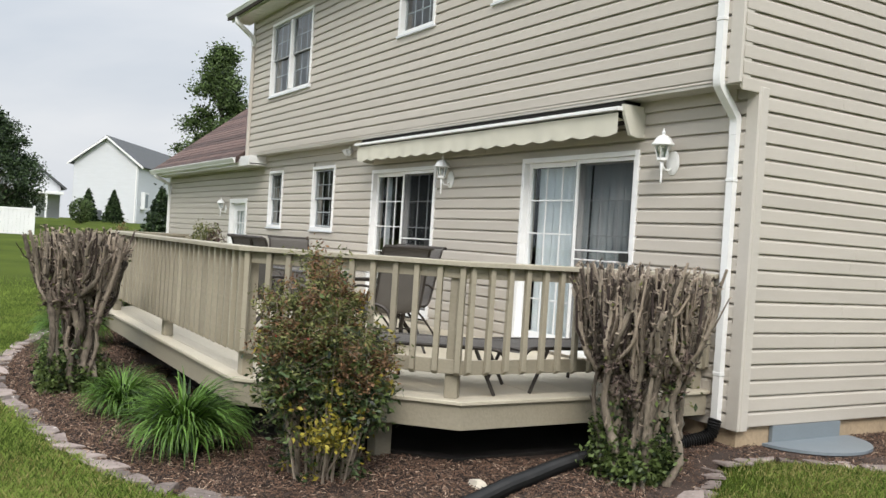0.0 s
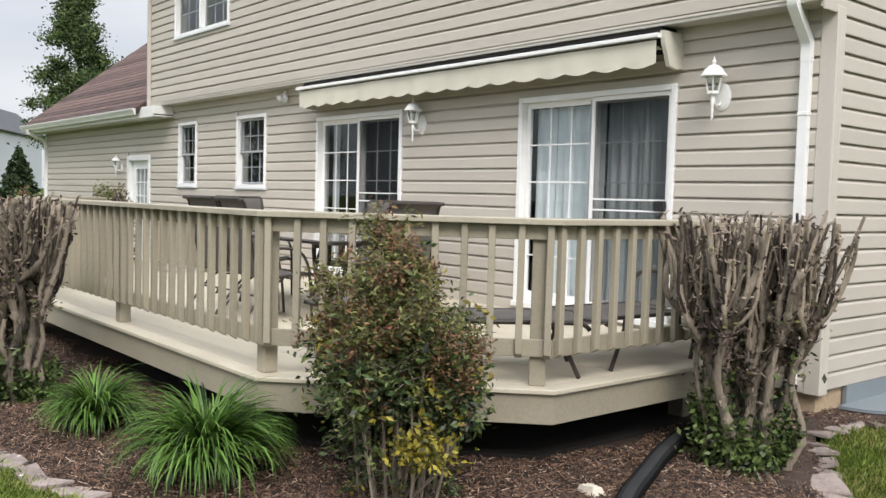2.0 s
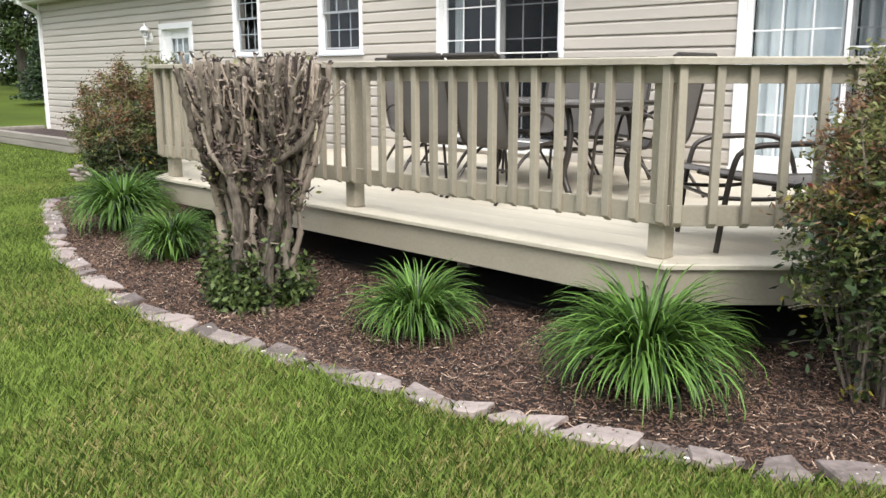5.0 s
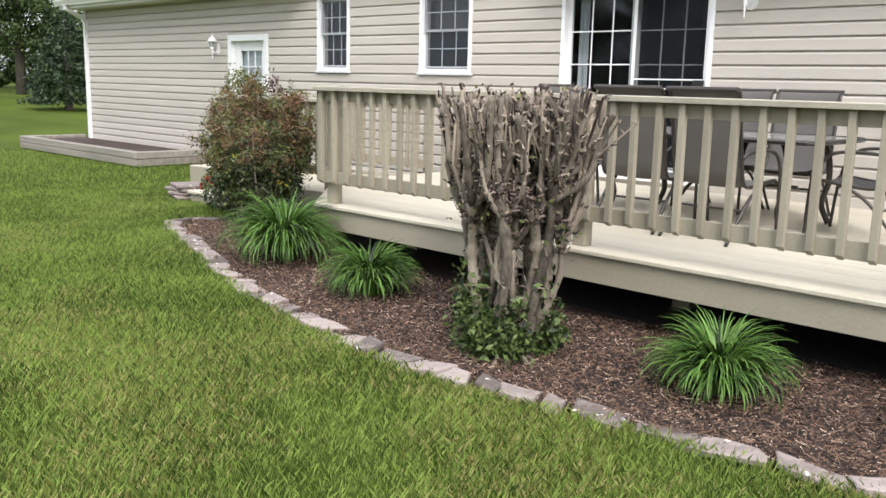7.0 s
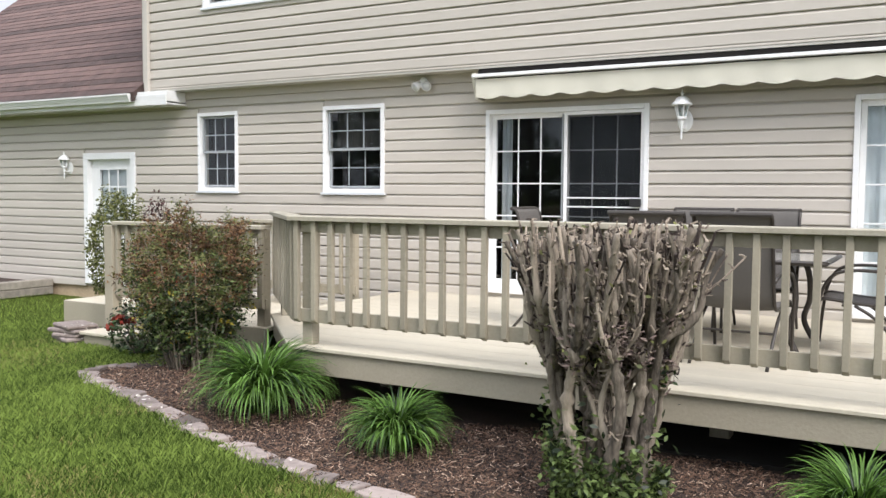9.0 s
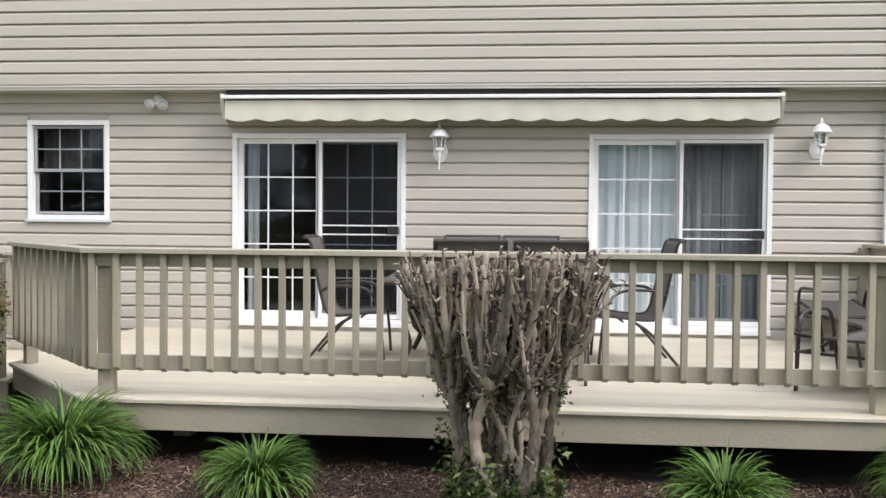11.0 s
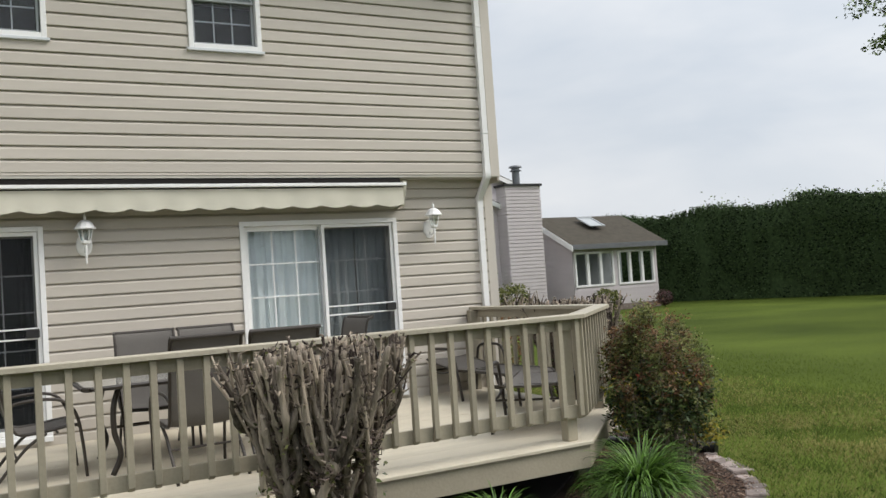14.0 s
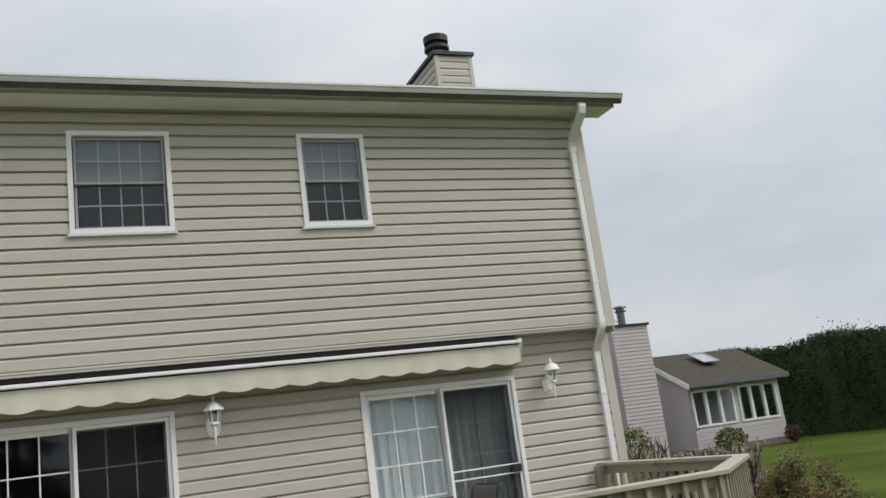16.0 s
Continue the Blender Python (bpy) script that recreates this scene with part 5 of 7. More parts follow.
def chaise(m, lift):
    """A sling chaise longue with its back let down. Local: foot end at +y."""
    root = thing("chaise_longue", m, "dark bronze chaise longue with a grey sling, lying flat", "lounge chair", "chaises on the deck")
    w, ln = 0.30, 0.93
    side = [(ln, 0.31), (ln - 0.04, 0.345), (ln - 0.15, 0.355), (0.1, 0.345), (-0.2, 0.34)]
    back = [(-0.2, 0.34), (-0.5, 0.34 + 0.25 * lift), (-ln + 0.06, 0.345 + 0.72 * lift), (-ln, 0.36 + 0.8 * lift)]
    for s in (-1, 1):
        x = s * w
        part("side_rail", Geo().tube(bent([(x, y, z) for y, z in side]), 0.016, 8), M_BRONZE, root, smooth=True)
        part("back_rail", Geo().tube(bent([(x * 0.93, y, z) for y, z in back]), 0.014, 8), M_BRONZE, root, smooth=True)
        part("front_leg", Geo().tube([(x, ln - 0.22, 0.34), (x, ln - 0.06, 0.0)], 0.015, 8), M_BRONZE, root)
        part("rear_leg", Geo().tube(bent([(x * 1.05, -0.02, 0.0), (x * 1.1, -0.08, 0.3), (x * 1.12, -0.14, 0.5), (x * 1.12, -0.24, 0.575), (x * 1.12, -0.45, 0.58), (x * 1.12, -0.66, 0.56), (x * 1.1, -0.74, 0.45), (x * 1.06, -0.80, 0.0)]), 0.016, 8), M_BRONZE, root, smooth=True)
        part("lower_rail", Geo().tube(bent([(x, -0.2, 0.335), (x, -0.5, 0.29), (x, -0.85, 0.30)]), 0.012, 8), M_BRONZE, root, smooth=True)
        part("hinge", Geo().box(x - 0.012, x + 0.012, -0.24, -0.18, 0.25, 0.34, b=0.004), M_BRONZE, root)
    for y, z in ((ln - 0.02, 0.325), (0.0, 0.33), (-0.82, 0.3)):
        part("cross_bar", Geo().tube([(-w, y, z), (w, y, z)], 0.011, 6), M_BRONZE, root)
    ls = bent([(0, y, z) for y, z in side])
    lb = bent([(0, y, z) for y, z in back])
    part("seat_sling", Geo().sheet(lambda u, v: ((2 * u - 1) * (w - 0.005), ls[int(round(v * (len(ls) - 1)))][1], ls[int(round(v * (len(ls) - 1)))][2] + 0.006 - 0.02 * (1 - (2 * u - 1) ** 2)), 6, len(ls) - 1), M_SLING, root, "grey woven sling", smooth=True)
    part("back_sling", Geo().sheet(lambda u, v: ((2 * u - 1) * (w - 0.025), lb[int(round(v * (len(lb) - 1)))][1], lb[int(round(v * (len(lb) - 1)))][2] + 0.006 - 0.015 * (1 - (2 * u - 1) ** 2)), 6, len(lb) - 1), M_SLING, root, "grey woven sling", smooth=True)
    return root


chaise(pose(-6.02, 3.42, DECK, 0, 0, -41), 0.12)
chaise(pose(-5.57, 5.12, DECK, 0, 0, 180), 0.1)


# ---- raised timber bed by the garage ----
t = thing("raised_bed", pose(-20.0, 5.0, 0), "weathered grey timber raised bed filled with soil", "raised bed")
for z in (0.0, 0.13):
    part("timber", Geo().box(-4.9, 0.0, -0.32, -0.18, z, z + 0.125, b=0.012), M_TIMBER, t)
    part("timber", Geo().box(-0.0, 0.14, -0.32, 1.05, z, z + 0.125, b=0.012), M_TIMBER, t)
    part("timber", Geo().box(-4.9, -4.76, -0.17, 1.05, z, z + 0.125, b=0.012), M_TIMBER, t)
part("soil", Geo().box(-4.75, -0.01, -0.17, 1.05, 0.0, 0.19, b=0.0), M_MULCH, t)


# ---- plants ----
def pruned_shrub(m, seed, height, reach, lean, depth, label):
    """A hard-pruned multi-stemmed shrub: a few stout trunks, swollen knuckles, and blunt cut stubs that flare out above them."""
    rng = np.random.default_rng(seed)
    root = thing("pruned_shrub", m, label, "shrub", "hard-pruned shrubs in the bed")
    tips, curls = Geo(), Geo()
    leaves = []

    def knotty(path, r0, r1, lump):
        n = len(path)
        return [(r0 + (r1 - r0) * j / n) * (1 + rng.uniform(-0.12, 0.14) + (rng.uniform(0.2, 0.55) if rng.random() < lump else 0)) for j in range(n)]

    def spurs(path, count, lo, length, geo):
        for j in range(count):
            q = path[int(len(path) * rng.uniform(lo, 0.999))]
            d = Vector(rng.normal(0, 1, 3))
            d.z = abs(d.z) * 0.8 + 0.1
            d.normalize()
            ln = length * rng.uniform(0.3, 1.0)
            e = q + d * ln
            e.z = min(e.z, height * 1.03)
            kink = q.lerp(e, 0.55) + Vector(rng.normal(0, 0.22 * ln, 3))
            t0 = rng.uniform(0.0035, 0.008)
            geo.tube([q, kink, e], [t0 * 1.4, t0, t0 * 0.6], 4)
            if rng.random() < 0.05:
                leaves.append(e + Vector(rng.normal(0, 0.02, 3)))

    count = 24
    for i in range(count):
        a = 2 * math.pi * (i + rng.uniform(-0.35, 0.35)) / count
        k = rng.uniform(0.62, 1.0) if i % 3 else rng.uniform(0.1, 0.4)
        out = Vector((math.cos(a), math.sin(a) * depth, 0))
        base = out * 0.26 * k + Vector((0, 0, -0.05))
        h = height * rng.uniform(0.42, 0.72)
        head = out * (0.10 + reach * 0.58 * h / height / 0.6) * k + Vector((lean * 0.6, 0, h))
        low = base.lerp(head, 0.3) - out * 0.02 + Vector((*rng.normal(0, 0.035, 2), 0))
        mid = base.lerp(head, 0.65) - out * 0.03 + Vector((*rng.normal(0, 0.045, 2), 0))
        path = smooth_path([base, low, mid, head], 0.03)
        r0 = rng.uniform(0.015, 0.036)
        rad = knotty(path, r0 * 1.2, r0 * 0.75, 0.2)
        rad[-1] = rad[-2] = r0 * 1.15
        part("trunk", Geo().tube(path, rad, 10), M_BARK, root, smooth=True)
        # side stubs low on the trunk, cut short
        spurs(path, 10, 0.35, 0.10, tips)
        # the knuckle: a swollen head wrapped in dry curled twigs
        knob = [head + Vector((*rng.normal(0, 0.012, 2), dz)) for dz in (-0.06, -0.02, 0.02, 0.06)]
        part("knuckle", Geo().tube(knob, [r0 * 0.9, r0 * 1.35, r0 * 1.3, r0 * 0.7], 9), M_BARK, root, smooth=True)
        spurs(knob, 80, 0.0, 0.095, curls)
        for j in range(int(rng.integers(5, 8))):
            top_z = height * (rng.uniform(0.93, 1.01) if rng.random() < 0.75 else rng.uniform(0.76, 0.92))
            fan = rng.uniform(-0.12, 0.45)
            side = Vector((-out.y, out.x, 0)) * rng.normal(0, 0.13)
            spread = out * fan * reach * (0.35 + 0.65 * k) + side + Vector((*rng.normal(0, 0.05, 2), 0))
            e = Vector((head.x + spread.x, head.y + spread.y, top_z))
            s0 = path[-1 - int(rng.integers(0, 5))]
            knee = s0.lerp(e, 0.3) + spread * 0.25 + Vector((*rng.normal(0, 0.03, 2), 0))
            stem = smooth_path([s0, knee, s0.lerp(e, 0.72) + spread * 0.10 + Vector((*rng.normal(0, 0.02, 2), 0)), e], 0.03)
            t0 = rng.uniform(0.009, 0.019)
            part("stem", Geo().tube(stem, knotty(stem, t0 * 1.2, t0 * 0.9, 0.25), 7), M_BARK, root, smooth=True)
            spurs(stem, 16, 0.1, 0.07, tips)
            spurs(stem[:max(2, len(stem) // 3)], 12, 0.0, 0.07, curls)
            for q in range(int(rng.integers(2, 4))):
                z0 = stem[int(len(stem) * rng.uniform(0.15, 0.7))]
                f = spread * rng.uniform(0.1, 0.6)
                e2 = Vector((z0.x + f.x, z0.y + f.y, 0)) + Vector((*rng.normal(0, 0.04, 2), min(height * rng.uniform(0.86, 1.04), z0.z + 0.4)))
                bow = z0.lerp(e2, 0.4) + Vector((*rng.normal(0, 0.02, 2), 0))
                t1 = rng.uniform(0.005, 0.012)
                tips.tube([z0, bow, e2], [t1 * 1.1, t1, t1 * 0.85], 6)
                spurs([z0, z0.lerp(bow, 0.5), bow, bow.lerp(e2, 0.5), e2], 5, 0.1, 0.05, tips)
        for j in range(6):
            leaves.append(head + Vector((*rng.normal(0, 0.07, 2), rng.uniform(-0.14, 0.06))))
    # surface roots that run out from the foot
    for j in range(5):
        a = rng.uniform(3.6, 6.2)
        d = Vector((math.cos(a), math.sin(a), 0))
        part("surface_root", Geo().tube([d * 0.18 + Vector((0, 0, 0.05)), d * 0.32 + Vector((0, 0, 0.02)), d * rng.uniform(0.4, 0.5) + Vector((0, 0, -0.01))], [0.02, 0.014, 0.006], 6), M_BARK, root, smooth=True)
    tagged(part("shoot_brush", tips, M_TWIG, root, "brush of blunt grey-brown cut shoots"), kind="stuff")
    tagged(part("dry_brush", curls, M_TWIG_DARK, root, "dry curled purple-brown twigs round the knuckles"), kind="stuff")
    rl = np.array([tuple(v) for v in leaves])
    part("upper_leaves", leaf_mesh("upper_leaves", rl, 0.024, M_LEAF_OLIVE, rng), None, root, "few small olive leaves")
    # the basal mound: leafy sprigs of uneven height
    c = []
    for i in range(190):
        a = rng.uniform(0, 6.28)
        r = 0.14 + 0.22 * math.sqrt(rng.random())
        front = max(0.0, -math.sin(a + 0.5))
        top = np.array([math.cos(a) * r, math.sin(a) * r, rng.uniform(0.2, 0.46) * (0.7 + 0.45 * front + 0.25 * math.sin(a * 3 + seed))])
        foot = np.array([math.cos(a) * 0.2, math.sin(a) * 0.2, 0.0])
        for u in rng.random(24):
            c.append(foot + (top - foot) * u + rng.normal(0, 0.024, 3))
    for x, y, z, n in ((-0.30, 0.0, 0.52, 70), (0.12, -0.26, 0.12, 260), (-0.06, -0.27, 0.14, 260), (0.05, -0.24, 0.28, 160), (-0.02, -0.20, 0.5, 40), (0.27, -0.05, 0.42, 60), (0.3, 0.05, 0.75, 26), (-0.33, 0.05, 0.85, 22)):
        c.extend(rng.normal(0, 1, (n, 3)) * ((0.05, 0.05, 0.09) if z > 0.35 else (0.09, 0.05, 0.07)) + (x, y, z))
    c = np.array(c)
    c[:, 2] = np.maximum(c[:, 2], 0.02)
    part("lower_leaves", leaf_mesh("lower_leaves", c, 0.028, M_LEAF_BASE, rng, up=0.45, long=1.8), None, root, "glossy green leaves round the base")
    return root


pruned_shrub(pose(-8.88, 1.43, -0.08), 3, 1.57, 0.53, 0.0, 0.74, "hard-pruned shrub with grey trunks and green basal leaves")
pruned_shrub(pose(-4.56, 4.74, -0.07), 8, 1.60, 0.56, 0.0, 1.0, "hard-pruned shrub of leaning grey trunks near the house corner")


def nandina(m, seed, height, width, label, rust, yellow):
    """A loose upright shrub of bare canes: dark pointed leaves through the middle, fine rusty plumes on top, in uneven lobes."""
    rng = np.random.default_rng(seed)
    root = thing("nandina_shrub", m, label, "shrub", "feathery shrubs in the bed")
    twigs = Geo()
    bare = 0.28 if yellow else 0.14
    green, dark, olive, rusty, pale = [], [], [], [], []
    lobes = [(rng.uniform(0, 6.28), rng.uniform(0.86, 1.0)) for _ in range(3)]
    for i in range(62):
        a, k = rng.uniform(0, 6.28), math.sqrt(rng.random())
        out = Vector((math.cos(a), math.sin(a), 0))
        base = out * 0.23 * k + Vector((0, 0, -0.04))
        lobe = max(v * (0.84 + 0.16 * math.cos(a - w)) for w, v in lobes)
        h = height * rng.uniform(0.62, 0.98) * (1 - 0.10 * k * k) * lobe
        top = out * width * k * 0.85 + Vector((*rng.normal(0, 0.04, 2), h))
        path = smooth_path([base, base.lerp(top, 0.5) + Vector((*rng.normal(0, 0.03, 2), 0.05)), top], 0.05)
        part("cane", Geo().tube(path, [0.010 - 0.006 * j / len(path) for j in range(len(path))], 5), M_BARK, root)
        for j in range(36):
            t = rng.beta(2.2, 1.0)
            p = path[min(len(path) - 1, int(t * len(path)))]
            zr = p.z / height
            if (zr < bare and rng.random() < 0.8) or rng.random() < 0.12:
                continue
            d = Vector(rng.normal(0, 1, 3)) + out * 0.5
            d.z = abs(d.z) * (1.1 if zr > 0.66 else 0.35)
            d.normalize()
            fine = zr + rng.normal(0, 0.12) > 0.50
            ln = rng.uniform(0.10, 0.22)
            rib = [p + d * ln * u + Vector((0, 0, -0.3 * ln * u * u)) for u in (0, 0.35, 0.7, 1.0)]
            twigs.tube(rib, [0.0026, 0.002, 0.0016, 0.0012], 3, cap=False)
            tint = rng.random()
            for q in range(38 if fine else 12):
                u = rng.uniform(0.2, 1.05)
                c = p + d * ln * u + Vector((0, 0, -0.3 * ln * u * u)) + Vector(rng.normal(0, 0.018 + 0.016 * u, 3))
                if fine:
                    (rusty if tint < 0.5 * rust else olive).append(c)
                else:
                    (dark if tint < 0.4 else green if tint < 0.92 else pale).append(c)
    tagged(part("spray", twigs, M_BARK, root, "thin brown twigs"), kind="stuff")
    for name, pts, mat, size, long in (("green_foliage", green, M_LEAF_BASE, 0.023, 2.1), ("dark_foliage", dark, M_LEAF_DARK, 0.025, 2.0), ("olive_foliage", olive, M_LEAF_OLIVE, 0.0145, 2.5),
                                       ("rusty_foliage", rusty, M_LEAF_RUST, 0.0145, 2.5), ("pale_foliage", pale, M_LEAF_YELLOW, 0.024, 2.0)):
        if pts:
            part(name, leaf_mesh(name, np.array([tuple(v) for v in pts]), size, mat, rng, long=long), None, root)
    c = rng.normal(0, 1, (40, 3)) * (0.16, 0.16, 0.05) + (0, -0.12, height * 0.58)
    part("red_leaves", leaf_mesh("red_leaves", c, 0.022, M_LEAF_RED, rng), None, root, "few red leaves and berries")
    if yellow:
        c = rng.normal(0, 1, (420, 3)) * (0.09, 0.09, 0.055) + yellow
        c[:, 2] = np.maximum(c[:, 2], 0.03)
        for q in c[::60]:
            mid = (q[0] * 0.6, q[1] * 0.6, q[2] * 0.55)
            part("cane", Geo().tube([(0.05, -0.05, -0.04), mid, tuple(q)], [0.006, 0.005, 0.003], 5), M_BARK, root)
        part("yellow_leaves", leaf_mesh("yellow_leaves", c, 0.026, M_LEAF_YELLOW, rng, up=0.6), None, root, "clump of bright yellow-green leaves at the foot")
    return root


nandina(pose(-5.31, 2.53, -0.08), 21, 1.68, 0.48, "feathery green shrub with rusty top and yellow foot", 0.8, (0.36, -0.14, 0.40))
nandina(pose(-13.32, 2.72, 0.0), 22, 1.62, 0.62, "feathery green shrub tinged red beside the landing", 1.0, None)


def blades(name, count, length, spread, seed, mat):
    """Arching, keeled strap leaves from one crown, as one mesh: steep in the middle, flat and drooping outside."""
    rng = np.random.default_rng(seed)
    seg = 8
    V, Q = [], []
    for i in range(count):
        a = rng.uniform(0, 6.283)
        e = rng.uniform(0.04, 1.0) ** 0.8 * spread
        ln = length * rng.uniform(0.78, 1.18) * (1.0 - 0.06 * e)
        w = rng.uniform(0.0055, 0.0095)
        r = 0.09 * rng.random() * (0.4 + 0.6 * e)
        pos = np.array([math.cos(a) * r, math.sin(a) * r, 0.0])
        twist = rng.normal(0, 0.3)
        ang = math.radians(90) - math.radians(rng.uniform(20, 48)) * e
        turn = math.radians(rng.uniform(115, 185)) * (0.72 + 0.45 * e) / seg
        k = len(V)
        for j in range(seg + 1):
            u = j / seg
            d = np.array([math.cos(a + twist * u), math.sin(a + twist * u)])
            wd = w * (0.75 + 0.5 * u if u < 0.5 else 1.0 - ((u - 0.5) / 0.5) ** 1.8 * 0.97)
            s = np.array([-d[1], d[0], 0]) * wd
            n = np.array([-d[0] * math.sin(ang), -d[1] * math.sin(ang), math.cos(ang)]) * wd * 0.5
            V += [pos - s + n, pos, pos + s + n]
            if j < seg:
                pos = pos + np.array([d[0] * math.cos(ang), d[1] * math.cos(ang), math.sin(ang)]) * ln / seg
                pos[2] = max(pos[2], 0.008)
                ang -= turn * (0.25 + 1.6 * u)
        for j in range(seg):
            b = k + 3 * j
            Q += [(b, b + 1, b + 4, b + 3), (b + 1, b + 2, b + 5, b + 4)]
    return quick_mesh(name, np.array(V), np.array(Q), mat)


BLADES = [blades("blade", 1, 0.8, 1.0, 300 + k, M_BLADE) for k in range(24)]
for i, (x, y, s, c) in enumerate(((-6.20, 1.80, 0.655, 560), (-7.60, 1.64, 0.49, 420), (-10.36, 1.60, 0.49, 420), (-11.70, 1.82, 0.69, 560))):
    t = thing("daylily_clump", pose(x, y, dip(x, y) + 0.03), "lush clump of arching green strap leaves in the mulch", "ornamental grass", "strap-leaved clumps in the bed")
    tagged(part("foliage", blades("foliage", c, s, 1.0, 40 + i, M_BLADE), None, t), kind="stuff")
    rng = np.random.default_rng(400 + i)
    for k in range(c // 2):
        part("blade", BLADES[int(rng.integers(0, len(BLADES)))], None, t, at=pose(0, 0, 0, 0, 0, rng.uniform(0, 360)) @ Matrix.Diagonal((s / 0.8 * rng.uniform(0.9, 1.1),) * 3 + (1,)))


def small_bush(name, m, rx, ry, h, mat, count, size, seed, label, stems=8):
    """A rounded, gappy bush of many small leaves on short stems."""
    rng = np.random.default_rng(seed)
    root = thing(name, m, label, "bush")
    g = Geo()
    cl = []
    for i in range(stems):
        a, k = rng.uniform(0, 6.28), rng.uniform(0.3, 0.95)
        top = Vector((math.cos(a) * rx * k, math.sin(a) * ry * k, h * rng.uniform(0.55, 0.98)))
        g.tube([(0, 0, 0), tuple(Vector((top.x * 0.5, top.y * 0.5, top.z * 0.55))), tuple(top)], [0.012, 0.009, 0.004], 5)
        cl.append(top)
    tagged(part("stemwork", g, M_BARK, root), kind="stuff")
    c = []
    for i in range(count):
        a = rng.normal(size=3)
        a /= np.linalg.norm(a)
        r = 0.55 + 0.45 * rng.random() ** 0.5
        p = np.array([a[0] * rx * r, a[1] * ry * r, h * 0.52 + a[2] * h * 0.48 * r])
        p *= 1 + 0.18 * noise.noise(Vector(p * 4 / max(rx, 0.3)))
        c.append(p)
    part("leaves", leaf_mesh("leaves", np.array(c), size, mat, rng), None, root)
    return root


small_bush("shrub", pose(-17.0, 4.95, 0), 0.46, 0.4, 1.68, M_LEAF_OLIVE, 7000, 0.028, 51, "olive-green shrub by the side door")
small_bush("shrub", pose(-16.2, 4.9, 0), 0.26, 0.26, 1.60, M_LEAF_PURPLE, 1500, 0.03, 52, "dull purple shrub by the side door")
t = small_bush("rose_bush", pose(-14.3, 2.9, 0), 0.34, 0.28, 0.55, M_LEAF_DARK, 700, 0.035, 53, "small rose bush with coral-red blooms beside the step")
rng = np.random.default_rng(54)
for i in range(6):
    x, y, z = rng.uniform(-0.28, 0.1), rng.uniform(-0.25, -0.1), rng.uniform(0.3, 0.5)
    part("bloom", leaf_mesh("bloom", rng.normal(0, 0.018, (40, 3)) + (x, y, z), 0.035, M_LEAF_RED, rng), None, t, "coral-red bloom")


# ---- stone edging ----
def edging():
    root = thing("stone_edging", pose(0, 0, 0), "row of flat irregular flagstones edging the bed", "edging")
    root["kind"] = "structure"
    rng = np.random.default_rng(61)
    pts = EDGE
    i = 2
    skew, inner, outer = 0.0, 0.09, -0.09
    while i < len(pts) - 8:
        n = int(rng.integers(3, 7 if pts[i].y < 4.9 else 5))
        if rng.random() < 0.06:
            i += 1
        a, b = pts[i], pts[min(i + n, len(pts) - 1)]
        d = (b - a)
        c = (a + b) / 2
        ln = d.length / 2 - rng.uniform(-0.004, 0.016)
        skew2 = rng.uniform(-0.05, 0.05)
        in2, out2 = rng.uniform(0.06, 0.125), -rng.uniform(0.055, 0.12)
        # corners run round the stone; both ends are cut to meet the neighbours
        jag = lambda: rng.uniform(-0.016, 0.016)
        ring = [(-ln - skew + jag(), outer), (rng.uniform(-0.5, 0.1) * ln, outer * 0.6 + out2 * 0.4 + rng.uniform(-0.018, 0.01)), (ln * 0.9 - skew2 + jag(), out2), (ln + rng.uniform(-0.012, 0.004), 0.0), (ln + skew2 + jag(), in2),
                (rng.uniform(-0.3, 0.3) * ln, (inner + in2) / 2 + rng.uniform(-0.015, 0.02)), (-ln + skew, inner), (-ln + rng.uniform(-0.004, 0.012), 0.0)]
        k = len(ring)
        h = rng.uniform(0.018, 0.038) * (0.6 if c.y > 4.9 else 1.0)
        v = [(x, y, 0) for x, y in ring] + [(x, y, h * 0.8 + rng.uniform(-0.003, 0.003)) for x, y in ring] + [(x * 0.94, y * 0.92, h + rng.uniform(-0.003, 0.003)) for x, y in ring]
        f = [(j, (j + 1) % k, k + (j + 1) % k, k + j) for j in range(k)] + [(k + j, k + (j + 1) % k, 2 * k + (j + 1) % k, 2 * k + j) for j in range(k)]
        f.append(tuple(range(2 * k, 3 * k)))
        part("flagstone", Geo().add(v, f), M_STONE, root, at=pose(c.x + rng.uniform(-0.022, 0.022), c.y + rng.uniform(-0.022, 0.022), dip(c.x, c.y) + 0.004 + 0.012 * rng.random(), rng.uniform(-8, 8), rng.uniform(-6, 6), math.degrees(math.atan2(d.y, d.x)) + rng.uniform(-13, 13)))
        skew, inner, outer = skew2, in2 * rng.uniform(0.8, 1.1), out2 * rng.uniform(0.8, 1.1)
        i += n


edging()


# ---- bark chips and lawn ----
def inside_bed(x, y):
    """Distance into the bed from its edge (negative on the lawn)."""
    e = EDGE_COARSE
    d = np.sqrt((e[None, :, 0] - x[:, None]) ** 2 + (e[None, :, 1] - y[:, None]) ** 2)
    k = np.argmin(d, axis=1)
    k = np.clip(k, 1, len(e) - 2)
    tx, ty = e[k + 1, 0] - e[k - 1, 0], e[k + 1, 1] - e[k - 1, 1]
    s = tx * (y - e[k, 1]) - ty * (x - e[k, 0])
    return np.where(s > 0, 1, -1) * d[np.arange(len(x)), k]


EDGE_COARSE = np.array([(p.x, p.y) for p in EDGE[::2]])


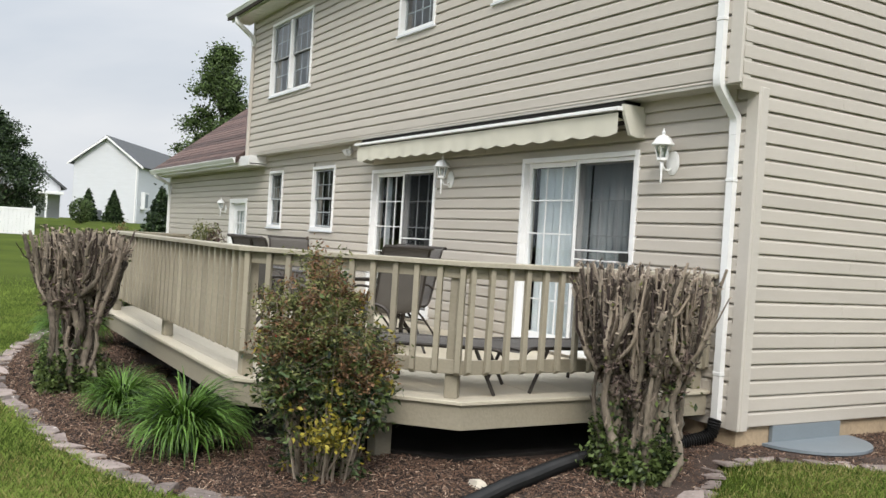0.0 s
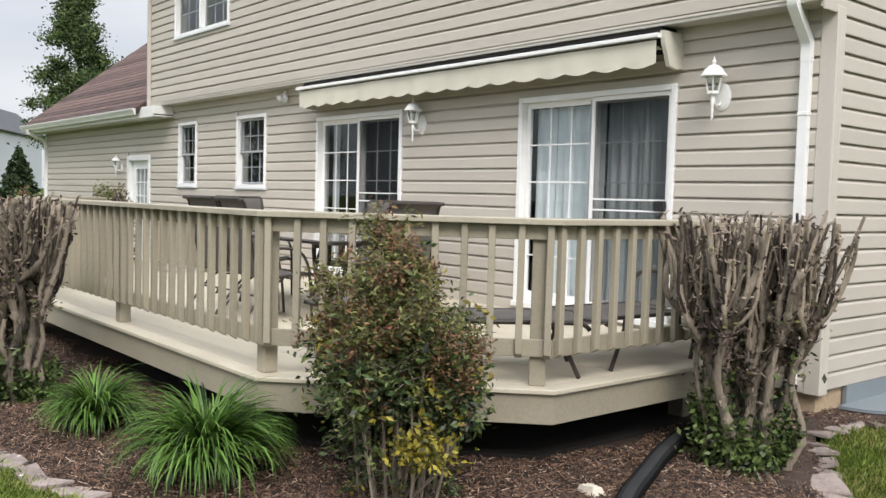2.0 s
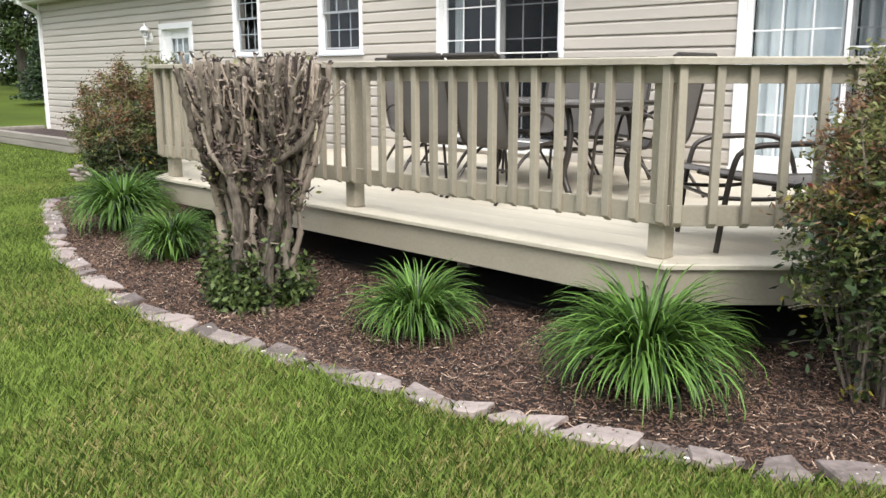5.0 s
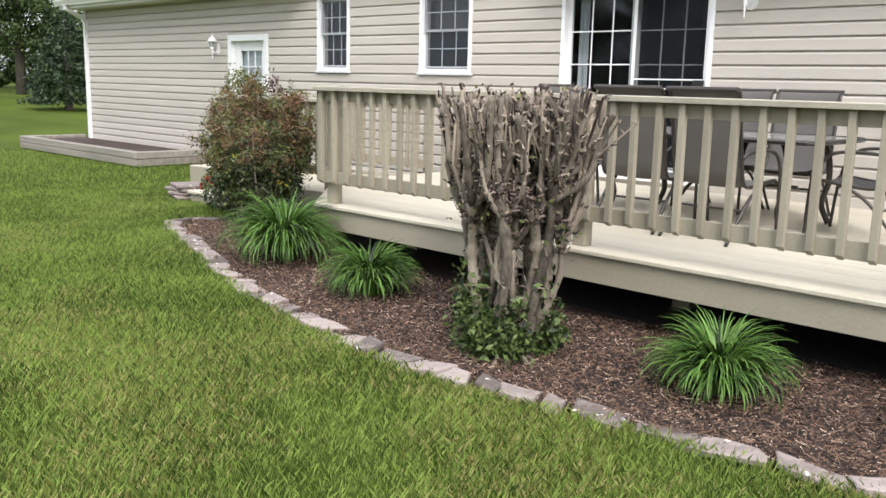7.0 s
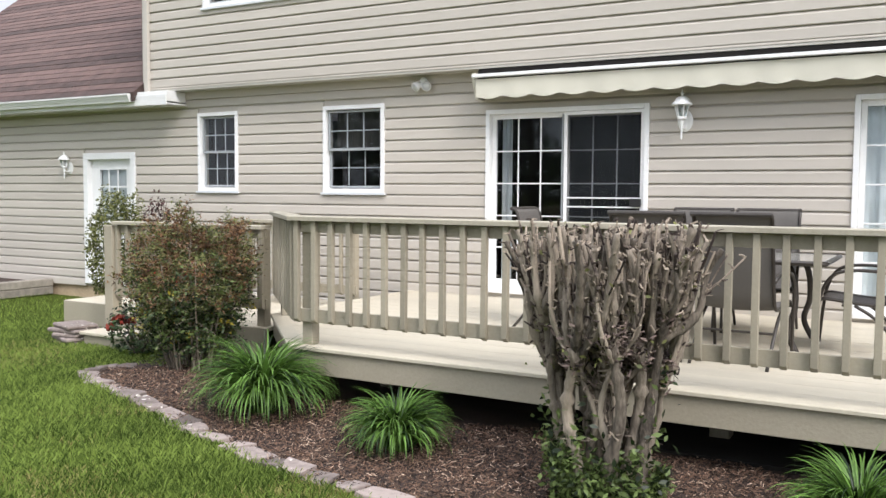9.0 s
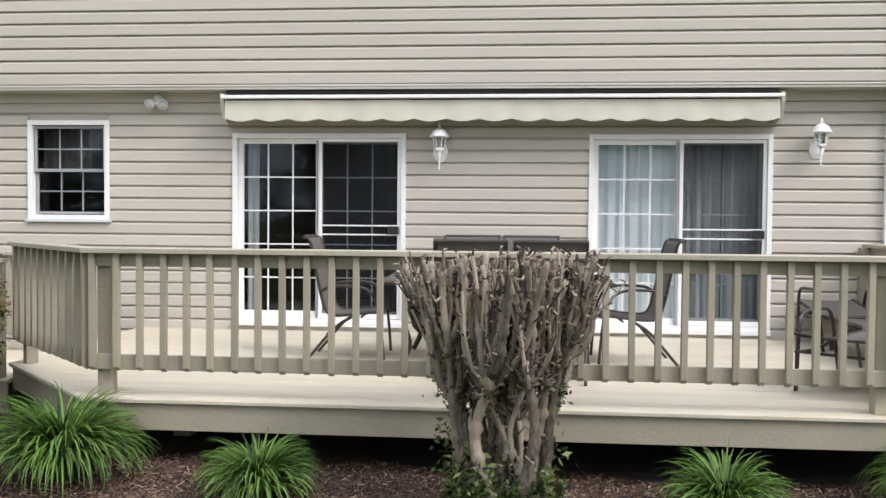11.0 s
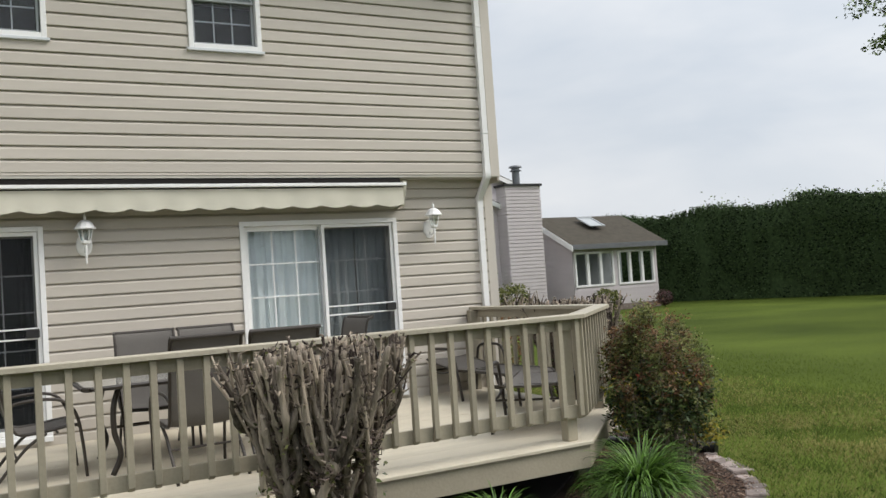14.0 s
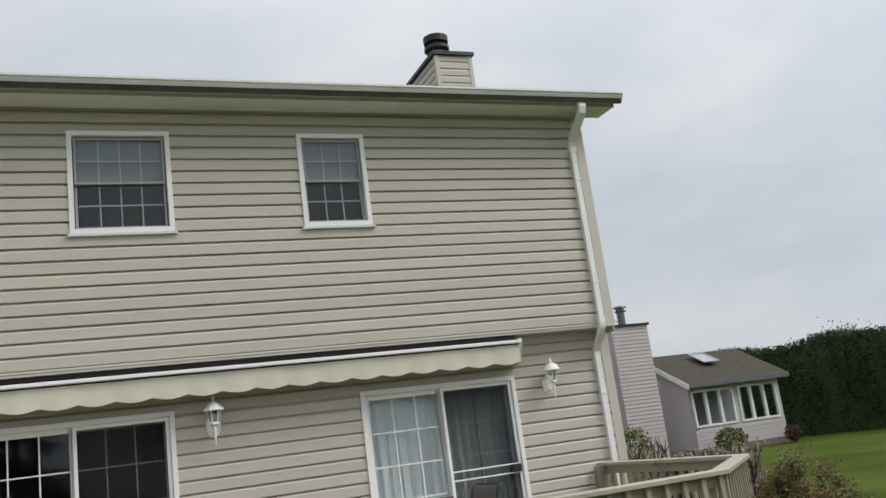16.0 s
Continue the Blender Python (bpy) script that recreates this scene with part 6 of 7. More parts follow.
def chips(name, label, n, seed, mat, least, most, fat):
    rng = np.random.default_rng(seed)
    x, y = rng.uniform(-14.3, -3.2, n), rng.uniform(0.75, 8.8, n)
    d = inside_bed(x, y)
    keep = (d > 0.04) & ((y < 6.1) | (x > -4.8)) & (((x + 4.77) / 0.57) ** 2 + ((y - 7.0) / 0.63) ** 2 > 1) & ((y < 2.48 + 0.1 * np.sin(x * 5.0)) | (x > -5.3 + 0.08 * np.sin(y * 6.0)) | (y < x + 8.95) & (x > -6.7) | (y < -x - 9.3) & (x < -11.4) | (x < -12.2) & (y < 3.4))
    x, y, d = x[keep], y[keep], d[keep]
    n = len(x)
    z = DIP(x, y) + 0.014 + 0.028 * np.minimum(1, d * 2.0) + rng.uniform(0.0, 0.016, n)
    a, tilt = rng.uniform(0, 6.283, n), rng.normal(0, 0.35, n)
    ln, w, h = least + most * rng.random(n) ** 3, rng.uniform(0.3, 1.0, n) * fat, rng.uniform(0.0008, 0.0025, n)
    dx = np.stack([np.cos(a) * np.cos(tilt), np.sin(a) * np.cos(tilt), np.sin(tilt)], 1)
    dy = np.stack([-np.sin(a), np.cos(a), rng.normal(0, 0.3, n)], 1)
    dz = np.cross(dx, dy)
    c = np.stack([x, y, z], 1)
    V = np.stack([c + sx * dx * ln[:, None] + sy * dy * w[:, None] * (1 if sx < 0 else 0.6) + sz * dz * h[:, None] for sz in (-1, 1) for sx, sy in ((-1, -1), (1, -1), (1, 1), (-1, 1))], 1).reshape(-1, 3)
    base = np.arange(n)[:, None] * 8
    Q = np.concatenate([base + np.array(q)[None, :] for q in ((4, 5, 6, 7), (0, 1, 5, 4), (2, 3, 7, 6))], 0)
    ob = new(name, quick_mesh(name, V, Q, mat))
    tagged(ob, label, "mulch", "", "stuff")


chips("bark_chips", "loose brown bark chips scattered over the bed", 400000, 71, M_CHIP, 0.004, 0.026, 0.0036)
chips("bark_slivers", "thin pale slivers of shredded bark on the bed", 60000, 72, M_SLIVER, 0.005, 0.026, 0.0026)


def lawn_blades(name, x0, x1, y0, y1, count, hmin, hmax, seed, mat, near, far, dry=None):
    """Grass blades over a stretch of lawn, thinning out between two distances from the bed; dry keeps them to patches."""
    rng = np.random.default_rng(seed)
    x, y = rng.uniform(x0, x1, count), rng.uniform(y0, y1, count)
    d = np.concatenate([inside_bed(x[i:i + 40000], y[i:i + 40000]) for i in range(0, count, 40000)])
    f = np.sin(x * 1.3 + 1.1 * np.sin(y * 1.7)) * np.sin(y * 1.9 + 0.9 * np.sin(x * 0.8)) + 0.5 * np.sin(x * 3.1 + y * 2.3) + 0.35 * np.sin(x * 7.3 - y * 5.1)
    side = np.minimum(np.minimum(x - x0, x1 - x), np.minimum(y - y0, y1 - y))
    keep = (d < -0.06) & (rng.random(count) < (far + d) / (far - near)) & (rng.random(count) < side / 1.2 + 0.35 * f)
    keep &= ~((y > 5.9) & (x < -4.7)) & ~((y > 4.6) & (x > -26.8) & (x < -19.8))
    if dry is not None:
        keep &= f + rng.normal(0, 0.35, count) + 0.5 * np.clip((x + 10.8) / 2.0, -1, 1.9) > dry
    x, y = x[keep], y[keep]
    n = len(x)
    h = rng.uniform(hmin, hmax, n)
    a = rng.uniform(0, 6.283, n)
    lean = rng.uniform(0.1, 0.8, n) * h
    w = rng.uniform(0.0009, 0.0019, n)
    z = DIP(x, y)
    h = h + z
    sx, sy = -np.sin(a) * w, np.cos(a) * w
    lx, ly = np.cos(a) * lean, np.sin(a) * lean
    V = np.stack([np.stack([x - sx, y - sy, z], 1), np.stack([x + sx, y + sy, z], 1),
                  np.stack([x + lx * 0.35 + sx * 0.8, y + ly * 0.35 + sy * 0.8, z + (h - z) * 0.6], 1), np.stack([x + lx, y + ly, h], 1)], 1).reshape(-1, 3)
    b = np.arange(n)[:, None] * 4
    ob = new(name, quick_mesh(name, V, b + np.array([[0, 1, 2, 3]]), mat))
    tagged(ob, "fine green lawn grass" if dry is None else "fine straw-coloured dry lawn grass", "grass", "", "stuff")


lawn_blades("lawn_grass", -18.0, -3.0, -3.4, 4.6, 820000, 0.018, 0.075, 81, M_GRASS, 2.0, 4.2)
lawn_blades("lawn_grass", -6.0, 5.0, -1.5, 12.0, 240000, 0.02, 0.05, 86, M_GRASS_DEEP, 2.0, 7.0)
lawn_blades("lawn_grass", -5.2, 0.5, 2.0, 9.6, 150000, 0.02, 0.06, 87, M_GRASS, 1.8, 4.6)
lawn_blades("dry_lawn_grass", -5.2, 0.5, 2.0, 9.6, 130000, 0.02, 0.055, 88, M_GRASS_DRY, 1.6, 4.2, 0.1)
lawn_blades("dry_lawn_grass", -18.0, -2.0, -3.4, 4.0, 480000, 0.022, 0.06, 84, M_GRASS_DRY, 1.8, 4.2, 0.22)
lawn_blades("lawn_grass", -27.0, -16.0, -3.0, 6.0, 90000, 0.03, 0.07, 85, M_GRASS, 3.0, 11.0)


# ---- trees and hedges ----
def tree(m, height, crown_r, crown_base, seed, label, leaf_mat, leaves, size, clumps=60, trunk_r=0.2, droop=0.0, narrow=1.0, clump=1.0):
    """A tapered trunk with limbs, and a crown of leafy clumps with an uneven outline."""
    rng = np.random.default_rng(seed)
    root = thing("tree", m, label, "tree")
    part("trunk", Geo().tube([(0, 0, -0.3), (0.03 * height * 0.2, 0, height * 0.3), (-0.02 * height, 0.02 * height, height * 0.65), (0, 0, height * 0.92)], [trunk_r * 1.25, trunk_r, trunk_r * 0.55, trunk_r * 0.12], 9), M_TRUNK, root, smooth=True)
    limbs, c = Geo(), []
    for i in range(clumps):
        t = rng.random() ** 0.8
        z = crown_base + (height - crown_base) * t
        prof = crown_r * (math.sin(math.pi * min(1, 0.12 + 0.88 * t) ** 0.75) ** 0.7) * narrow + 0.05
        a = rng.uniform(0, 6.283)
        k = rng.uniform(0.35, 1.0)
        p = Vector((math.cos(a) * prof * k, math.sin(a) * prof * k, z))
        s = Vector((0, 0, max(crown_base * 0.8, z - prof * 0.75)))
        limbs.tube([s, s.lerp(p, 0.5) + Vector((0, 0, 0.04 * height * (1 - droop))), p], [trunk_r * 0.22, trunk_r * 0.12, trunk_r * 0.04], 5)
        r = crown_r * rng.uniform(0.16, 0.30) * clump
        n = int(leaves / clumps)
        q = rng.normal(0, 1, (n, 3)) * (r * 0.6, r * 0.6, r * 0.42) + np.array(p)
        q[:, 2] -= droop * np.abs(rng.normal(0, r * 0.9, n))
        c.append(q)
    tagged(part("branchwork", limbs, M_TRUNK, root), kind="stuff")
    part("crown", leaf_mesh("crown", np.concatenate(c), size, leaf_mat, rng, droop=droop), None, root)
    return root


def conifer(m, height, r, seed, label, mat, leaves, size):
    rng = np.random.default_rng(seed)
    root = thing("conifer", m, label, "tree")
    part("trunk", Geo().tube([(0, 0, -0.3), (0, 0, height * 0.97)], [r * 0.12, 0.02], 7), M_TRUNK, root)
    n = leaves
    t = 1 - np.sqrt(rng.random(n))
    a = rng.uniform(0, 6.283, n)
    k = 0.45 + 0.55 * rng.random(n) ** 0.5
    rad = r * (1 - t) ** 0.85 * k * (1 + 0.22 * np.sin(a * 5 + t * 23) + 0.12 * np.sin(t * 55)) + 0.03
    c = np.stack([np.cos(a) * rad, np.sin(a) * rad, 0.08 * height + t * 0.92 * height], 1)
    part("foliage", leaf_mesh("foliage", c, size, mat, rng, up=0.1), None, root)
    return root


tree(pose(-54, 16.0, 0.45), 12.0, 3.2, 2.4, 91, "tall airy green tree behind the garage", M_TREE_LEAF, 26000, 0.13, 130, 0.22, narrow=0.8, clump=0.8)
tree(pose(-66, 4.2, 0.6), 7.6, 3.4, 0.6, 92, "dense dark green tree beyond the white fence", M_TREE_DARK, 34000, 0.13, 160, 0.25, clump=0.7)
tree(pose(-50, 21.6, 0.45), 8.5, 3.8, 0.2, 93, "broad green tree at the edge of the far lawn", M_TREE_LEAF, 17000, 0.17, 110, 0.2)
tree(pose(-60, 24.0, 0.5), 10.5, 4.2, 0.3, 94, "broad green tree at the edge of the far lawn", M_TREE_LEAF, 17000, 0.19, 110, 0.2)
tree(pose(-47, 25.5, 0.4), 7.5, 3.6, 0.2, 95, "broad green tree at the edge of the far lawn", M_TREE_LEAF, 14000, 0.17, 90, 0.2)
conifer(pose(-48, 11.35, 0.42), 3.2, 1.0, 96, "dark bushy evergreen beyond the garage", M_TREE_DARK, 5000, 0.12)
conifer(pose(-40.8, 12.7, 0.05), 4.3, 1.5, 89, "dark bushy evergreen on the side lawn", M_TREE_DARK, 9000, 0.09)
conifer(pose(-88, 14.0, 1.15), 3.4, 0.9, 97, "dark cone-shaped evergreen against the white house", M_HEDGE, 3500, 0.14)
conifer(pose(-88, 16.3, 1.15), 3.4, 0.95, 98, "dark cone-shaped evergreen against the white house", M_HEDGE, 3500, 0.14)
small_bush("bush", pose(-80, 12.2, 1.1), 1.0, 1.0, 2.2, M_TREE_LEAF, 1800, 0.13, 99, "light green bush beside the white house")
tree(pose(16.4, 10.85, 0), 13.6, 4.3, 8.1, 101, "tall tree with drooping sprays of small leaves", M_TREE_LIGHT, 40000, 0.09, 320, 0.24, droop=0.35, clump=0.4)
# unseen western row, added so that obliquely viewed panes reflect something dark
for i in range(7):
    tree(pose(-96 + 3 * math.sin(i * 2.2), -44 + 6.3 * i, 1.3), 11 + 1.5 * math.sin(i * 1.7), 4.6, 0.3, 210 + i, "unseen broad dark tree added to darken the window reflections", M_TREE_DARK, 3000, 0.36, 60, 0.3)
for i in range(4, 13):
    small_bush("bush", pose(-63 + 0.2 * i, 11.0 + 1.7 * i, 0.6), 1.3, 1.2, 2.6 + 0.4 * math.sin(i * 2.1), M_TREE_LEAF, 1500, 0.17, 160 + i, "light green bush in the row along the far lawn")
# unseen row behind the camera, added to darken what the windows reflect
for i in range(11):
    tree(pose(-52 + 9.5 * i + 2 * math.sin(i * 3.0), -46 - 3 * math.cos(i * 1.9), rise(-52 + 9.5 * i, 0) - 0.1), 10 + 1.5 * math.sin(i * 1.3), 4.6, 0.4, 180 + i, "unseen broad dark tree added to darken the window reflections", M_TREE_DARK, 3000, 0.34, 60, 0.3)


def hedge():
    """A long tall clipped row of evergreens along the far side of the lawn."""
    rng = np.random.default_rng(111)
    root = thing("hedge", pose(26, 30, 0), "tall dark evergreen hedge along the far lawn", "hedge")
    line = [Vector((14.5, 51)), Vector((20, 40)), Vector((23.6, 30)), Vector((25.2, 22)), Vector((25.5, 12)), Vector((25.5, 2)), Vector((25.0, -8))]
    pts = smooth_path(line, 0.8)
    core = Geo()
    n = 5
    for i, p in enumerate(pts):
        h = 4.7 + 0.2 * math.sin(p.y * 1.1) + 0.35 * noise.noise(Vector((p.y * 0.5, 3, 0)))
        for k, (o, z) in enumerate(((-0.9, 0), (-0.8, 0.75), (-0.4, 0.96), (0.4, 0.96), (0.9, 0))):
            core.v.append((p.x + o - 26 + 0.25 * noise.noise(Vector((i * 0.7, k, 1))), p.y - 30, z * h))
    for i in range(len(pts) - 1):
        for k in range(n - 1):
            core.f.append((i * n + k, i * n + k + 1, (i + 1) * n + k + 1, (i + 1) * n + k))
    part("inner_growth", core, M_HEDGE, root)
    c = []
    for i in range(78000):
        p = pts[int(rng.integers(0, len(pts)))]
        h = 4.75 + 0.2 * math.sin(p.y * 1.1) + 0.35 * noise.noise(Vector((p.y * 0.5, 3, 0)))
        if rng.random() < 0.72:
            z = rng.random() ** 0.8 * h
            o = -1.0 - 0.35 * noise.noise(Vector((p.y * 1.1, z * 0.8, 0))) + 0.3 * (z / h) ** 4 - rng.random() * 0.2
        else:
            z, o = h * (0.93 + 0.055 * rng.random() + 0.05 * rng.random() ** 6), rng.uniform(-0.9, 0.6)
        c.append((p.x + o - 26, p.y + rng.uniform(-0.45, 0.45) - 30, z))
    part("foliage", leaf_mesh("foliage", np.array(c), 0.085, M_HEDGE, rng, up=0.2), None, root)
    return root


hedge()
for i, (x, y, h) in enumerate(((24, 47, 4.1), (27, 41, 4.4), (29.5, 35.5, 4.9), (31, 30, 5.0), (32, 24.5, 5.2), (32, 19, 5.3), (20, 60, 4.8), (32, 13, 5.4), (32, 7, 5.6), (31, -6, 6.0))):
    tree(pose(x, y, 0), h, 3.4, 1.5, 120 + i, "green tree rising behind the hedge", M_TREE_LIGHT, 9000, 0.10, 70, 0.22)


# ---- neighbouring houses ----
def clad(root, name, outline, thick_m, mat, courses=0.16):
    """A wall given by its (u, z) outline in the plane of thick_m, with lapped boards."""
    n = len(outline)
    core = Geo().add([(u, 0, z) for u, z in outline] + [(u, 0.2, z) for u, z in outline],
                     [tuple(range(n)), tuple(range(n, 2 * n))[::-1]] + [(i, n + i, n + (i + 1) % n, (i + 1) % n) for i in range(n)])
    wall = part(name, core, mat, root, at=thick_m)
    zs = [z for _, z in outline]
    z = min(zs) + 0.3
    g = Geo()
    while z < max(zs) - courses:
        m = z + courses / 2
        us = []
        for (a, b), (c, d) in zip(outline, outline[1:] + outline[:1]):
            if (b - m) * (d - m) < 0:
                us.append(a + (c - a) * (m - b) / (d - b))
        us.sort()
        for a, b in zip(us[::2], us[1::2]):
            g.add([(a, -0.022, z), (b, -0.022, z), (b, -0.004, z + courses), (a, -0.004, z + courses), (a, 0, z), (b, 0, z)], [(0, 1, 2, 3), (4, 5, 1, 0)])
        z += courses
    part("siding", g, mat, wall)
    return wall


def slab(g, p, q, r, s, t=0.12):
    """A roof slab through four corners."""
    v = [Vector(a) for a in (p, q, r, s)]
    n = (v[1] - v[0]).cross(v[3] - v[0]).normalized() * t
    return g.add([tuple(a) for a in v] + [tuple(a - n) for a in v], [(0, 1, 2, 3), (7, 6, 5, 4), (0, 4, 5, 1), (1, 5, 6, 2), (2, 6, 7, 3), (3, 7, 4, 0)])


def pink_house():
    root = thing("neighbour_house", pose(13.0, 29, 0), "pinkish-grey sided neighbouring house with a sunroom", "house")
    o = pose(-14, -29, 0)
    # two gable fronts whose right-hand rakes show, the nearer one lower
    clad(root, "wall", [(3.0, 0), (13.6, 0), (13.6, 6.6), (6.0, 9.6), (3.0, 8.4)], o @ pose(0, 33.0, 0), M_SIDING_PINK)
    clad(root, "wall", [(4.0, 0), (11.5, 0), (11.5, 4.9), (7.4, 6.5), (4.0, 5.2)], o @ pose(0, 29.75, 0), M_SIDING_PINK)
    g = slab(Geo(), (6.0, 32.6, 9.75), (14.0, 32.6, 6.55), (14.0, 42, 6.55), (6.0, 42, 9.75))
    part("roof", Geo().add(g.v, g.f, o), M_ROOF_BROWN, root)
    g = slab(Geo(), (7.4, 29.45, 6.65), (11.9, 29.45, 4.85), (11.9, 33, 4.85), (7.4, 33, 6.65))
    part("roof", Geo().add(g.v, g.f, o), M_ROOF_BROWN, root)
    for a, b, y in (((6.0, 9.72), (14.0, 6.5), 32.58), ((7.4, 6.62), (11.9, 4.82), 29.43)):
        g = Geo().add([(a[0], y, a[1]), (b[0], y, b[1]), (b[0], y, b[1] - 0.22), (a[0], y, a[1] - 0.22), (a[0], y + 0.03, a[1]), (b[0], y + 0.03, b[1]), (b[0], y + 0.03, b[1] - 0.22), (a[0], y + 0.03, a[1] - 0.22)],
                      [(3, 2, 1, 0), (4, 5, 6, 7), (0, 1, 5, 4), (3, 7, 6, 2), (0, 4, 7, 3), (1, 2, 6, 5)], o)
        part("rake_board", g, M_WHITE, root)
    # chimney chase with its flue
    ch = part("chimney", Geo().box(11.15, 12.95, 29.0, 29.73, 0, 5.87, o, 0.0), M_SIDING_PINK, root)
    g = Geo()
    z = 0.3
    while z < 5.75:
        g.box(11.13, 12.97, 28.965, 28.999, z, z + 0.128, o, 0.0)
        g.box(11.11, 11.149, 29.0, 29.73, z, z + 0.128, o, 0.0)
        z += 0.16
    part("siding", g, M_SIDING_PINK, ch)
    part("cap", Geo().box(11.05, 13.05, 28.9, 29.8, 5.87, 5.97, o), M_METAL_DARK, ch)
    part("flue", Geo().lathe([(0.17, 6.1), (0.17, 6.7), (0.26, 6.72), (0.26, 6.76), (0.18, 6.78), (0.18, 6.86), (0.3, 6.88), (0.28, 6.95), (0.05, 7.0)], 14, o @ pose(12.0, 29.38, -0.14)), M_METAL, ch)
    # sunroom: gable to the left, window wall to the front
    x0, x1, y0, y1, ze = 14.5, 19.5, 29.0, 34.6, 3.15
    holes = [(14.6, 16.85, 1.18, 2.78), (17.1, 19.3, 1.18, 2.78)]
    front = Geo()
    for a, b, c, d in cells(x1 - x0, 0, ze, [(h[0] - x0, h[1] - x0, h[2], h[3]) for h in holes]):
        front.box(a, b, 0, 0.2, c, d, None, 0)
    fw = part("wall", front, M_SIDING_PINK, root, at=o @ pose(x0, y0, 0))
    g = Geo()
    z = 0.3
    while z < 1.1:
        g.box(0, x1 - x0, -0.02, 0, z, z + 0.13, None, 0)
        z += 0.16
    part("siding", g, M_SIDING_PINK, fw)
    part("foundation", Geo().box(-0.02, x1 - x0 + 0.02, -0.03, 0.0, 0, 0.28, None, 0.0), M_STONE, fw)
    clad(root, "wall", [(0, 0), (y1 - y0, 0), (y1 - y0, ze), ((y1 - y0) / 2, ze + 1.45), (0, ze)][::-1], o @ pose(x0, y1, 0, 0, 0, -90), M_SIDING_PINK)
    for h in holes:
        wn_ = part("window", frame_bm(h[0], h[1], h[2], h[3], -0.05, 0.1, 0.09), M_WHITE, root, at=o @ pose(0, y0, 0))
        for i in (1, 2):
            u = h[0] + (h[1] - h[0]) * i / 3
            part("mullion", Geo().box(u - 0.07, u + 0.07, -0.045, 0.1, h[2] + 0.09, h[3] - 0.09), M_WHITE, wn_)
        for i in range(3):
            u0 = h[0] + (h[1] - h[0]) * i / 3 + 0.09
            pane_ob(u0, u0 + (h[1] - h[0]) / 3 - 0.16, h[2] + 0.09, h[3] - 0.09, 0.05, wn_)
    part("inner_wall", Geo().box(x0 + 0.2, x1 - 0.1, 31.5, 31.6, 0, 3.1, o, 0), M_BLIND, root)
    g = slab(Geo(), (x0 - 0.3, y0 - 0.45, ze - 0.05), (x1 + 0.35, y0 - 0.45, ze - 0.05), (x1 + 0.35, (y0 + y1) / 2, ze + 1.5), (x0 - 0.3, (y0 + y1) / 2, ze + 1.5))
    roof = part("roof", Geo().add(g.v, g.f, o), M_ROOF_BROWN, root, "weathered brown shingles")
    g = Geo()
    for i in range(18):
        t0 = i / 18
        yy, zz = y0 - 0.45 + t0 * 3.25, ze - 0.05 + t0 * 1.55
        g.box(x0 - 0.3, x1 + 0.35, yy, yy + 0.19, zz + 0.012, zz + 0.03 + 0.05, o, 0.0)
    sky_m = o @ pose(16.9, 30.6, ze + 1.08, 25.5)
    skyl = part("skylight", frame_bm(-0.45, 0.45, -0.6, 0.6, -0.05, 0.0, 0.08), M_BLIND, roof)
    skyl.matrix_local = sky_m @ pose(0, 0, 0.05, -90)
    part("pane", Geo().box(-0.38, 0.38, -0.53, 0.53, 0.04, 0.06, sky_m, 0), M_BLIND, roof)
    part("eave_board", Geo().box(x0 - 0.3, x1 + 0.35, y0 - 0.47, y0 - 0.44, ze - 0.25, ze - 0.02, o), M_ROOF_GREY, root)
    g = Geo()
    a, b = (y0 - 0.5, ze - 0.08), ((y0 + y1) / 2, ze + 1.48)
    g.add([(x0 - 0.33, a[0], a[1]), (x0 - 0.33, b[0], b[1]), (x0 - 0.33, b[0], b[1] - 0.25), (x0 - 0.33, a[0], a[1] - 0.25), (x0 - 0.29, a[0], a[1]), (x0 - 0.29, b[0], b[1]), (x0 - 0.29, b[0], b[1] - 0.25), (x0 - 0.29, a[0], a[1] - 0.25)],
          [(0, 1, 2, 3), (7, 6, 5, 4), (0, 4, 5, 1), (3, 2, 6, 7), (0, 3, 7, 4)], o)
    part("rake_board", g, M_WHITE, root)
    return root


pink_house()
small_bush("bush", pose(7.5, 27.6, 0), 0.9, 0.8, 3.0, M_TREE_LEAF, 2600, 0.11, 141, "green bush beside the pinkish house")
small_bush("bush", pose(8.6, 26.6, 0), 0.8, 0.7, 1.6, M_LEAF_OLIVE, 1500, 0.08, 142, "thin olive bush before the pinkish house")
small_bush("bush", pose(14.5, 28.0, 0), 0.7, 0.6, 1.05, M_LEAF_OLIVE, 1800, 0.07, 143, "round olive bush under the sunroom windows")
small_bush("bush", pose(18.1, 28.2, 0), 0.4, 0.4, 0.8, M_LEAF_PURPLE, 900, 0.06, 144, "round dark purple bush at the sunroom corner")


def bare_bush(m, h, r, seed, label):
    """A hard-pruned leafless bush."""
    rng = np.random.default_rng(seed)
    root = thing("bare_bush", m, label, "bush")
    g = Geo()
    for i in range(14):
        a, k = rng.uniform(0, 6.28), rng.uniform(0.2, 1)
        p = Vector((math.cos(a) * r * k, math.sin(a) * r * k, h * rng.uniform(0.6, 0.85)))
        g.tube([(0, 0, 0), tuple(p * 0.5), tuple(p)], [0.03, 0.025, 0.02], 5)
        for j in range(4):
            g.tube([tuple(p), tuple(p + Vector((*rng.normal(0, 0.12, 2), h * rng.uniform(0.12, 0.3))))], [0.016, 0.01], 4)
    tagged(part("branch_work", g, M_TWIG, root), kind="stuff")
    return root


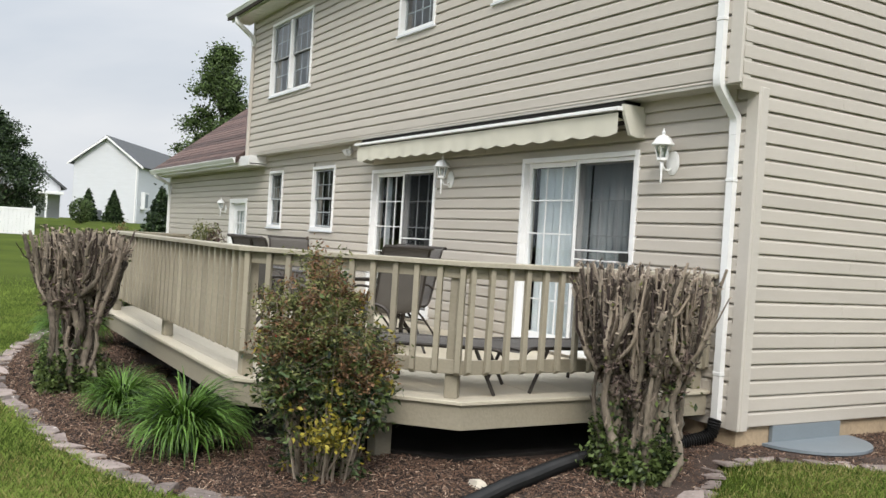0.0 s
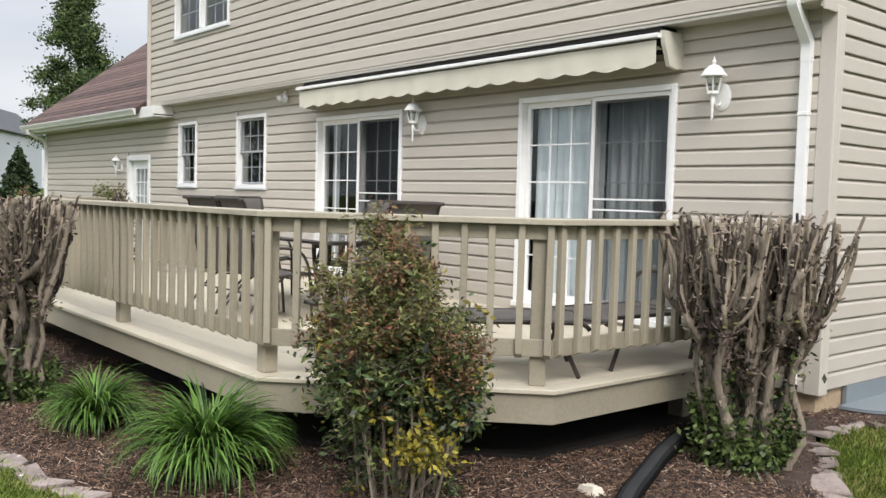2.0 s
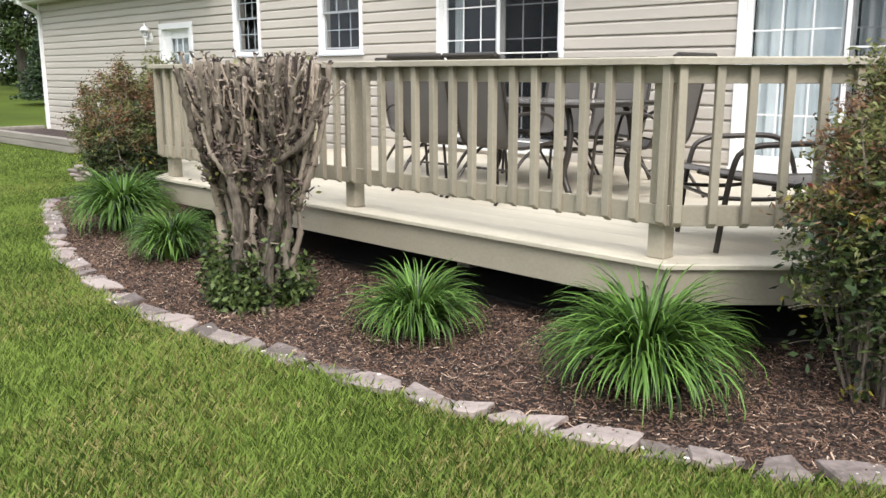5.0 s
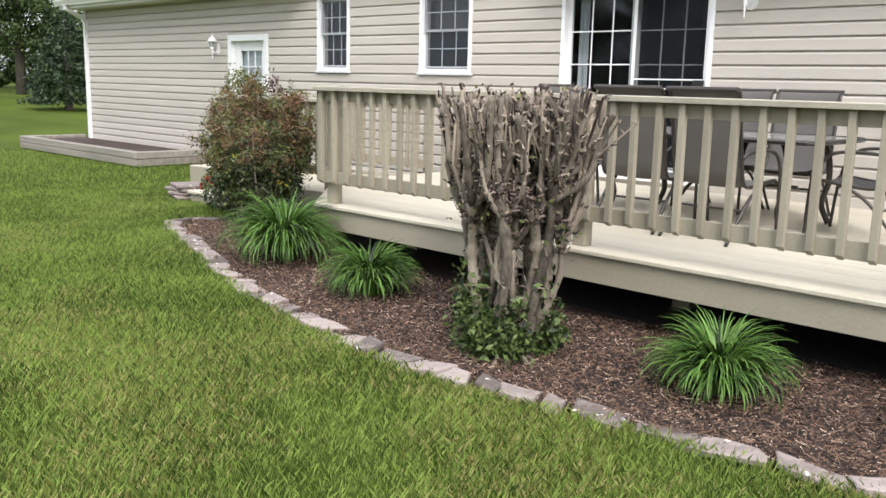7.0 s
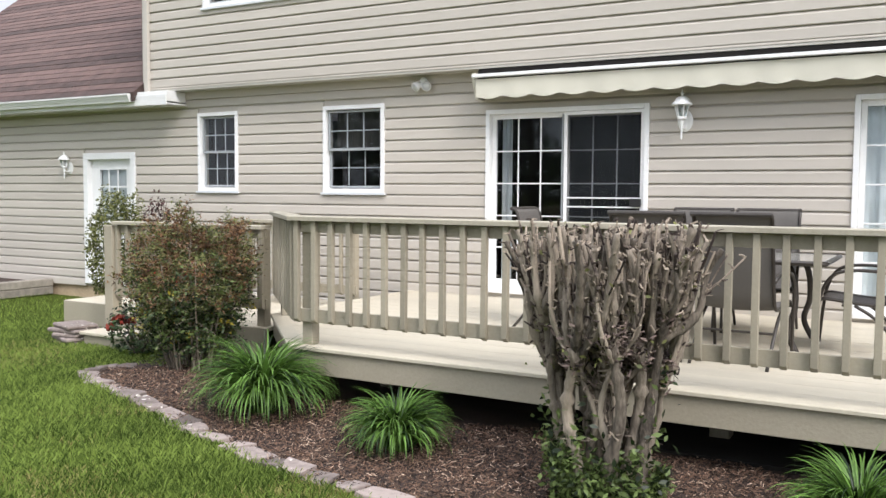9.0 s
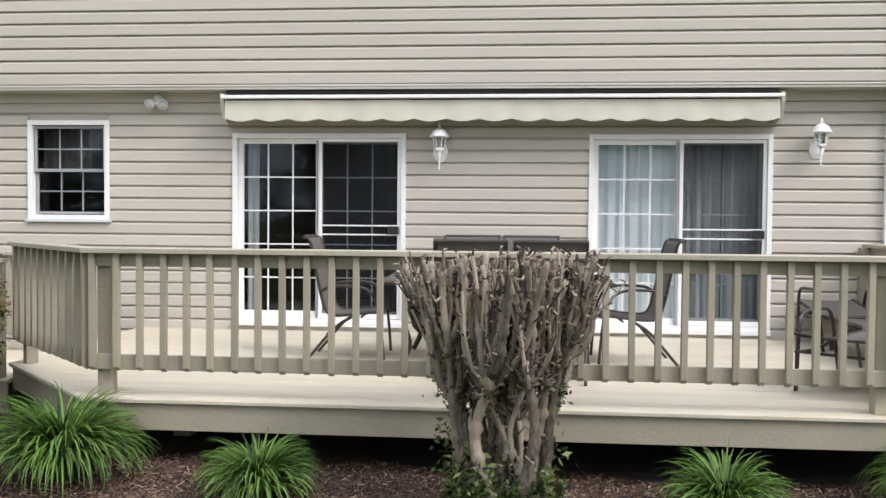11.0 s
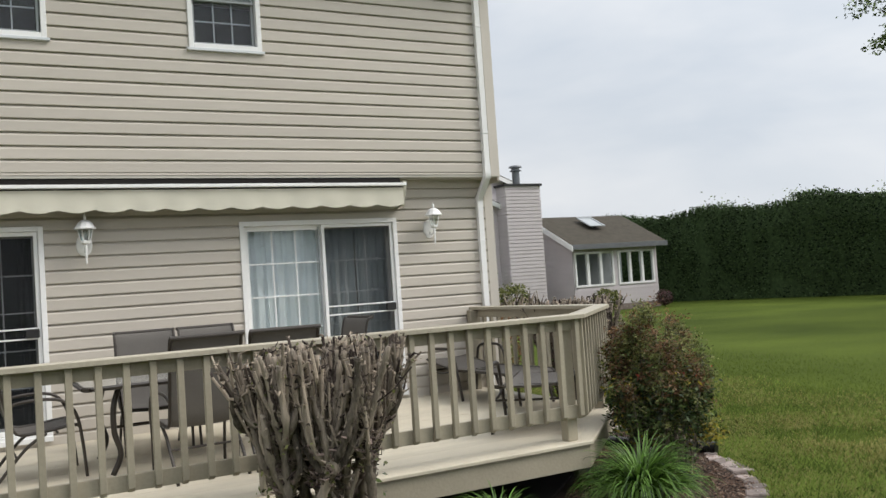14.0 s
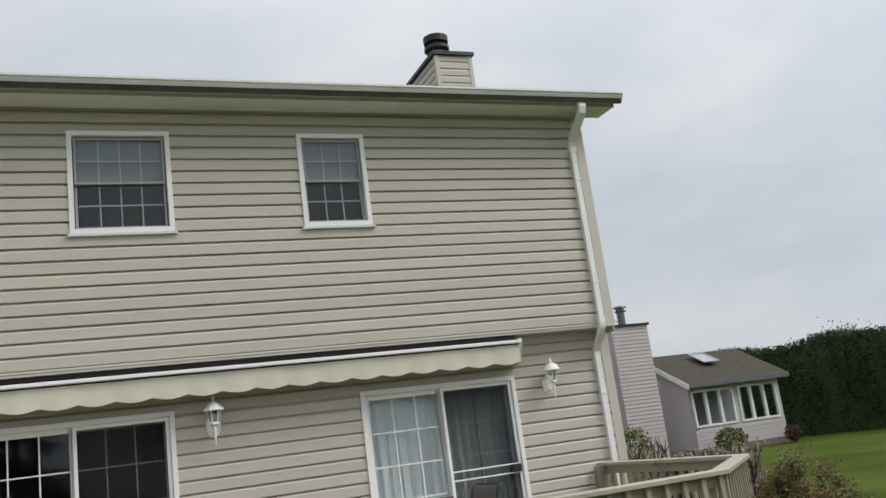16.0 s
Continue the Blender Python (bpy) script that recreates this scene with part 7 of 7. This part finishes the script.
bare_bush(pose(-0.3, 13.0, 0), 1.35, 0.55, 151, "hard-pruned leafless bush on the side lawn")
bare_bush(pose(2.6, 16.5, 0), 1.3, 0.6, 152, "hard-pruned leafless bush on the side lawn")
small_bush("bush", pose(-2.6, 9.6, 0), 0.45, 0.4, 1.35, M_LEAF_RUST, 900, 0.045, 153, "thin rusty bush beside the house")
small_bush("bush", pose(-3.4, 8.6, 0), 0.4, 0.4, 1.2, M_LEAF_OLIVE, 900, 0.045, 154, "thin olive bush beside the house")


def white_house():
    # turned so that its gable end and one long side show
    turn = pose(-99, 20.7, 0) @ pose(0, 0, 0, 0, 0, -30) @ pose(99, -20.7, 0)
    root = thing("neighbour_house", turn @ pose(-99, 17, 1.4), "white sided two-storey neighbouring house with grey roof", "house")
    o = pose(99, -17, -1.4)
    y0, y1, zg, ze, zr = 13.7, 20.7, 1.3, 7.9, 10.6
    x0 = -99
    ym = (y0 + y1) / 2
    clad(root, "wall", [(0, zg), (y1 - y0, zg), (y1 - y0, ze), ((y1 - y0) / 2, zr), (0, ze)], o @ pose(x0, y0, 0, 0, 0, 90), M_SIDING_WHITE, 0.22)
    clad(root, "wall", [(0, zg), (22, zg), (22, ze), (0, ze)], o @ pose(x0, y1, 0, 0, 0, 180), M_SIDING_WHITE, 0.22)
    g = slab(Geo(), (x0 + 0.5, y1 + 0.5, ze - 0.3), (x0 - 24, y1 + 0.5, ze - 0.3), (x0 - 24, ym, zr + 0.15), (x0 + 0.5, ym, zr + 0.15), 0.2)
    part("roof", Geo().add(g.v, g.f, o), M_ROOF_GREY, root)
    g = slab(Geo(), (x0 - 24, y0 - 0.5, ze - 0.3), (x0 + 0.5, y0 - 0.5, ze - 0.3), (x0 + 0.5, ym, zr + 0.15), (x0 - 24, ym, zr + 0.15), 0.2)
    part("roof", Geo().add(g.v, g.f, o), M_ROOF_GREY, root)
    for a, b in (((y0 - 0.6, ze - 0.35), (ym, zr + 0.1)), ((y1 + 0.6, ze - 0.35), (ym, zr + 0.1))):
        g = Geo().add([(x0 + 0.52, a[0], a[1]), (x0 + 0.52, b[0], b[1]), (x0 + 0.52, b[0], b[1] - 0.24), (x0 + 0.52, a[0], a[1] - 0.24), (x0 + 0.4, a[0], a[1]), (x0 + 0.4, b[0], b[1]), (x0 + 0.4, b[0], b[1] - 0.24), (x0 + 0.4, a[0], a[1] - 0.24)],
                      [(0, 1, 2, 3), (7, 6, 5, 4), (0, 4, 5, 1), (3, 2, 6, 7)], o)
        part("rake_board", g, M_WHITE, root)
    part("downspout", Geo().box(x0 + 0.02, x0 + 0.14, y1 - 0.25, y1 - 0.13, zg, ze - 0.2, o), M_WHITE, root)
    part("gable_vent", Geo().box(x0 + 0.01, x0 + 0.06, ym - 0.25, ym + 0.25, zr - 1.5, zr - 0.9, o), M_MUNTIN, root)
    wdw = part("window", Geo().box(-101.6, -100.2, y1 + 0.0, y1 + 0.45, 3.0, 4.9, o, 0.02), M_WHITE, root)
    part("pane", Geo().box(-101.4, -100.4, y1 + 0.452, y1 + 0.46, 3.2, 4.7, o, 0), M_WELL, wdw)
    part("hvac_unit", Geo().box(x0 + 0.6, x0 + 1.6, 16.0, 17.2, zg, zg + 1.3, o, 0.03), M_ROOF_GREY, root)
    return root


def porch_house():
    root = thing("neighbour_house", pose(-106, 11, 1.4), "white sided neighbouring house with a covered porch", "house")
    o = pose(106, -11, -1.4)
    zg = 1.3
    clad(root, "wall", [(0, zg), (6, zg), (6, 4.9), (3.4, 7.4), (0, 5.0)], o @ pose(-106, 7.9, 0, 0, 0, 90), M_SIDING_WHITE, 0.22)
    g = slab(Geo(), (-105.4, 14.5, 4.8), (-112, 14.5, 4.8), (-112, 10.8, 7.6), (-105.4, 10.8, 7.6), 0.2)
    part("roof", Geo().add(g.v, g.f, o), M_ROOF_GREY, root)
    g = slab(Geo(), (-112, 7.4, 4.7), (-105.4, 7.4, 4.7), (-105.4, 10.8, 7.6), (-112, 10.8, 7.6), 0.2)
    part("roof", Geo().add(g.v, g.f, o), M_ROOF_GREY, root)
    part("porch_roof", Geo().box(-106, -102.5, 10.2, 13.8, 4.0, 4.3, o, 0.02), M_WHITE, root)
    for y in (10.4, 12.0):
        part("porch_post", Geo().box(-102.8, -102.6, y, y + 0.2, zg, 4.0, o), M_WHITE, root)
    return root


porch_house()
white_house()


def white_fence():
    root = thing("vinyl_fence", pose(-55, 1.85, 0.12), "white vinyl privacy fence on the far lawn", "fence")
    n = 6
    for i in range(n):
        y = 4.05 - 2.4 * i
        part("fence_post", Geo().box(-0.07, 0.07, y - 0.07, y + 0.07, -0.05, 1.95, None, 0.01), M_WHITE, root)
        part("post_cap", Geo().lathe([(0.1, 1.95), (0.1, 1.98), (0.02, 2.04)], 4, pose(0, y, 0, 0, 0, 45)), M_WHITE, root)
        for k in range(11):
            a = y - 2.33 + k * 0.206
            part("fence_board", Geo().box(-0.012, 0.012, a, a + 0.2, 0.1, 1.78, None, 0.002), M_WHITE, root)
        part("fence_rail", Geo().box(-0.03, 0.03, y - 2.33, y - 0.07, 1.75, 1.88), M_WHITE, root)
        part("fence_rail", Geo().box(-0.03, 0.03, y - 2.33, y - 0.07, 0.03, 0.14), M_WHITE, root)


white_fence()
